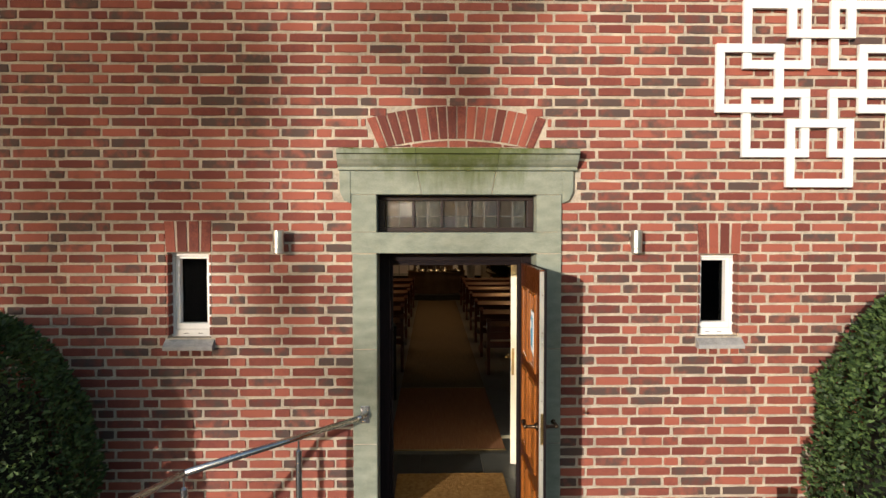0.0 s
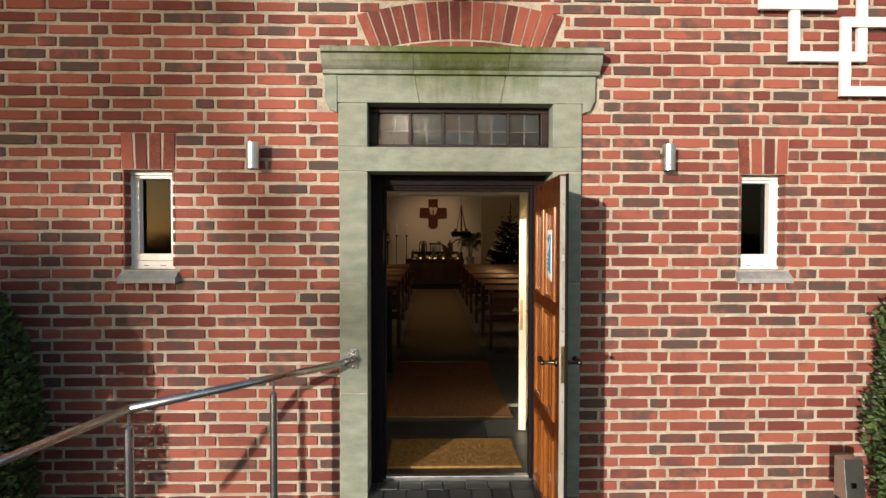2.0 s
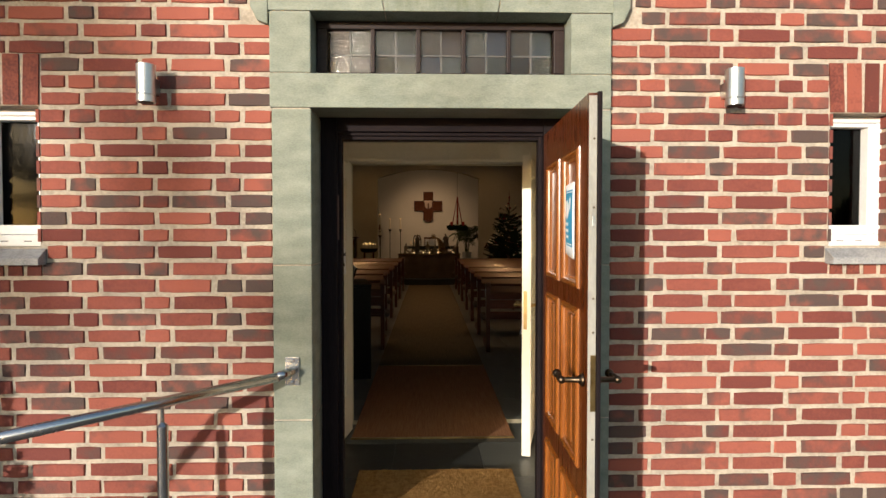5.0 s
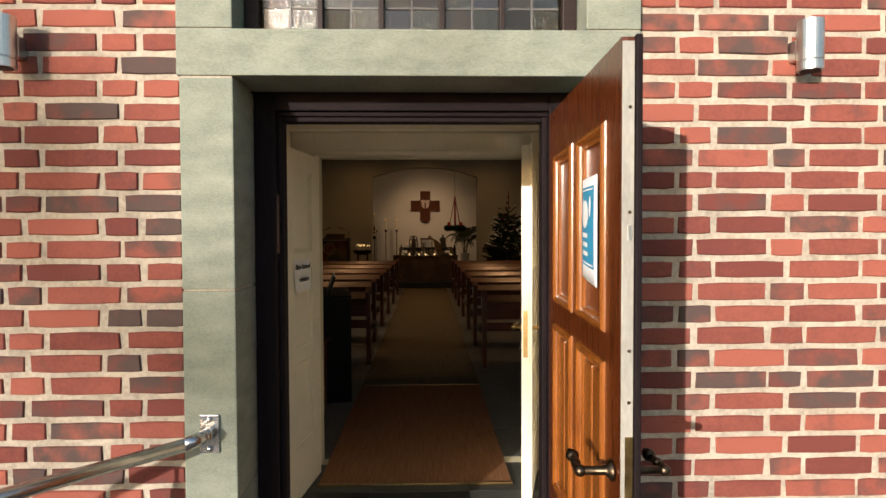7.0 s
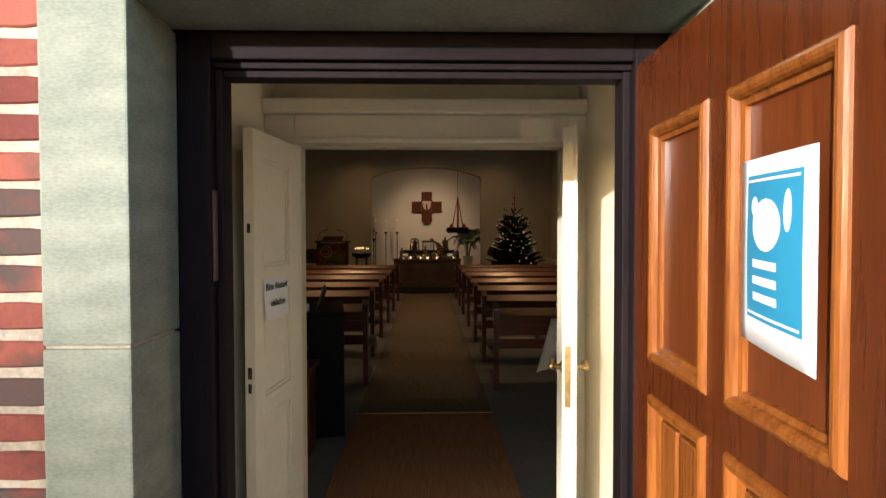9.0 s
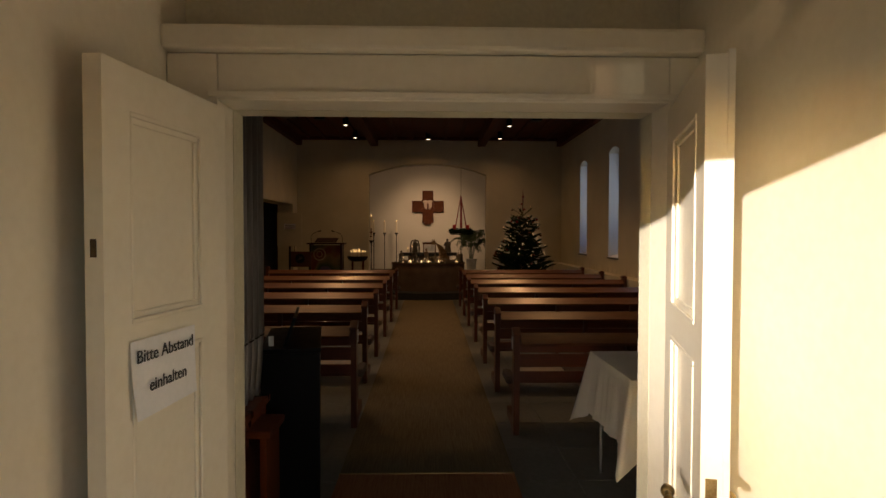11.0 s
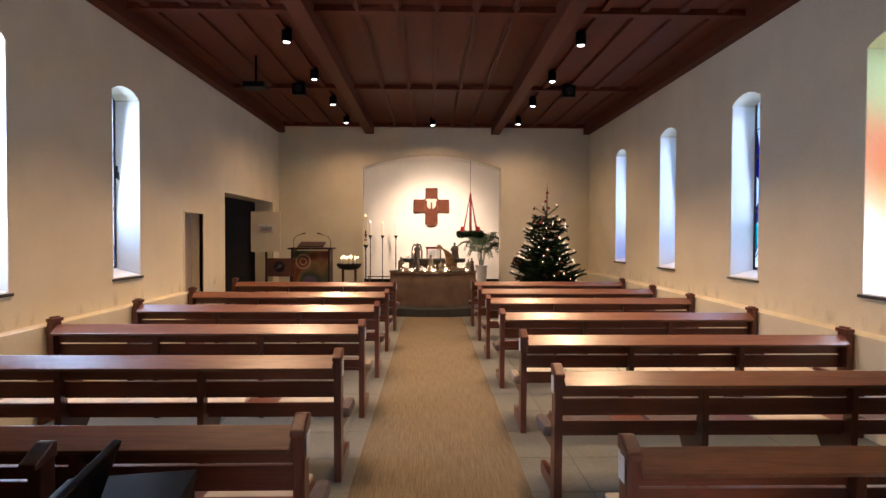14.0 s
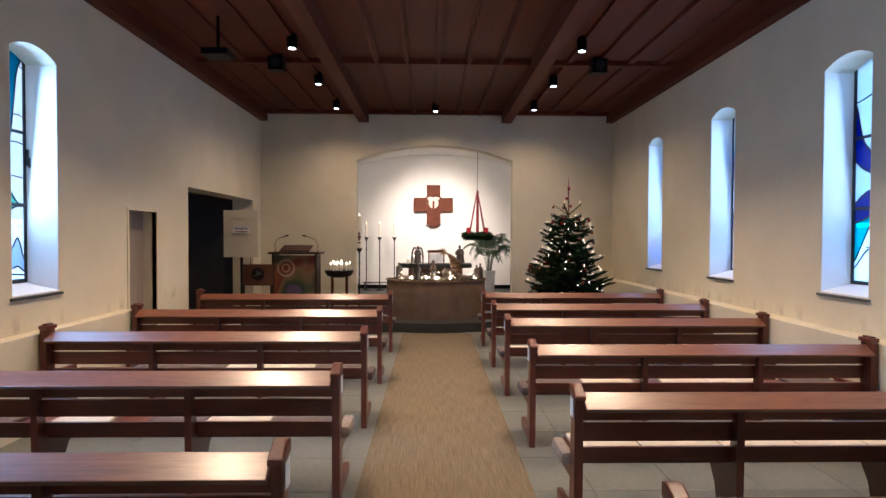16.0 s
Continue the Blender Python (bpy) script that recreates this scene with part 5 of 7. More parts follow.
# ---- nave: pews ----
def pew(side, length, m):
    """A pew seen from behind. Local origin: foot of the aisle post; x runs along the pew to the wall (times side); +y looks to the altar."""
    t = thing("pew", "dark red-brown wooden pew with sloping book rest and seat pads", "pew", m, "pews")
    s = side

    def bx(a, b):
        return tuple(sorted((s * a, s * b)))

    # aisle end: tapered post with a carved sloping cap
    bm = bmesh.new()
    prism(bm, [(-0.045, 0), (0.085, 0), (0.055, 0.45), (0.030, 0.86), (-0.055, 0.86), (-0.05, 0.45)], "x", *bx(0.0, 0.05))
    part("aisle_post", bm, M_PEW_UP, t, bevel=0.006)
    bm = bmesh.new()
    prism(bm, [(-0.085, 0.845), (-0.085, 0.875), (0.015, 0.925), (0.050, 0.918), (0.050, 0.86)], "x", *bx(-0.008, 0.058))
    part("post_cap", bm, M_PEW_UP, t, "rounded post cap", bevel=0.010)
    # wall end with a moulded knob
    bm = bmesh.new()
    box(bm, *bx(length - 0.05, length), -0.20, 0.40, 0, 0.50)
    box(bm, *bx(length - 0.06, length), -0.06, 0.06, 0.40, 0.90)
    part("wall_post", bm, M_PEW_UP, t, bevel=0.006)
    bm = bmesh.new()
    box(bm, *bx(length - 0.075, length + 0.010), -0.062, 0.072, 0.90, 0.935)
    box(bm, *bx(length - 0.055, length - 0.008), -0.042, 0.052, 0.935, 0.95)
    part("post_cap", bm, M_PEW_UP, t, "moulded post cap", bevel=0.008)
    # book rest, sloping down to the back
    bm = bmesh.new()
    prism(bm, [(-0.098, 0.783), (-0.112, 0.806), (0.0, 0.878), (0.010, 0.850)], "x", *bx(0.052, length - 0.062))
    part("book_rest", bm, M_REST, t, bevel=0.005)
    # back boards
    bpart("upper_board", M_PEW, t, [(*bx(0.052, length - 0.062), 0.012, 0.036, 0.702, 0.846)], 0.004)
    bpart("back_board", M_PEW, t, [(*bx(0.052, length - 0.062), 0.018, 0.043, 0.575, 0.688)], 0.004)
    bpart("seat_rail", M_PEW, t, [(*bx(0.052, length - 0.062), 0.030, 0.058, 0.461, 0.535)], 0.005)
    bpart("seat", M_PEW, t, [(*bx(0.052, length - 0.062), 0.060, 0.44, 0.425, 0.455)], 0.005)
    # inner supports with a curved foot
    for k in (1, 2):
        x = length * k / 3
        bm = bmesh.new()
        prism(bm, [(-0.02, 0.0), (0.19, 0.0), (0.195, 0.12), (0.22, 0.23), (0.28, 0.33), (0.40, 0.42), (0.059, 0.424), (0.011, 0.82), (-0.04, 0.79), (-0.03, 0.40)], "x", *bx(x - 0.022, x + 0.022))
        part("support", bm, M_PEW_UP, t, bevel=0.005)
    bpart("end_bracket", M_PEW_UP, t, [(*bx(0.006, 0.046), 0.0, 0.40, 0.33, 0.424)], 0.01)
    bpart("foot_rail", M_PEW_UP, t, [(*bx(0.006, 0.046), 0.05, 0.42, 0.03, 0.12)], 0.006)
    # seat pads
    rnd = random.Random(int(abs(m.translation.y) * 100) + side)
    x = 0.06
    while x < length - 0.4:
        w = rnd.uniform(0.38, 0.5)
        bm = bmesh.new()
        box(bm, *bx(x, min(x + w, length - 0.1)), 0.075, 0.43, 0.455, 0.485)
        part("seat_pad", bm, M_CUSHION if rnd.random() < 0.6 else M_CUSHION_GREY, t, bevel=0.012)
        x += w + rnd.choice((0.01, 0.01, 0.25))
    bm = bmesh.new()
    box(bm, *bx(-0.048, 0.03), 0.07, 0.36, 0.405, 0.490)
    part("arm_pad", bm, M_CUSHION_GREY if rnd.random() < 0.6 else M_PAD, t, "rolled seat pad end", bevel=0.036)
    if rnd.random() < 0.8:
        bpart("seat_label", M_PAPER, t, [(*bx(-0.0095, -0.0085), -0.050, 0.020, 0.74, 0.85)], 0, "small white paper label")
    return t


PEW_X = (-0.712, 0.684)
pew(-1, 2.97, pose(-0.64, 4.96, 0))
for y in (6.44, 7.84, 9.37, 10.95, 12.8):
    pew(-1, 2.90, pose(PEW_X[0], y, 0))
# the row on the other side is a touch lower
for y in (4.75, 6.07, 7.41, 8.88, 10.43, 11.8, 13.3):
    pew(1, 2.90, pose(PEW_X[1], y, 0) @ Matrix.Diagonal((1, 1, 0.969, 1)))


# ---- entrance end of the nave ----
t = thing("choir_bench", "short dark red-brown bench backing onto the rear pew", "bench", pose(-1.535, 4.63, 0))
bm = bmesh.new()
prism(bm, [(-0.085, 0), (0.03, 0), (0.03, 0.86), (-0.055, 0.86), (-0.06, 0.45)], "x", -0.05, 0.0)
part("end_post", bm, M_PEW_UP, t, bevel=0.006)
bm = bmesh.new()
prism(bm, [(-0.095, 0.845), (-0.095, 0.872), (0.005, 0.925), (0.035, 0.918), (0.035, 0.86)], "x", -0.058, 0.008)
part("post_cap", bm, M_PEW_UP, t, "rounded post cap", bevel=0.010)
bpart("back_board", M_PEW, t, [(-1.60, -0.052, -0.02, 0.008, 0.48, 0.78)], 0.005)
bpart("seat", M_PEW, t, [(-1.60, -0.052, -0.36, -0.022, 0.425, 0.455)], 0.005)
for x in (-1.58, -0.80, -0.10):
    bpart("support", M_PEW_UP, t, [(x - 0.02, x + 0.02, -0.34, -0.03, 0, 0.424)], 0.006)


def organ():
    t = thing("pipe_organ", "small pipe organ with grey tin pipes in a reddish wooden case", "organ", pose(-0.955, 2.12, 0))
    bpart("case_side", M_ORGAN, t, [(-0.30, 0.0, 0.0, 0.72, 0, 3.35)], 0.008)
    bpart("case_base", M_ORGAN, t, [(-0.75, 0.0, 0.722, 1.235, 0, 0.70)], 0.008)
    bpart("pipe_board", M_ORGAN, t, [(-0.75, 0.012, 0.722, 1.24, 0.702, 0.742)], 0.006)
    bpart("case_back", M_ORGAN, t, [(-0.75, -0.16, 0.722, 1.23, 0.744, 3.35)], 0.006)
    for i in range(5):
        y, r = 0.775 + 0.102 * i, 0.046
        bm = bmesh.new()
        top = 2.95 - 0.06 * abs(i - 2)
        lathe(bm, [(0.014, 0.742), (0.022, 0.78), (r * 0.80, 0.94), (r * 0.92, 1.075), (r * 0.86, 1.085), (r * 0.86, 1.10), (r, 1.11), (r, top), (r - 0.004, top)], 20, (-0.06, y, 0))
        p = part("pipe", bm, M_PIPE, t, smooth=True)
        bm = bmesh.new()
        prism(bm, [(y - 0.026, 1.112), (y + 0.026, 1.112), (y + 0.013, 1.185), (y, 1.215), (y - 0.013, 1.185)], "x", -0.06 + r - 0.014, -0.06 + r - 0.004)
        part("pipe_mouth", bm, M_PIPE, p)
        bpart("mouth_slot", M_BLACK, p, [(-0.06 + r * 0.7, -0.06 + r - 0.002, y - 0.026, y + 0.026, 1.089, 1.096)], 0)
    return t


organ()


def console():
    t = thing("organ_console", "black lacquered organ console with a music desk", "organ console", pose(-0.807, 4.17, 0, 0, 0, 10.3))
    bpart("body", M_BLACK, t, [(-0.34, 0.0, -0.80, 0.0, 0, 0.97)], 0.006)
    bpart("lid", M_BLACK, t, [(-0.345, 0.006, -0.806, 0.006, 0.972, 1.0)], 0.004)
    bm = bmesh.new()
    prism(bm, [(-0.215, 1.0), (-0.195, 1.0), (-0.135, 1.17), (-0.155, 1.175)], "y", -0.76, -0.20)
    part("music_desk", bm, M_BLACK, t, bevel=0.004)
    bpart("paper_tag", M_PAPER, t, [(-0.30, -0.27, -0.70, -0.698, 1.0, 1.06)], 0)
    return t


console()
t = thing("organ_bench", "reddish-brown wooden organ bench", "bench", pose(-1.25, 2.92, 0))
bpart("bench_seat", M_OAK_DEEP, t, [(-0.16, 0.42, 0.0, 0.30, 0.62, 0.66)], 0.008)
for x in (-0.12, 0.36):
    bpart("bench_side", M_OAK_DEEP, t, [(x, x + 0.035, 0.02, 0.28, 0, 0.62)], 0.006)


def cloth_table():
    x0, x1, y0, y1, h = 1.135, 1.755, 3.21, 4.04, 0.835
    t = thing("table", "metal-legged table under a white tablecloth", "table")
    bpart("tabletop", M_WHITE, t, [(x0 + 0.02, x1 - 0.02, y0 + 0.02, y1 - 0.02, h - 0.03, h - 0.005)], 0.004)
    for x in (x0 + 0.06, x1 - 0.06):
        for y in (y0 + 0.06, y1 - 0.06):
            bm = bmesh.new()
            cyl(bm, (x, y, 0), (x, y, h - 0.03), 0.014, n=12)
            part("leg", bm, M_STEEL, t)
    c = thing("tablecloth", "white linen tablecloth hanging in folds over the table", "tablecloth")
    bm = bmesh.new()
    n = 26
    per = [(x0 + (x1 - x0) * i / n, y0) for i in range(n)] + [(x1, y0 + (y1 - y0) * i / n) for i in range(n)] + [(x1 - (x1 - x0) * i / n, y1) for i in range(n)] + [(x0, y1 - (y1 - y0) * i / n) for i in range(n)]
    cx, cy = (x0 + x1) / 2, (y0 + y1) / 2
    rings = []
    for k in range(9):
        d = k / 8
        ring = []
        for q, (x, y) in enumerate(per):
            u = q % n / n
            corner = max(0, 1 - min(u, 1 - u) * 5)
            fold = math.sin(q * 0.75) * 0.5 + math.sin(q * 1.9 + 1) * 0.3
            out = 0.004 + d * (0.035 + 0.024 * fold + 0.075 * corner)
            nx, ny = x - cx, y - cy
            gx = out * (1 if nx > 0 else -1) * (1 if abs(nx) / (x1 - x0) >= abs(ny) / (y1 - y0) - 1e-6 or corner > 0 else 0.12)
            gy = out * (1 if ny > 0 else -1) * (1 if abs(ny) / (y1 - y0) >= abs(nx) / (x1 - x0) - 1e-6 or corner > 0 else 0.12)
            ring.append(bm.verts.new((x + gx, y + gy, h + 0.004 - d * (0.40 + 0.13 * corner) - 0.004 * (k > 0))))
        rings.append(ring)
    top = [bm.verts.new((x + (cx - x) * 0.01, y + (cy - y) * 0.01, h + 0.006)) for x, y in per]
    bm.faces.new(top)
    m = len(per)
    for a, b in zip([top, *rings], rings):
        for i in range(m):
            bm.faces.new((a[i], b[i], b[(i + 1) % m], a[(i + 1) % m]))
    part("cloth", bm, M_CLOTH, c, smooth=True)
    z = h + 0.007
    for k, (dx, dz, turn) in enumerate(((0.0, 0.0, -16), (0.004, 0.052, -13))):
        b1 = thing("tissue_box", "flat white printed cardboard box on the tablecloth", "box", pose(1.50 + dx, 3.86, z + dz, 0, 0, turn), "boxes on the table")
        bpart("carton", M_PAPER, b1, [(-0.085, 0.085, -0.075, 0.075, 0, 0.051)], 0.003)
        bpart("print_band", M_PURPLE, b1, [(-0.0858, -0.0850, -0.07, 0.07, 0.008, 0.018), (-0.02, 0.08, -0.0758, -0.0750, 0.008, 0.016)], 0)
        if k:
            bm = bmesh.new()
            prism(bm, [(-0.073, 0.0515), (0.06, 0.074), (0.06, 0.0755), (-0.073, 0.053)], "y", -0.072, 0.072)
            part("open_flap", bm, M_PAPER, b1, "raised lid flap")
    b2 = thing("tissue_box", "upright white cardboard box with a dark slot on top", "box", pose(1.645, 3.86, z, 0, 0, -10), "boxes on the table")
    bpart("carton", M_PAPER, b2, [(-0.058, 0.058, -0.065, 0.065, 0, 0.15)], 0.003)
    bpart("top_print", surf("teal_grey_print", (0.10, 0.16, 0.15), (0.25, 0.32, 0.28), 30, 0.6, 0), b2, [(-0.040, 0.040, -0.045, 0.050, 0.1502, 0.1515)], 0)
    f = thing("flyer", "white flyer with a blue print standing on the table", "flyer", pose(1.635, 3.985, z, -9, 3, -3))
    bpart("sheet", M_PAPER, f, [(-0.105, 0.105, -0.0015, 0.0015, 0, 0.297)], 0)
    bm = bmesh.new()
    cyl(bm, (0.045, -0.0028, 0.25), (0.045, -0.0018, 0.25), 0.034, n=20)
    part("print_spot", bm, plain("light_blue_print", (0.10, 0.45, 0.62), 0.6), f)
    for i, a, w in ((0.262, -0.075, 0.035), (0.255, -0.075, 0.05), (0.125, -0.06, 0.04), (0.105, -0.06, 0.05)):
        bpart("text_bar", M_INK, f, [(a, a + w, -0.0028, -0.0018, i, i + 0.003)], 0)
    hill = surf("brown_grey_print", (0.16, 0.14, 0.12), (0.36, 0.33, 0.29), 40, 0.6, 0)
    for nm, pts, mat in (("print_hill", [(-0.085, 0.135), (-0.02, 0.150), (0.045, 0.132), (0.035, 0.170), (0.0, 0.190), (-0.05, 0.182)], hill), ("print_rider", [(-0.075, 0.190), (-0.03, 0.188), (-0.012, 0.215), (-0.022, 0.235), (-0.040, 0.212), (-0.070, 0.207)], surf("teal_print", (0.03, 0.09, 0.12), (0.10, 0.22, 0.27), 60, 0.6, 0))):
        bm = bmesh.new()
        prism(bm, pts, "y", -0.0030, -0.0018)
        part(nm, bm, mat, f)
    p = thing("ballpoint_pen", "dark ballpoint pen lying on the tablecloth", "pen", pose(1.66, 3.78, z + 0.006))
    bm = bmesh.new()
    cyl(bm, (-0.06, 0, 0), (0.06, 0.02, 0), 0.005, n=8)
    part("barrel", bm, M_INK, p)
    d = thing("collection_plate", "polished pewter bowl hanging on the table's front", "bowl", pose(1.34, 3.10, 0.74))
    bm = bmesh.new()
    lathe(bm, [(0.02, -0.02), (0.09, 0.0), (0.10, 0.02), (0.092, 0.02), (0.08, 0.004)], 20)
    part("bowl_body", bm, M_PEWTER, d, smooth=True)


cloth_table()


def chair():
    t = thing("chair", "reddish-brown wooden chair with a broad curved backrest", "chair", pose(2.01, 4.28, 0, 0, 0, -4))
    bm = bmesh.new()
    prism(bm, [(-0.31, 0.83), (-0.28, 0.79), (0.20, 0.715), (0.25, 0.74), (0.285, 1.03), (0.25, 1.065), (-0.25, 1.135), (-0.285, 1.11)], "y", -0.012, 0.012)
    part("backrest", bm, M_OAK_DEEP, t, bevel=0.006)
    bpart("seat", M_OAK_DEEP, t, [(-0.26, 0.28, -0.38, 0.0, 0.43, 0.46)], 0.008)
    for x in (-0.24, 0.24):
        bpart("back_leg", M_OAK_DEEP, t, [(x - 0.018, x + 0.018, 0.013, 0.045, 0, 1.02)], 0.005)
        bpart("front_leg", M_OAK_DEEP, t, [(x - 0.018, x + 0.018, -0.36, -0.325, 0, 0.43)], 0.005)


chair()
t = thing("song_sheet", "white folded song sheet lying on the pew's book rest", "paper", pose(2.50, 4.695, 0.819, 33, 0, -6))
bpart("sheet", M_PAPER, t, [(-0.10, 0.10, -0.045, 0.045, 0.0, 0.0015)], 0)

# daylight standing in the window openings
for y in NAVE_WIN_Y[1:]:
    lamp("window_daylight", "AREA", look((WALL_E + 0.27, y + WIN_W / 2, 2.3), (0, y + WIN_W / 2, 1.9)), 0.85, (0.77, 0.86, 1.0), size=0.5, size_y=2.1)
for y in NAVE_WIN_Y[:2]:
    lamp("window_daylight", "AREA", look((WALL_W - 0.27, y + WIN_W / 2, 2.3), (0, y + WIN_W / 2, 1.9)), 6.0 if y < 8 else 2.0, (0.78, 0.89, 1.0), size=0.5, size_y=2.1)
# the coloured glass of the first window throws its own tints
for z, power, colour in ((1.45, 0.9, (0.85, 0.90, 1.0)), (1.95, 0.2, (1.0, 0.60, 0.03)), (2.5, 0.2, (1.0, 0.12, 0.03)), (3.05, 0.2, (0.65, 0.9, 0.4))):
    lamp("window_daylight", "AREA", look((WALL_E + 0.27, NAVE_WIN_Y[0] + WIN_W / 2, z), (0, NAVE_WIN_Y[0] + WIN_W / 2, z - 0.4)), power, colour, size=0.45, size_y=0.5)


# ---- ceiling lamps ----
def ceiling_spot(x, y, z, power, spread=102):
    t = thing("ceiling_spotlight", "black cylindrical ceiling spotlight, lit warm", "spotlight", pose(x, y, z), "ceiling spotlights")
    bm = bmesh.new()
    lathe(bm, [(0.062, 0.0), (0.070, 0.0), (0.070, 0.16), (0.06, 0.17), (0.045, 0.19)], 20)
    part("housing", bm, M_BLACK, t)
    bm = bmesh.new()
    cyl(bm, (0, 0, -0.004), (0, 0, -0.001), 0.043, n=20)
    part("lens", bm, M_SPOTGLOW, t, "glowing lens")
    lamp("spot_light", "SPOT", pose(x, y, z - 0.03), power, (1.0, 0.54, 0.215), radius=0.035, angle=spread, blend=1.0)


SPOT_Z = C_Z - 0.19
SPOT_WATTS = (24, 32, 35, 34, 15, 8.5)
for i in range(-1, 5):
    ceiling_spot(-1.99, 8.30 + 1.80 * i, SPOT_Z, SPOT_WATTS[i + 1], 102 if i < 3 else 152)
    ceiling_spot(1.89, 8.30 + 1.80 * i, SPOT_Z, SPOT_WATTS[i + 1], 102 if i < 3 else 152)
ceiling_spot(-0.05, 15.7, SPOT_Z, 9, 152)
lamp("chancel_light", "SPOT", look((-0.05, 18.3, 3.95), (0.0, 21.6, 1.70)), 112, (1.0, 0.63, 0.34), radius=0.32, angle=74, blend=1.0)
lamp("chancel_strip", "AREA", look((-0.05, 17.1, 3.45), (-0.05, 20, 1.9)), 5.0, (1.0, 0.66, 0.38), size=2.6, size_y=0.1)


def projector():
    t = thing("ceiling_projector", "dark projector hanging from a ceiling pole", "projector", pose(-2.75, 11.3, C_Z))
    bm = bmesh.new()
    cyl(bm, (0, 0, -0.42), (0, 0, 0), 0.02)
    part("pole", bm, M_BLACK, t)
    bpart("housing", M_BLACK, t, [(-0.16, 0.16, -0.15, 0.15, -0.50, -0.42)], 0.015)
    return t


projector()
for x in (-2.42, 2.36):
    t = thing("loudspeaker", "small black loudspeaker under the ceiling", "loudspeaker", pose(x, 12.75, C_Z - 0.03), "ceiling loudspeakers")
    bpart("housing", M_BLACK, t, [(-0.11, 0.11, -0.09, 0.09, -0.22, 0.0)], 0.01)
    bm = bmesh.new()
    cyl(bm, (0, -0.091, -0.11), (0, -0.096, -0.11), 0.07, n=20)
    part("grille", bm, M_IRON, t)


# ---- chancel ----
def cross():
    t = thing("wall_cross", "brown wooden cross with a pale carved relief", "cross", pose(-0.06, CH_Y - 0.11, 2.69))
    bpart("upright", M_CROSS, t, [(-0.205, 0.205, 0, 0.07, -0.60, 0.60)], 0.008)
    for x0, x1 in ((-0.585, -0.207), (0.207, 0.585)):
        bpart("arm", M_CROSS, t, [(x0, x1, 0, 0.07, -0.205, 0.22)], 0.008)
    for sx in (-1, 1):
        for sz, zz in ((-1, -0.206), (1, 0.221)):
            bm = bmesh.new()
            cx, cz, r = sx * 0.265, zz + sz * 0.06, 0.06
            arc = [(cx + r * math.cos(a), cz + r * math.sin(a)) for a in [math.atan2(-sz, 0) + (math.atan2(0, -sx) - math.atan2(-sz, 0) if sx < 0 else (math.pi if sz < 0 else -math.pi) - math.atan2(-sz, 0)) * q / 6 for q in range(7)]]
            prism(bm, [(sx * 0.2055, zz)] + arc, "y", 0.002, 0.068)
            part("corner_fillet", bm, M_CROSS, t)
    bpart("mount", M_CROSS, t, [(-0.12, 0.12, 0.0, 0.1, -0.66, -0.602)], 0.003)
    bm = bmesh.new()
    ball(bm, (0, -0.01, 0.06), 0.16, 1, 0.25, 1.05, 14)
    ball(bm, (-0.09, -0.02, 0.19), 0.09, 1.2, 0.3, 0.6, 10)
    ball(bm, (0.09, -0.02, 0.19), 0.09, 1.2, 0.3, 0.6, 10)
    part("relief", bm, surf("pale_relief", (0.55, 0.42, 0.36), (0.70, 0.60, 0.52), 8, 0.6, 0.1), t, "pale carved relief", smooth=True)
    bm = bmesh.new()
    box(bm, -0.03, 0.03, -0.07, -0.03, -0.36, 0.12)
    part("relief_stem", bm, M_CROSS, t, bevel=0.01)
    return t


cross()


def candle(parent, x, y, z, r, h, wax=None):
    bm = bmesh.new()
    lathe(bm, [(r, 0), (r, h), (r * 0.8, h + r * 0.3), (r * 0.3, h + r * 0.1)], 12, (x, y, z))
    c = part("candle", bm, wax or M_WAX, parent, smooth=False)
    bm = bmesh.new()
    fr = min(0.011, r * 0.75)
    lathe(bm, [(0.002, 0), (fr * 0.8, 0.016), (fr * 0.65, 0.030), (0.001, 0.054)], 8, (x, y, z + h + 0.006))
    part("flame", bm, M_FLAME, c, smooth=True)


def candlestick(x, y, h, ch, r, label, painted=False):
    t = thing("candlestick", label, "candlestick", pose(x, y, 0.17), "altar candlesticks")
    bm = bmesh.new()
    prof = [(0.13, 0), (0.13, 0.015), (0.03, 0.03), (0.016, 0.06)]
    for k in range(6):
        z = 0.1 + (h - 0.2) * k / 5
        prof += [(0.015, z - 0.02), (0.024, z), (0.015, z + 0.02)]
    prof += [(0.015, h - 0.09), (0.040, h - 0.06), (0.060, h - 0.015), (0.062, h), (0.02, h)]
    lathe(bm, prof, 12)
    part("stem", bm, M_IRON, t)
    candle(t, 0, 0, h, r, ch)
    if painted:
        for z0, z1, w in ((0.10, 0.13, 0.6), (0.16, 0.34, 0.35), (0.22, 0.25, 0.75)):
            bm = bmesh.new()
            box(bm, -r * w, r * w, -r - 0.002, -r * 0.6, h + z0, h + z1)
            part("wax_ornament", bm, M_CROSS, t)
    return t


for x in (-2.02, -1.63, -1.20):
    candlestick(x, 21.0, 1.55, 0.40, 0.032, "tall black iron candlestick with a lit white candle")
candlestick(-1.665, 16.50, 1.32, 0.68, 0.048, "tall black iron stick with a decorated paschal candle", True)
t = thing("candle_rail", "black iron rail with curled feet joining candlesticks", "candle rail", pose(-1.62, 21.08, 0.17))
bpart("bar", M_IRON, t, [(-0.5, 0.5, -0.012, 0.012, 0.20, 0.23)], 0.002)
for x in (-0.45, 0.45):
    bpart("foot", M_IRON, t, [(x - 0.012, x + 0.012, -0.10, 0.10, 0, 0.2)], 0.002)


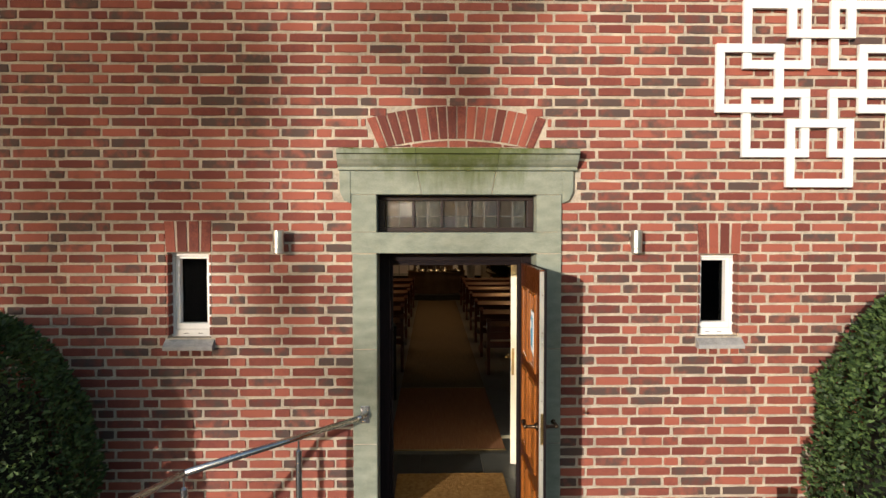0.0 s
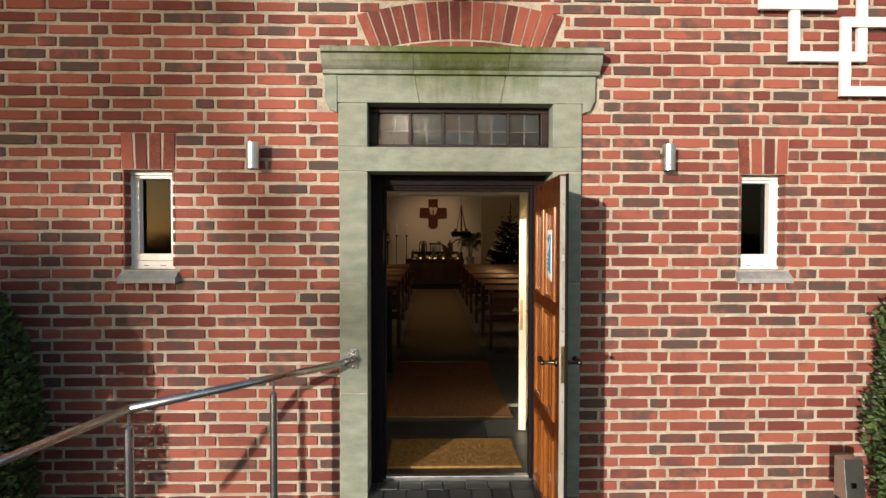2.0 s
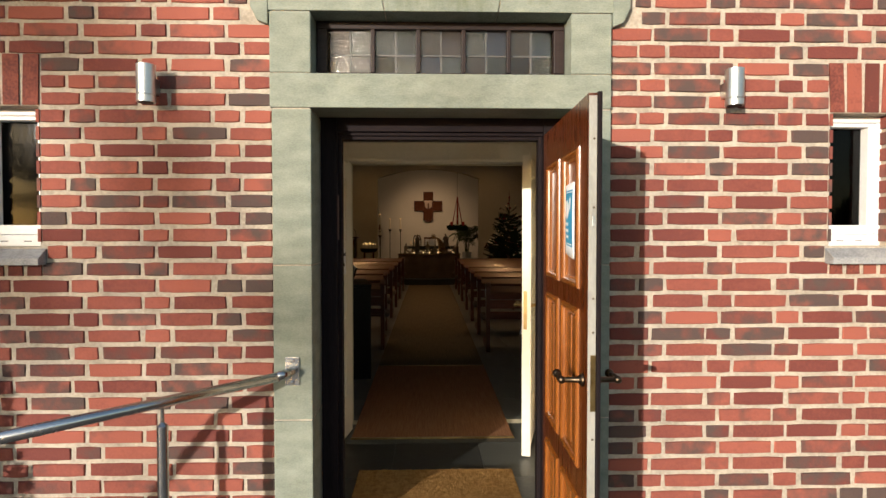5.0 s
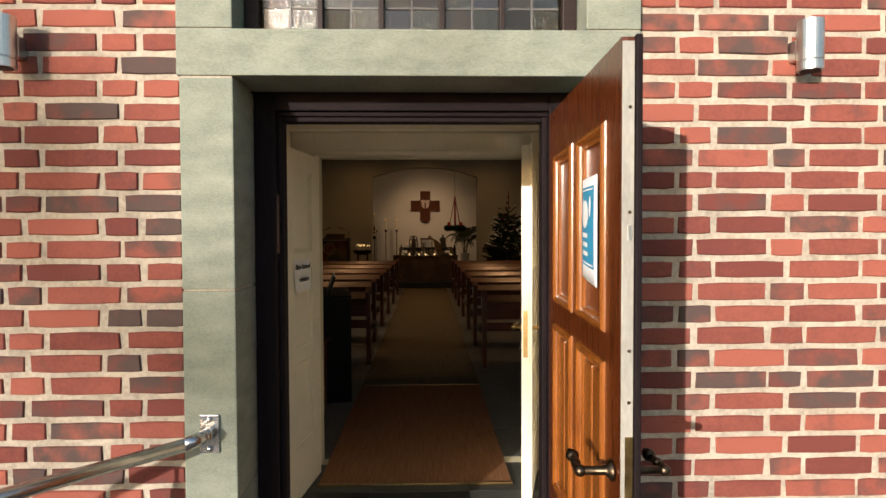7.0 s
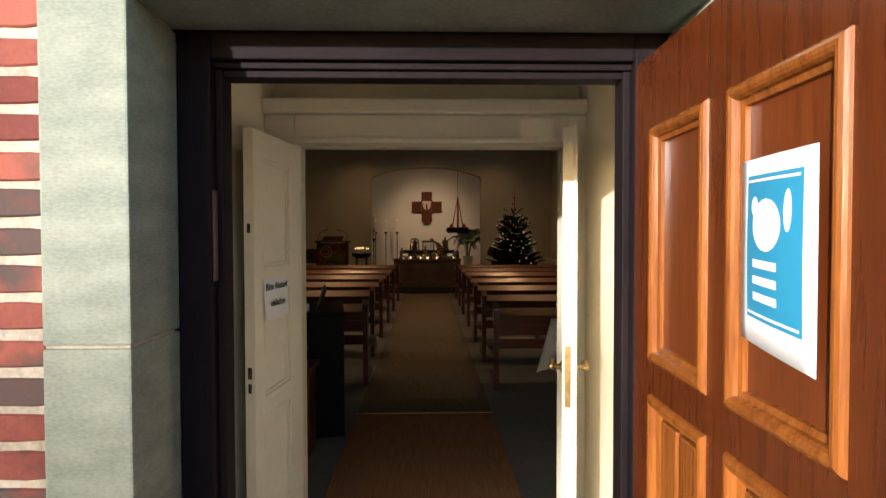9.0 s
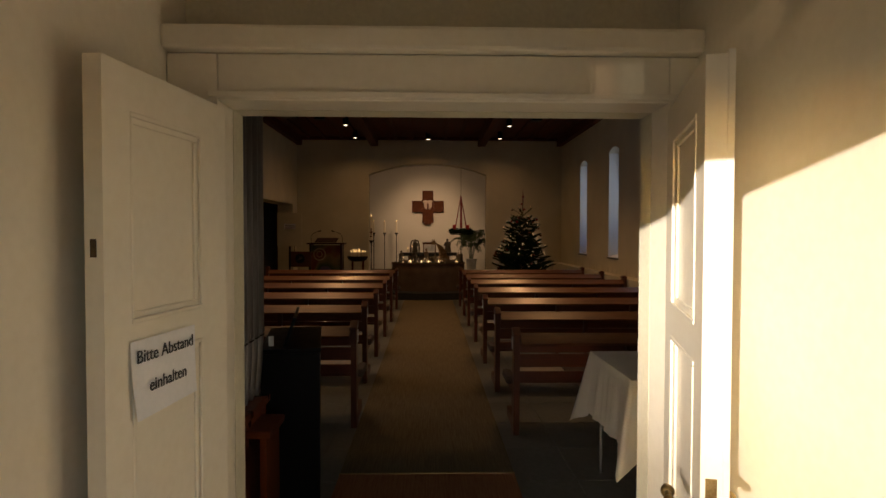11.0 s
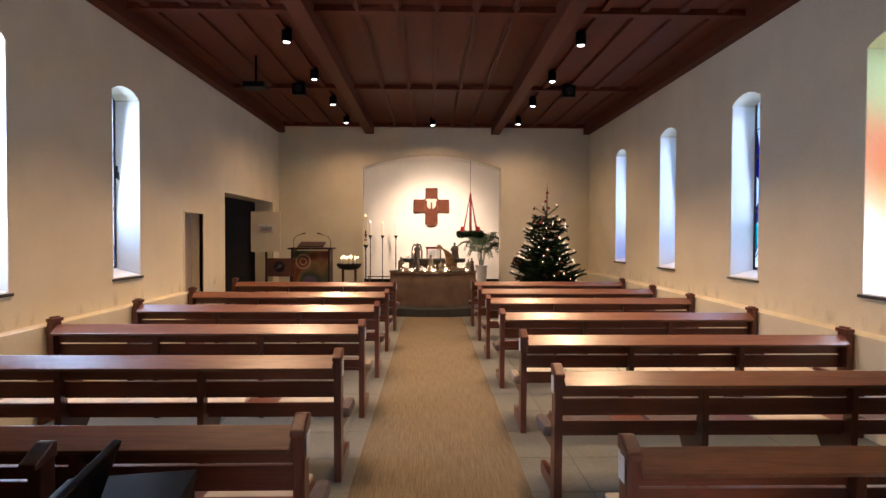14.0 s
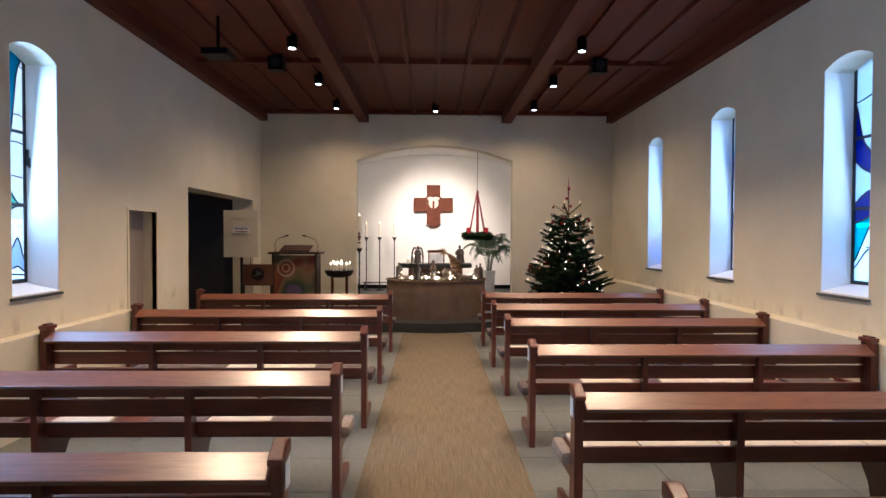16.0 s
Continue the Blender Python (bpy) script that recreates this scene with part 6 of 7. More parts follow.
def altar_table():
    t = thing("altar", "altar table with dark cloth and an open lectern stand", "altar", pose(-0.02, 18.2, 0.17))
    bm = bmesh.new()
    prism(bm, [(-0.88, 0.35), (-0.88, -0.10)] + [(0.88 * math.sin(a), -0.10 - 0.34 * math.cos(a)) for a in [radians(-80 + 10 * k) for k in range(17)]] + [(0.88, -0.10), (0.88, 0.35)], "z", 0.82, 0.92)
    part("tabletop", bm, M_SLATE, t, "dark rounded altar slab", bevel=0.006)
    bpart("body", M_ALTARWOOD, t, [(-0.65, 0.65, -0.25, 0.25, 0, 0.818)], 0.006)
    b = thing("book_stand", "small wooden book stand with an open book on the altar", "book stand", pose(0.0, 18.2, 1.09))
    bpart("stand", M_CROSS, b, [(-0.22, 0.22, -0.02, 0.02, 0.26, 0.32), (-0.20, -0.17, -0.02, 0.02, 0, 0.258), (0.17, 0.20, -0.02, 0.02, 0, 0.258)], 0.004)
    for sx in (-1, 1):
        bm = bmesh.new()
        prism(bm, [(0.0, -0.075), (sx * 0.05, -0.092), (sx * 0.165, -0.070), (sx * 0.165, -0.045), (0.0, -0.050)], "z", 0.03, 0.24)
        part("book_page_block", bm, M_PAPER, b, "open white pages")
    for x, h in ((-0.55, 0.16), (0.62, 0.14), (-0.68, 0.10)):
        c = thing("altar_candle", "lit white candle standing on the altar", "candle", pose(x, 18.1, 1.09), "altar candles")
        candle(c, 0, 0, 0, 0.035, h)
    return t


altar_table()


def crib_stage():
    t = thing("crib_stage", "curved burlap-draped stage carrying a nativity scene", "stage", pose(-0.03, 15.75, 0.17))
    bm = bmesh.new()
    rings = []
    for z, flare in ((0.70, 0.0), (0.45, 0.5), (0.2, 0.8), (0.0, 1.0)):
        ring = []
        for i in range(91):
            a = radians(-90 + 2 * i)
            k = 1 + flare * (0.012 * math.sin(i * 0.62) + 0.008 * math.sin(i * 1.37 + 1))
            ring.append(bm.verts.new((0.985 * k * math.sin(a), -0.755 * k * math.cos(a), z)))
        rings.append(ring + [bm.verts.new((0.98, 0.25, z)), bm.verts.new((-0.98, 0.25, z))])
    for p, q in zip(rings, rings[1:]):
        for i in range(len(p)):
            j = (i + 1) % len(p)
            bm.faces.new((p[i], q[i], q[j], p[j]))
    bm.faces.new(rings[0])
    part("drape", bm, M_BURLAP, t, smooth=True)
    bm = bmesh.new()
    arc = [(1.01 * math.sin(a), -0.78 * math.cos(a)) for a in [radians(-90 + 7.5 * i) for i in range(25)]]
    prism(bm, [*arc[::-1], (-1.01, 0.26), (1.01, 0.26)][::-1], "z", 0.702, 0.73)
    part("rim", bm, M_ALTARWOOD, t, bevel=0.006)
    bm = bmesh.new()
    rnd = random.Random(12)
    for i in range(420):
        a, q = rnd.uniform(-1.5, 1.5), math.sqrt(rnd.random())
        ball(bm, (0.96 * q * math.sin(a), -0.74 * q * math.cos(a), 0.735), rnd.uniform(0.012, 0.035), 1.3, 1, 0.6, 6)
    part("moss_bed", bm, surf("dry_moss", (0.04, 0.035, 0.012), (0.11, 0.085, 0.03), 20, 1.0, 0.5), t, "brown moss and bark")
    return t


crib_stage()
STAGE_Z = 0.90


def figure(x, y, h, w, turn=0.0, wings=False, z=STAGE_Z, tone=0, bow=0.0):
    """A plain carved figure shape: a robe, folded sleeves and a head, as one mesh."""
    bm = bmesh.new()
    lathe(bm, [(w, 0), (w * 1.02, h * 0.04), (w * 0.88, h * 0.25), (w * 0.80, h * 0.48), (w * 0.84, h * 0.66), (w * 0.66, h * 0.75), (w * 0.28, h * 0.80), (0.001, h * 0.81)], 16)
    ball(bm, (0, -0.1 * w, h * 0.895), h * 0.085, 0.9, 1.0, 1.2, 12)
    for sx in (-1, 1):
        tube(bm, [(sx * w * 0.72, 0, h * 0.68), (sx * w * 0.86, -w * 0.35, h * 0.52), (sx * w * 0.15, -w * 0.85, h * 0.54)], w * 0.21, 8)
        if wings:
            tube(bm, [(sx * w * (0.30 + 1.25 * math.sin(0.24 * k)), w * 0.4, h * (0.74 + 0.26 * math.sin(0.30 * k + 0.35) - 0.016 * k * k)) for k in range(9)], w * 0.24, 8)
    for v in bm.verts:
        v.co.y = v.co.y * 0.75 - bow * v.co.z * v.co.z / h
    ob = part("carved_figure", bm, FIGURE_WOODS[tone], None, smooth=True, m=pose(x, y, z + 0.005, 0, 0, turn))
    on = "altar slab" if z > STAGE_Z else "nativity stage"
    tagged(ob, "carved %s wooden %sfigure standing on the %s" % (("grey-brown", "dark", "pale")[tone], "winged " if wings else "", on), "figure", "nativity figures")


FIGURE_WOODS = (M_FIGURE, M_GOLDWOOD_DARK, M_FIGURE_PALE)
figure(-0.450, 18.02, 0.42, 0.088, wings=True, z=1.092, turn=15)
figure(0.575, 18.02, 0.44, 0.112, z=1.092, turn=-25, bow=0.10)
figure(-0.760, 15.42, 0.335, 0.074, 30)
figure(-0.415, 15.28, 0.345, 0.084, 20, tone=1, bow=0.15)
figure(-0.085, 15.22, 0.39, 0.062, -10, tone=2)
figure(0.175, 15.26, 0.25, 0.080, -35, tone=2, bow=0.25)
figure(0.770, 15.46, 0.28, 0.064, -30, tone=2)
figure(0.850, 15.56, 0.31, 0.066, -40)


def lamb(x, y, k, turn):
    """A small carved sheep lying among the moss, as one plain mesh."""
    bm = bmesh.new()
    ball(bm, (0, 0, 0.055), 0.06, 1.45, 0.85, 0.9, 12)
    ball(bm, (0.085, 0, 0.105), 0.032, 1.25, 0.85, 0.95, 10)
    for sy in (-1, 1):
        ball(bm, (0.072, 0.03 * sy, 0.118), 0.014, 0.8, 1.6, 0.6, 8)
        tube(bm, [(0.05, 0.035 * sy, 0.03), (0.10, 0.040 * sy, 0.012)], 0.013, 8)
    ob = part("carved_sheep", bm, M_FIGURE_PALE, None, smooth=True, m=pose(x, y, STAGE_Z + 0.004, 0, 0, turn) @ Matrix.Scale(k, 4))
    tagged(ob, "small pale carved sheep lying on the nativity stage", "figure", "nativity sheep")


lamb(0.50, 15.20, 1.0, 165)
lamb(0.63, 15.34, 0.9, 20)
lamb(-0.62, 15.26, 0.85, -160)


def comet():
    t = thing("wooden_comet", "golden wooden comet star with sweeping curved tail strips", "decoration", pose(0.40, 15.3, STAGE_Z))
    for k in range(5):
        bm = bmesh.new()
        pts = []
        for i in range(9):
            u = i / 8
            pts.append((-0.12 - 0.18 * u ** 2.2 + 0.047 * k * (1 - u ** 2), 0.03 * k, 0.01 + 0.545 * math.sin(u * math.pi / 2) - 0.012 * k * u))
        for a, b, in zip(pts, pts[1:]):
            u = (a[2]) / 0.6
            cyl(bm, a, b, 0.024 - 0.011 * u, n=8)
        part("tail_strip", bm, M_GOLDWOOD, t, smooth=True)
    bm = bmesh.new()
    for i in range(8):
        a = math.pi * i / 4
        cyl(bm, (-0.30, 0.04, 0.555), (-0.30 + 0.088 * math.cos(a + 0.3), 0.04, 0.555 + 0.088 * math.sin(a + 0.3)), 0.022, 0.002, 6)
    part("star", bm, M_GOLDWOOD, t)
    return t


comet()
rnd = random.Random(3)
t = thing("crib_lights", "small warm tea lights and fairy lights among the figures", "lights", pose(0, 0, STAGE_Z))
bulbs = {}
for r in (0.004, 0.006, 0.008):
    bm = bmesh.new()
    ball(bm, (0, 0, 0), r, n=8)
    bulbs[r] = mesh_of("bulb", bm, M_FAIRY, smooth=True)
NESTS = [(-0.68, 15.30), (-0.50, 15.22), (-0.22, 15.24), (-0.03, 15.12), (0.24, 15.20), (0.70, 15.36)]  # jars and knots of the light string
for x, y in NESTS:
    for i in range(13):
        ob = new("bulb", bulbs[rnd.choice((0.004, 0.006, 0.008))])
        ob.parent, ob.matrix_basis = t, pose(x + rnd.gauss(0, 0.042), y + rnd.gauss(0, 0.035), 0.025 + abs(rnd.gauss(0, 0.062)))
    bm = bmesh.new()
    ball(bm, (x, y, 0.05), 0.019, 1, 1, 1.5, 10)
    part("tea_light", bm, M_FAIRY, t, smooth=True)
lamp("crib_glow", "POINT", pose(0.1, 15.35, 1.12), 0.7, (1.0, 0.62, 0.28), radius=0.1)


def wreath():
    t = thing("advent_wreath", "hanging green advent wreath with red candles and ribbons", "wreath", pose(0.98, 18.0, 1.76))
    verts, faces = [], []
    rnd = random.Random(6)
    for i in range(3200):
        a, b, r = rnd.uniform(0, 6.283), rnd.uniform(0, 6.283), 0.075 * rnd.uniform(0.6, 1.15)
        c = Vector((0.29 * math.cos(a), 0.29 * math.sin(a), 0))
        d = Vector((math.cos(a) * math.cos(b), math.sin(a) * math.cos(b), math.sin(b)))
        p = c + d * r
        v = (d + Vector((rnd.gauss(0, 0.6), rnd.gauss(0, 0.6), rnd.gauss(0, 0.6)))).normalized()
        s = v.cross(Vector((rnd.gauss(0, 1), rnd.gauss(0, 1), 1))).normalized() * 0.005
        k = len(verts)
        verts += [tuple(p - s), tuple(p + s), tuple(p + v * 0.05)]
        faces.append((k, k + 1, k + 2))
    me = bpy.data.meshes.new("greenery")
    me.from_pydata(verts, [], faces)
    me.materials.append(M_FIR)
    g = new("greenery", me)
    g.parent = t
    bm = bmesh.new()
    n = 28
    pts = [(0.29 * math.cos(2 * math.pi * i / n), 0.29 * math.sin(2 * math.pi * i / n), 0) for i in range(n + 1)]
    tube(bm, pts, 0.055, 8)
    part("core", bm, M_FIR, t)
    for k in range(4):
        a = math.pi / 4 + k * math.pi / 2
        x, y = 0.29 * math.cos(a), 0.29 * math.sin(a)
        bm = bmesh.new()
        cyl(bm, (x, y, 0.06), (x, y, 0.20), 0.045, n=14)
        part("red_candle", bm, M_REDWAX, t)
        bm = bmesh.new()
        cyl(bm, (x * 0.9, y * 0.9, 0.05), (0, 0, 1.10), 0.011, n=6)
        part("ribbon", bm, M_RED, t)
    bm = bmesh.new()
    prism(bm, [(-0.03, 0.12), (0.045, 0.06), (0.03, 1.08), (-0.02, 1.11)], "y", -0.012, 0.012)
    part("ribbon_tail", bm, M_RED, t)
    bm = bmesh.new()
    cyl(bm, (0, 0, 1.09), (0, 0, 2.30), 0.006, n=6)
    part("cord", bm, M_BARK, t)
    return t


wreath()


def palm():
    t = thing("potted_palm", "potted palm with arching leaves in a white pot", "potted plant", pose(1.43, 19.6, 0.17))
    bm = bmesh.new()
    lathe(bm, [(0.135, 0), (0.170, 0.60), (0.182, 0.61), (0.184, 0.665), (0.170, 0.67), (0.160, 0.62), (0.001, 0.60)], 24)
    part("pot", bm, M_WHITE, t)
    rnd = random.Random(21)
    for f in range(17):
        a, reach, up = 2.4 * f + rnd.uniform(-0.3, 0.3), rnd.uniform(0.48, 0.86), rnd.uniform(0.60, 1.12)
        pts = []
        for i in range(11):
            u = i / 10
            r = 0.05 + reach * u ** 1.5
            pts.append(Vector((r * math.cos(a), r * math.sin(a), 0.60 + up * math.sin(2.55 * u))))
        verts, faces = [], []
        for i in range(4, 11):
            p, q = pts[i - 1], pts[i]
            d = (q - p).normalized()
            side = d.cross(Vector((0, 0, 1))).normalized()
            for w in range(4):
                base = p.lerp(q, w / 4)
                for s in (-1, 1):
                    tip = base + (side * s * 0.8 + d * 0.8 - Vector((0, 0, 0.45))).normalized() * (0.36 - 0.018 * i) * rnd.uniform(0.85, 1.1)
                    k = len(verts)
                    verts += [tuple(base), tuple(base.lerp(tip, 0.4) + d * 0.014), tuple(tip), tuple(base.lerp(tip, 0.4) - d * 0.014)]
                    faces.append((k, k + 1, k + 2, k + 3))
        me = bpy.data.meshes.new("frond")
        me.from_pydata(verts, [], faces)
        me.materials.append(M_PALM)
        ob = new("frond", me)
        ob.parent = t
        bm = bmesh.new()
        for p, q in zip(pts, pts[1:]):
            cyl(bm, p, q, 0.007, n=5, caps=False)
        part("stalk", bm, M_PALM, t)
    return t


palm()


def fir_tree():
    H = 2.60
    t = thing("christmas_tree", "decorated Christmas fir with lights, baubles and a pointed top", "Christmas tree", pose(2.36, 14.55, 0.0))
    bm = bmesh.new()
    cyl(bm, (0, 0, 0), (0, 0, H), 0.045, 0.008, 8)
    part("trunk", bm, M_BARK, t)
    rnd = random.Random(31)
    verts, faces, tips = [], [], []
    bmb = bmesh.new()

    def needles(p, q, step, size):
        L = (q - p).length
        dd = (q - p).normalized()
        s1 = dd.cross(Vector((0.3, 0.2, 1))).normalized()
        s2 = dd.cross(s1)
        for i in range(int(L / step)):
            c = p + dd * (i * step)
            ang = rnd.uniform(0, 6.283)
            v = (s1 * math.cos(ang) + s2 * math.sin(ang) + dd * 0.8).normalized() * rnd.uniform(0.7, 1.15) * size
            w = dd.cross(v).normalized() * 0.0058
            kk = len(verts)
            verts.extend((tuple(c - w), tuple(c + w), tuple(c + v)))
            faces.append((kk, kk + 1, kk + 2))

    z = 0.35
    while z < 2.10:
        reach = 0.90 - 0.345 * (z - 0.35)
        n = 10 if z < 1.5 else 7
        a0 = rnd.uniform(0, 6.283)
        for k in range(n):
            a = a0 + 2 * math.pi * k / n + rnd.gauss(0, 0.15)
            l = reach * rnd.uniform(0.62, 1.18)
            zz = z + rnd.uniform(-0.04, 0.04)
            out = Vector((math.cos(a), math.sin(a), 0))
            start = -0.22 + 0.40 * z / H
            p0 = Vector((0, 0, zz))
            pm = out * (l * 0.6) + Vector((0, 0, zz + start * l * 0.6))
            p1 = out * l + Vector((0, 0, pm.z + (start + 0.42) * l * 0.4))
            for p, q, r0, r1 in ((p0, pm, 0.009, 0.005), (pm, p1, 0.005, 0.002)):
                cyl(bmb, p, q, r0, r1, 5, caps=False)
            tips.append(p1)
            twigs = [(p0.lerp(pm, 0.3), pm), (pm, p1)]
            m = max(3, int(l / 0.062))
            for i in range(1, m):
                u = 0.2 + 0.78 * i / m
                b = p0.lerp(pm, u / 0.6) if u < 0.6 else pm.lerp(p1, (u - 0.6) / 0.4)
                d = (pm - p0).normalized() if u < 0.6 else (p1 - pm).normalized()
                side = d.cross(Vector((0, 0, 1))).normalized()
                for s in (-1, 1):
                    ll = (1 - u) * 0.42 * l + 0.055
                    twigs.append((b, b + (side * s * rnd.uniform(0.6, 0.9) + d * 0.8 + Vector((0, 0, rnd.uniform(-0.12, 0.16)))).normalized() * ll))
            for p, q in twigs:
                needles(p, q, 0.0042, 0.042)
        z += 0.068
    needles(Vector((0, 0, 2.0)), Vector((0, 0, H)), 0.008, 0.03)
    for k in range(5):
        a = k * 1.257 + 0.4
        needles(Vector((0, 0, 2.14)), Vector((0.27 * math.cos(a), 0.27 * math.sin(a), 2.33)), 0.004, 0.034)
        tips.append(Vector((0.27 * math.cos(a), 0.27 * math.sin(a), 2.33)))
    part("branches", bmb, M_BARK, t)
    me = bpy.data.meshes.new("needles")
    me.from_pydata(verts, [], faces)
    me.materials.append(M_FIR)
    ob = new("needles", me)
    ob.parent = t
    tagged(ob, kind="stuff")
    bm = bmesh.new()
    cyl(bm, (0, 0, H - 0.10), (0, 0, H + 0.24), 0.016, 0.002, 8)
    for dx, zz in ((0.0, 0.02), (-0.035, -0.16), (0.03, -0.30)):
        ball(bm, (dx, -0.02, H + zz), 0.030, n=10)
    part("tree_top", bm, M_RED, t, "slender red tree top")
    gold = surf("copper_bauble", (0.22, 0.07, 0.03), (0.30, 0.11, 0.05), 20, 0.25, 0, metal=0.7)
    redb = surf("red_bauble", (0.30, 0.02, 0.015), (0.36, 0.03, 0.02), 20, 0.2, 0, metal=0.4)
    rnd.shuffle(tips)
    for i, p in enumerate(tips[:60]):
        bm = bmesh.new()
        ball(bm, p + Vector((0, 0, -0.045)), rnd.uniform(0.024, 0.034), n=12)
        part("bauble", bm, gold if i % 3 else redb, t, smooth=True)
    for p in tips[36:130]:
        bm = bmesh.new()
        q = p * rnd.uniform(0.84, 1.0)
        q.z = p.z + 0.02
        lathe(bm, [(0.0032, 0), (0.0036, 0.022), (0.001, 0.034)], 8, q)
        part("tree_light", bm, M_FAIRY, t, smooth=True)
    return t


fir_tree()


def lectern():
    t = thing("lectern", "wooden lectern with a colourful painted front and two microphones", "lectern", pose(-2.70, 15.2, 0))
    bpart("side_panel", M_LECTERN, t, [(-0.42, -0.38, -0.2, 0.2, 0, 1.40)], 0.006)
    bpart("side_panel", M_LECTERN, t, [(0.38, 0.42, -0.2, 0.2, 0, 1.40)], 0.006)
    m, n, l, b = nodes_of("painted_panel")
    tc, no, ra = n.new("ShaderNodeTexCoord"), n.new("ShaderNodeTexNoise"), n.new("ShaderNodeValToRGB")
    no.inputs["Scale"].default_value, no.inputs["Detail"].default_value = 1.9, 1.2
    ra.color_ramp.elements[0].position, ra.color_ramp.elements[0].color = 0.30, (0.10, 0.07, 0.13, 1)
    ra.color_ramp.elements[1].position, ra.color_ramp.elements[1].color = 0.70, (0.24, 0.09, 0.024, 1)
    for pos, col in ((0.38, (0.022, 0.040, 0.022, 1)), (0.46, (0.07, 0.075, 0.028, 1)), (0.53, (0.19, 0.12, 0.045, 1)), (0.60, (0.14, 0.022, 0.011, 1))):
        e = ra.color_ramp.elements.new(pos)
        e.color = col
    l.new(tc.outputs["Object"], no.inputs["Vector"])
    l.new(no.outputs["Fac"], ra.inputs[0])
    l.new(ra.outputs[0], b.inputs["Base Color"])
    b.inputs["Roughness"].default_value = 0.6
    bpart("front_panel", m, t, [(-0.378, 0.378, -0.17, -0.14, 0.25, 1.38)], 0.003, "colourful painted front panel")
    bm = bmesh.new()
    for r0, r1 in ((0.135, 0.165), (0.060, 0.078)):
        ring = [[bm.verts.new((-0.16 + r * math.cos(math.pi * k / 16), yy, 1.14 + r * math.sin(math.pi * k / 16))) for k in range(32)] for r, yy in ((r0, -0.171), (r0, -0.176), (r1, -0.176), (r1, -0.171))]
        for a, c in zip(ring, ring[1:] + ring[:1]):
            for k in range(32):
                bm.faces.new((a[k], a[(k + 1) % 32], c[(k + 1) % 32], c[k]))
    part("painted_ring", bm, surf("ochre_ring", (0.30, 0.20, 0.11), (0.46, 0.34, 0.21), 9, 0.6, 0), t, "pale painted rings")
    bpart("top", M_LECTERN, t, [(-0.48, 0.48, -0.26, 0.26, 1.402, 1.44)], 0.006)
    bm = bmesh.new()
    prism(bm, [(-0.20, 1.45), (-0.20, 1.47), (0.18, 1.57), (0.18, 1.55)], "x", -0.28, 0.28)
    part("reading_desk", bm, M_LECTERN, t, bevel=0.005)
    for s in (-1, 1):
        bm = bmesh.new()
        tube(bm, [(s * 0.40, 0, 1.44), (s * 0.41, -0.02, 1.58), (s * 0.36, -0.05, 1.68), (s * 0.20, -0.09, 1.74)], 0.006, 6)
        cyl(bm, (s * 0.20, -0.09, 1.74), (s * 0.13, -0.10, 1.755), 0.014, n=8)
        part("microphone", bm, M_BLACK, t)
    return t


lectern()
M_SMALLDESK = surf("mid_brown_desk_wood", (0.085, 0.034, 0.019), (0.14, 0.06, 0.034), 5, 0.5, 0.1, stretch=(0.5, 4, 4), spec=0.3)
t = thing("small_lectern", "small wooden reading desk with a carved bird roundel", "lectern", pose(-3.33, 14.8, 0))
bpart("front_panel", M_SMALLDESK, t, [(-0.27, 0.29, -0.02, 0.02, 0.83, 1.22)], 0.006)
for x in (-0.27, 0.23):
    bpart("leg", M_IRON, t, [(x, x + 0.03, 0.02, 0.05, 0, 1.2)], 0.003)
bm = bmesh.new()
cyl(bm, (0.02, -0.021, 1.04), (0.02, -0.028, 1.04), 0.12, n=24)
part("roundel", bm, M_IRON, t, "dark roundel")
bm = bmesh.new()
for a in (20, 60, 100, 200):
    cyl(bm, (0.02, -0.034, 1.03), (0.02 + 0.09 * math.cos(radians(a)), -0.034, 1.03 + 0.09 * math.sin(radians(a))), 0.012, 0.004, 6)
part("bird_relief", bm, M_FIGURE, t)
bm = bmesh.new()
tube(bm, [(-0.12, 0, 1.22), (-0.13, 0, 1.40), (-0.08, -0.02, 1.52)], 0.006, 6)
part("microphone", bm, M_BLACK, t)

t = thing("hymn_board", "white slatted hymn board on a stand with a paper exit sign", "hymn board", pose(-3.46, 14.3, 0))
for i in range(6):
    bm = bmesh.new()
    z = 1.37 + 0.137 * i
    prism(bm, [(-0.012, z), (0.012, z), (0.012, z + 0.137), (-0.005, z + 0.137)], "x", -0.30, 0.30)
    part("slat", bm, M_PLASTER, t)
bpart("pole", M_IRON, t, [(-0.02, 0.02, 0.015, 0.045, 0, 1.4)], 0.003)
bpart("exit_sheet", M_PAPER, t, [(-0.13, 0.15, -0.022, -0.018, 1.79, 1.92)], 0, "white paper sheet")
bpart("text_bar", M_RED, t, [(-0.10, 0.12, -0.0245, -0.0225, 1.81, 1.825)], 0)
words("lettering", "Ausgang", 0.068, M_INK, t, pose(0.01, -0.024, 1.875, 90, 0, 0))

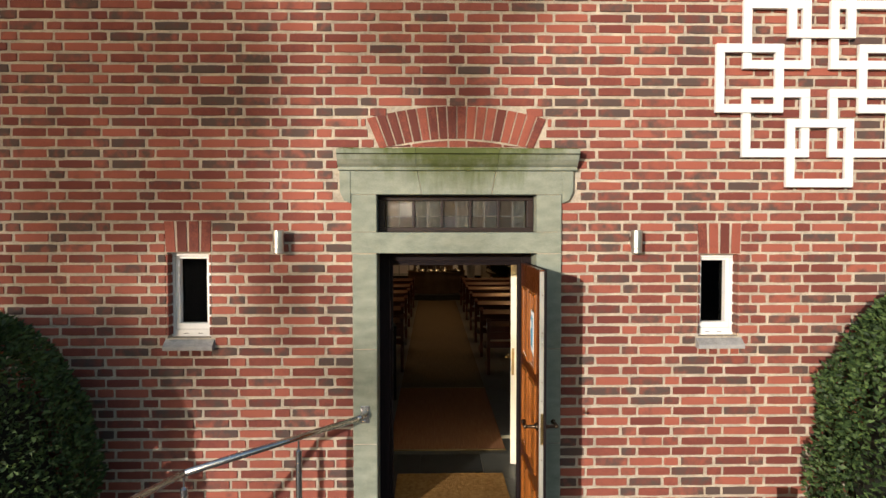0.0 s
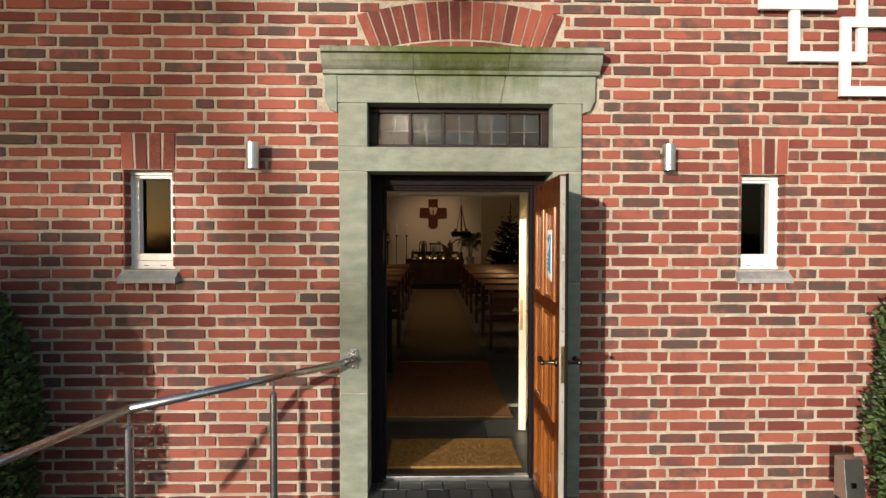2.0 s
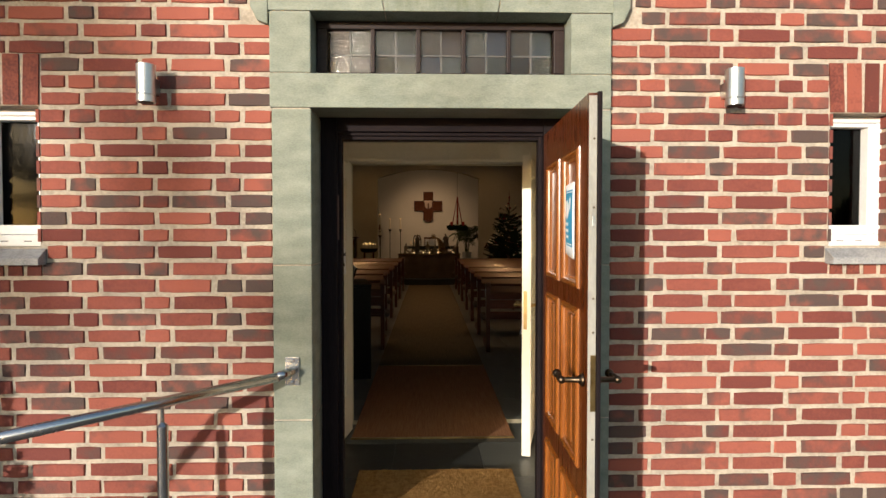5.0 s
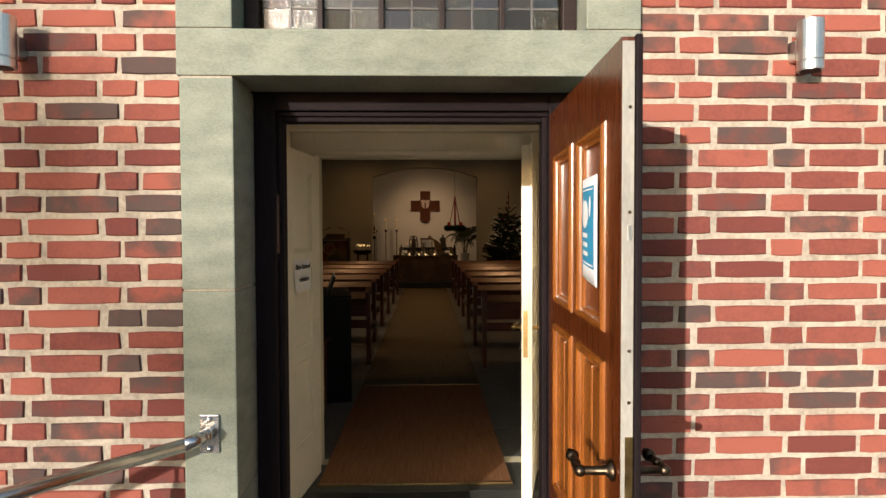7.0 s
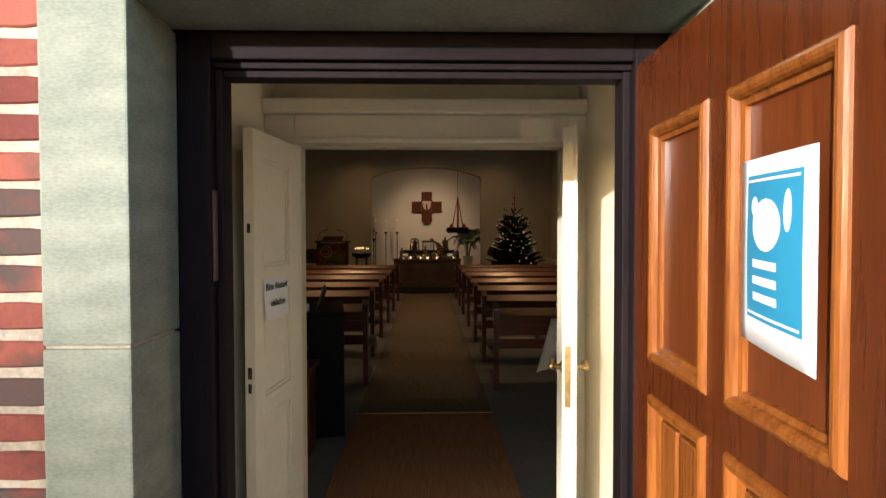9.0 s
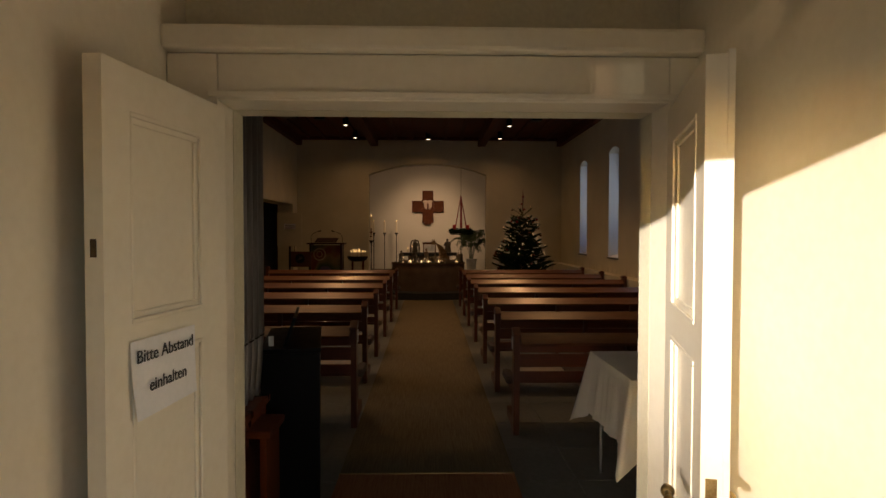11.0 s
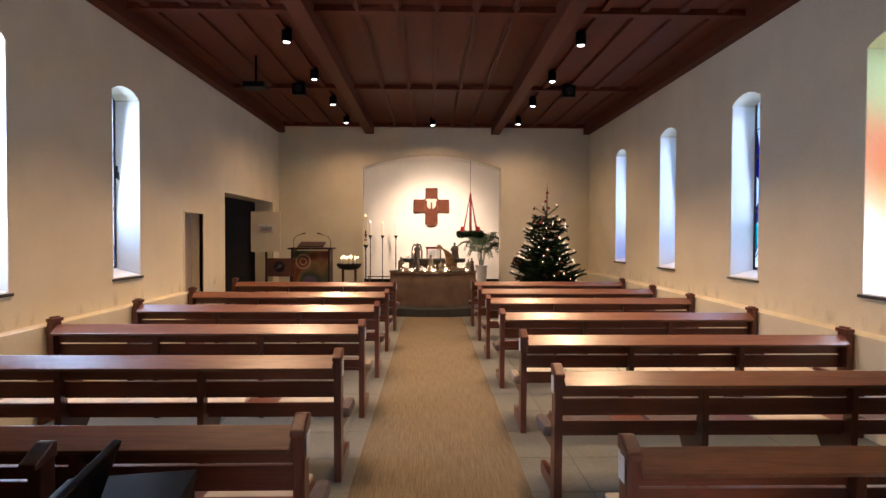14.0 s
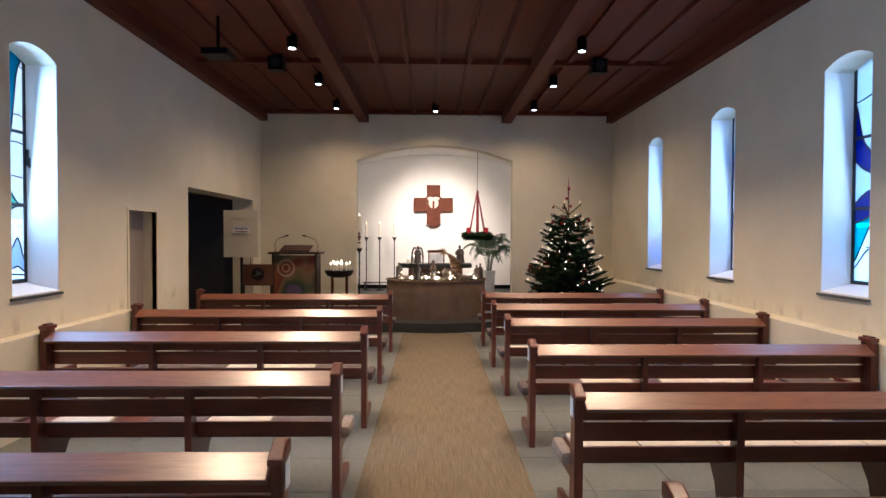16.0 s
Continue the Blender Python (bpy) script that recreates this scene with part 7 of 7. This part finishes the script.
t = thing("candle_table", "round dark wooden table with many small lit candles", "candle table", pose(-1.92, 15.4, 0))
bm = bmesh.new()
lathe(bm, [(0.10, 0.94), (0.22, 0.97), (0.27, 1.03), (0.28, 1.08), (0.24, 1.07)], 24)
part("tray", bm, M_IRON, t)
for x in (-0.16, 0.12):
    bpart("leg", M_CROSS, t, [(x, x + 0.05, -0.03, 0.03, 0, 0.97)], 0.004)
bpart("shelf", M_CROSS, t, [(-0.16, 0.17, -0.1, 0.1, 0.55, 0.58)], 0.004)
rnd = random.Random(7)
for i in range(11):
    a, r = rnd.uniform(0, 6.28), rnd.uniform(0.05, 0.21)
    candle(t, r * math.cos(a) * 1.1, r * math.sin(a), 1.07, 0.012, rnd.uniform(0.10, 0.15))


# ---- floor slabs ----
bm = bmesh.new()
box(bm, -0.298, 0.298, -0.298, 0.298, -0.02, 0.0)
slab_mesh = mesh_of("slab", bm, M_TILE, 0.003)
bm = bmesh.new()
box(bm, -0.298, 0.298, -0.298, 0.298, -0.02, 0.0)
slate_mesh = mesh_of("slate_slab", bm, M_SLATE, 0.003)
for i in range(13):
    for j in range(21):
        x, y = WALL_W + 0.29 + 0.6 * i, 2.33 + 0.6 * j
        if abs(x + 0.03) < 0.3 and y > 4.5:
            continue
        ob = new("slab", slab_mesh)
        ob.parent, ob.location = floor, (x, y, 0)
for i in range(3):
    for j in range(3):
        ob = new("slab", slate_mesh)
        ob.parent, ob.location = floor, (-0.6 + 0.6 * i, 0.60 + 0.6 * j, -0.0005)


# ---- bricks ----
BED, COURSE, S_LEN, H_LEN, JOINT, BED_JOINT = -0.3685, 0.07753, 0.2410, 0.1125, 0.0200, 0.0185
PERIOD, HEAD_AT = 2 * S_LEN + H_LEN + 3 * JOINT, 0.983  # two stretchers and a header; where a header is centred
rnd = random.Random(11)
HOLES = [(-0.779, 0.789, -0.4, 2.51), (-0.885, 0.90, 2.49, 2.885)]
for x0, x1, z0, z1 in FWIN:
    HOLES.append((x0 - 0.02, x1 + 0.03, z0 - 0.085, z0))
    HOLES.append((x0 - 0.004, x1 + 0.012, z0 - 0.145, z0 - 0.085))
    HOLES.append((x0 - 0.008, x1 + 0.008, z0 - 0.01, z1))
    HOLES.append((x0 - 0.012, x1 + 0.016, z1, z1 + 0.245))
AR = 2.15  # radius of the relieving arch
AC = 2.95 - AR


def in_arch(x, z):
    d = math.hypot(x, z - AC)
    return z > 2.86 and d < AR + 0.257 and abs(x) < 0.60 + (z - 2.88) * 0.40


near, far = [], []
row = 0
z = BED
while z < FACADE_Z[1]:
    x = HEAD_AT + (0.0 if row % 2 else PERIOD / 2) - H_LEN / 2 - 2 * (S_LEN + JOINT) - 16 * PERIOD
    k = 0
    while x < FACADE_X[1]:
        w = H_LEN if k % 3 == 2 else S_LEN
        a, b = x + rnd.uniform(-0.004, 0.004), x + w + rnd.uniform(-0.004, 0.004)
        x += w + JOINT
        k += 1
        if b < FACADE_X[0]:
            continue
        z0, z1 = z + rnd.uniform(-0.002, 0.002), z + COURSE - BED_JOINT + rnd.uniform(-0.002, 0.002)
        spans = [(a, b)]
        for h in HOLES:
            if h[2] < (z0 + z1) / 2 < h[3]:
                nxt = []
                for p, q in spans:
                    if q <= h[0] or p >= h[1]:
                        nxt.append((p, q))
                    else:
                        if p < h[0]:
                            nxt.append((p, h[0]))
                        if q > h[1]:
                            nxt.append((h[1], q))
                spans = nxt
        # cut at the relieving arch
        cut = []
        for p, q in spans:
            if z1 > 2.86 and z0 < 3.24 and p < 0.8 and q > -0.8:
                edge = [u for u in np.linspace(p, q, 60) if not in_arch(u, (z0 + z1) / 2)]
                if edge:
                    run = [edge[0]]
                    for u in edge[1:]:
                        if u - run[-1] > (q - p) / 50:
                            cut.append((run[0], run[-1]))
                            run = []
                        run.append(u)
                    cut.append((run[0], run[-1]))
            else:
                cut.append((p, q))
        for p, q in cut:
            if q - p > 0.028:
                item = (p, q, z0, z1)
                if -2.3 < p < 2.4 and 0.55 < z0 < 2.15 and abs((p + q) / 2) < 1.62:
                    near.append(item)
                else:
                    far.append(item)
    z += COURSE
    row += 1
if len(near) > 300:
    near.sort(key=lambda i: abs((i[0] + i[1]) / 2) + 0.4 * abs(i[2] - 1.4))
    far += near[300:]
    near = near[:300]


def brick_shape(w, h, r):
    """Front with worn, uneven edges; closed at the back."""
    e = 0.0035
    rim = []
    for sx, sz in ((-1, -1), (-0.35, -1), (0.35, -1), (1, -1), (1, 1), (0.35, 1), (-0.35, 1), (-1, 1)):
        x = sx * w / 2 + r.uniform(-1, 1) * (0.0025 if abs(sx) == 1 else 0.010)
        corner = 0.0022 if abs(sx) == 1 else 0.0
        rim.append((x, sz * (h / 2 - corner) + r.uniform(-1, 1) * 0.0012))
    front = [(x - math.copysign(e, x) * (abs(x) > 0.4 * w), -r.uniform(0.0, 0.0025), zz - math.copysign(e, zz)) for x, zz in rim]
    v = front + [(x, e, zz) for x, zz in rim] + [(x, 0.03, zz) for x, zz in rim]
    f = [tuple(range(8))]
    for i in range(8):
        j = (i + 1) % 8
        f.append((i, i + 8, j + 8, j))
        f.append((i + 8, i + 16, j + 16, j + 8))
    return v, f


cache = {}
for p, q, z0, z1 in near:
    key = (round((q - p) * 200), rnd.randrange(3))
    if key not in cache:
        v, f = brick_shape(q - p, z1 - z0, rnd)
        me = bpy.data.meshes.new("brick")
        me.from_pydata(v, [], f)
        me.materials.append(M_BRICK)
        cache[key] = me
    ob = new("brick", cache[key])
    ob.parent, ob.location = wall_south, ((p + q) / 2, rnd.uniform(-0.002, 0.002), (z0 + z1) / 2)
verts, faces = [], []
for p, q, z0, z1 in far:
    v, f = brick_shape(q - p, z1 - z0, rnd)
    k, cx, cz, dy = len(verts), (p + q) / 2, (z0 + z1) / 2, rnd.uniform(-0.002, 0.002)
    verts += [(cx + a, b + dy, cz + c) for a, b, c in v]
    faces += [tuple(i + k for i in ff) for ff in f]
def cut_brick(pts):
    m = len(pts)
    me = bpy.data.meshes.new("arch_brick")
    me.from_pydata([(x, rnd.uniform(-0.003, 0.001), zz) for x, zz in pts] + [(x, 0.03, zz) for x, zz in pts], [], [tuple(range(m))] + [(q, m + q, m + (q + 1) % m, (q + 1) % m) for q in range(m)])
    me.materials.append(M_BRICK_ARCH)
    new("arch_brick", me).parent = wall_south


# voussoirs of the relieving arch, and soldier courses over the windows
n = 18
half = math.asin(0.575 / AR)
for i in range(n):
    a0, a1 = (-half + 2 * half * (i + s) / n for s in (0.08, 0.92))
    pts = []
    for rr, wide in ((AR + 0.006, 1.0), (AR + 0.245, 1.05)):
        for a in (a0, a1):
            c = -half + 2 * half * (i + 0.5) / n
            aa = c * wide + (a - c) * (1.08 if wide > 1 else 1.0)
            pts.append((rr * math.sin(aa), AC + rr * math.cos(aa)))
    cut_brick([pts[0], pts[1], pts[3], pts[2]])
# cut bricks between the hood and the arch
for x0, x1 in ((-0.55, -0.345), (-0.33, -0.07), (-0.055, 0.065), (0.08, 0.335), (0.35, 0.56)):
    pts = [(x0, 2.894), (x1, 2.894)]
    for i in range(5):
        x = x1 + (x0 - x1) * i / 4
        pts.append((x, max(2.899, AC + math.sqrt(AR * AR - x * x) - 0.010)))
    cut_brick(pts)
for x0, x1, z0, z1 in FWIN:
    m = 4
    w = (x1 - x0 + 0.02) / m
    for i in range(m):
        a, lean = x0 - 0.010 + w * i + 0.008, (i - (m - 1) / 2) * 0.006 - 0.002
        cut_brick([(a, z1 + 0.004), (a + w - 0.016, z1 + 0.004), (a + w - 0.016 + lean, z1 + 0.232), (a + lean, z1 + 0.232)])
    foot = BED + COURSE * math.floor((z0 - 0.10 - BED) / COURSE)
    for i in range(m):
        a = x0 - 0.002 + w * i + 0.009
        cut_brick([(a, foot), (a + w - 0.022, foot + rnd.uniform(-0.002, 0.002)), (a + w - 0.024, foot + COURSE - BED_JOINT), (a + 0.002, foot + COURSE - BED_JOINT)])
# brick reveals of the small windows
for x0, x1, z0, z1 in FWIN:
    z = BED
    while z < z1:
        a, b = max(z, z0 + 0.004), min(z + COURSE - BED_JOINT, z1 - 0.004)
        if b - a > 0.02:
            for p, q in ((x0 - 0.004, x0 + 0.010), (x1 - 0.010, x1 + 0.004)):
                k = len(verts)
                d = rnd.choice((0.083, 0.084, 0.082))
                verts += [(p, 0.0, a), (q, 0.0, a), (q, 0.0, b), (p, 0.0, b), (p, d, a), (q, d, a), (q, d, b), (p, d, b)]
                faces += [(k, k + 1, k + 2, k + 3), (k, k + 4, k + 5, k + 1), (k + 1, k + 5, k + 6, k + 2), (k + 2, k + 6, k + 7, k + 3), (k + 3, k + 7, k + 4, k)]
        z += COURSE
me = bpy.data.meshes.new("brickwork")
me.from_pydata(verts, [], faces)
me.materials.append(M_BRICK_MASS)
mass = new("brickwork", me)
mass.parent = wall_south
tagged(mass, "red bricks of the remaining facade", kind="stuff")
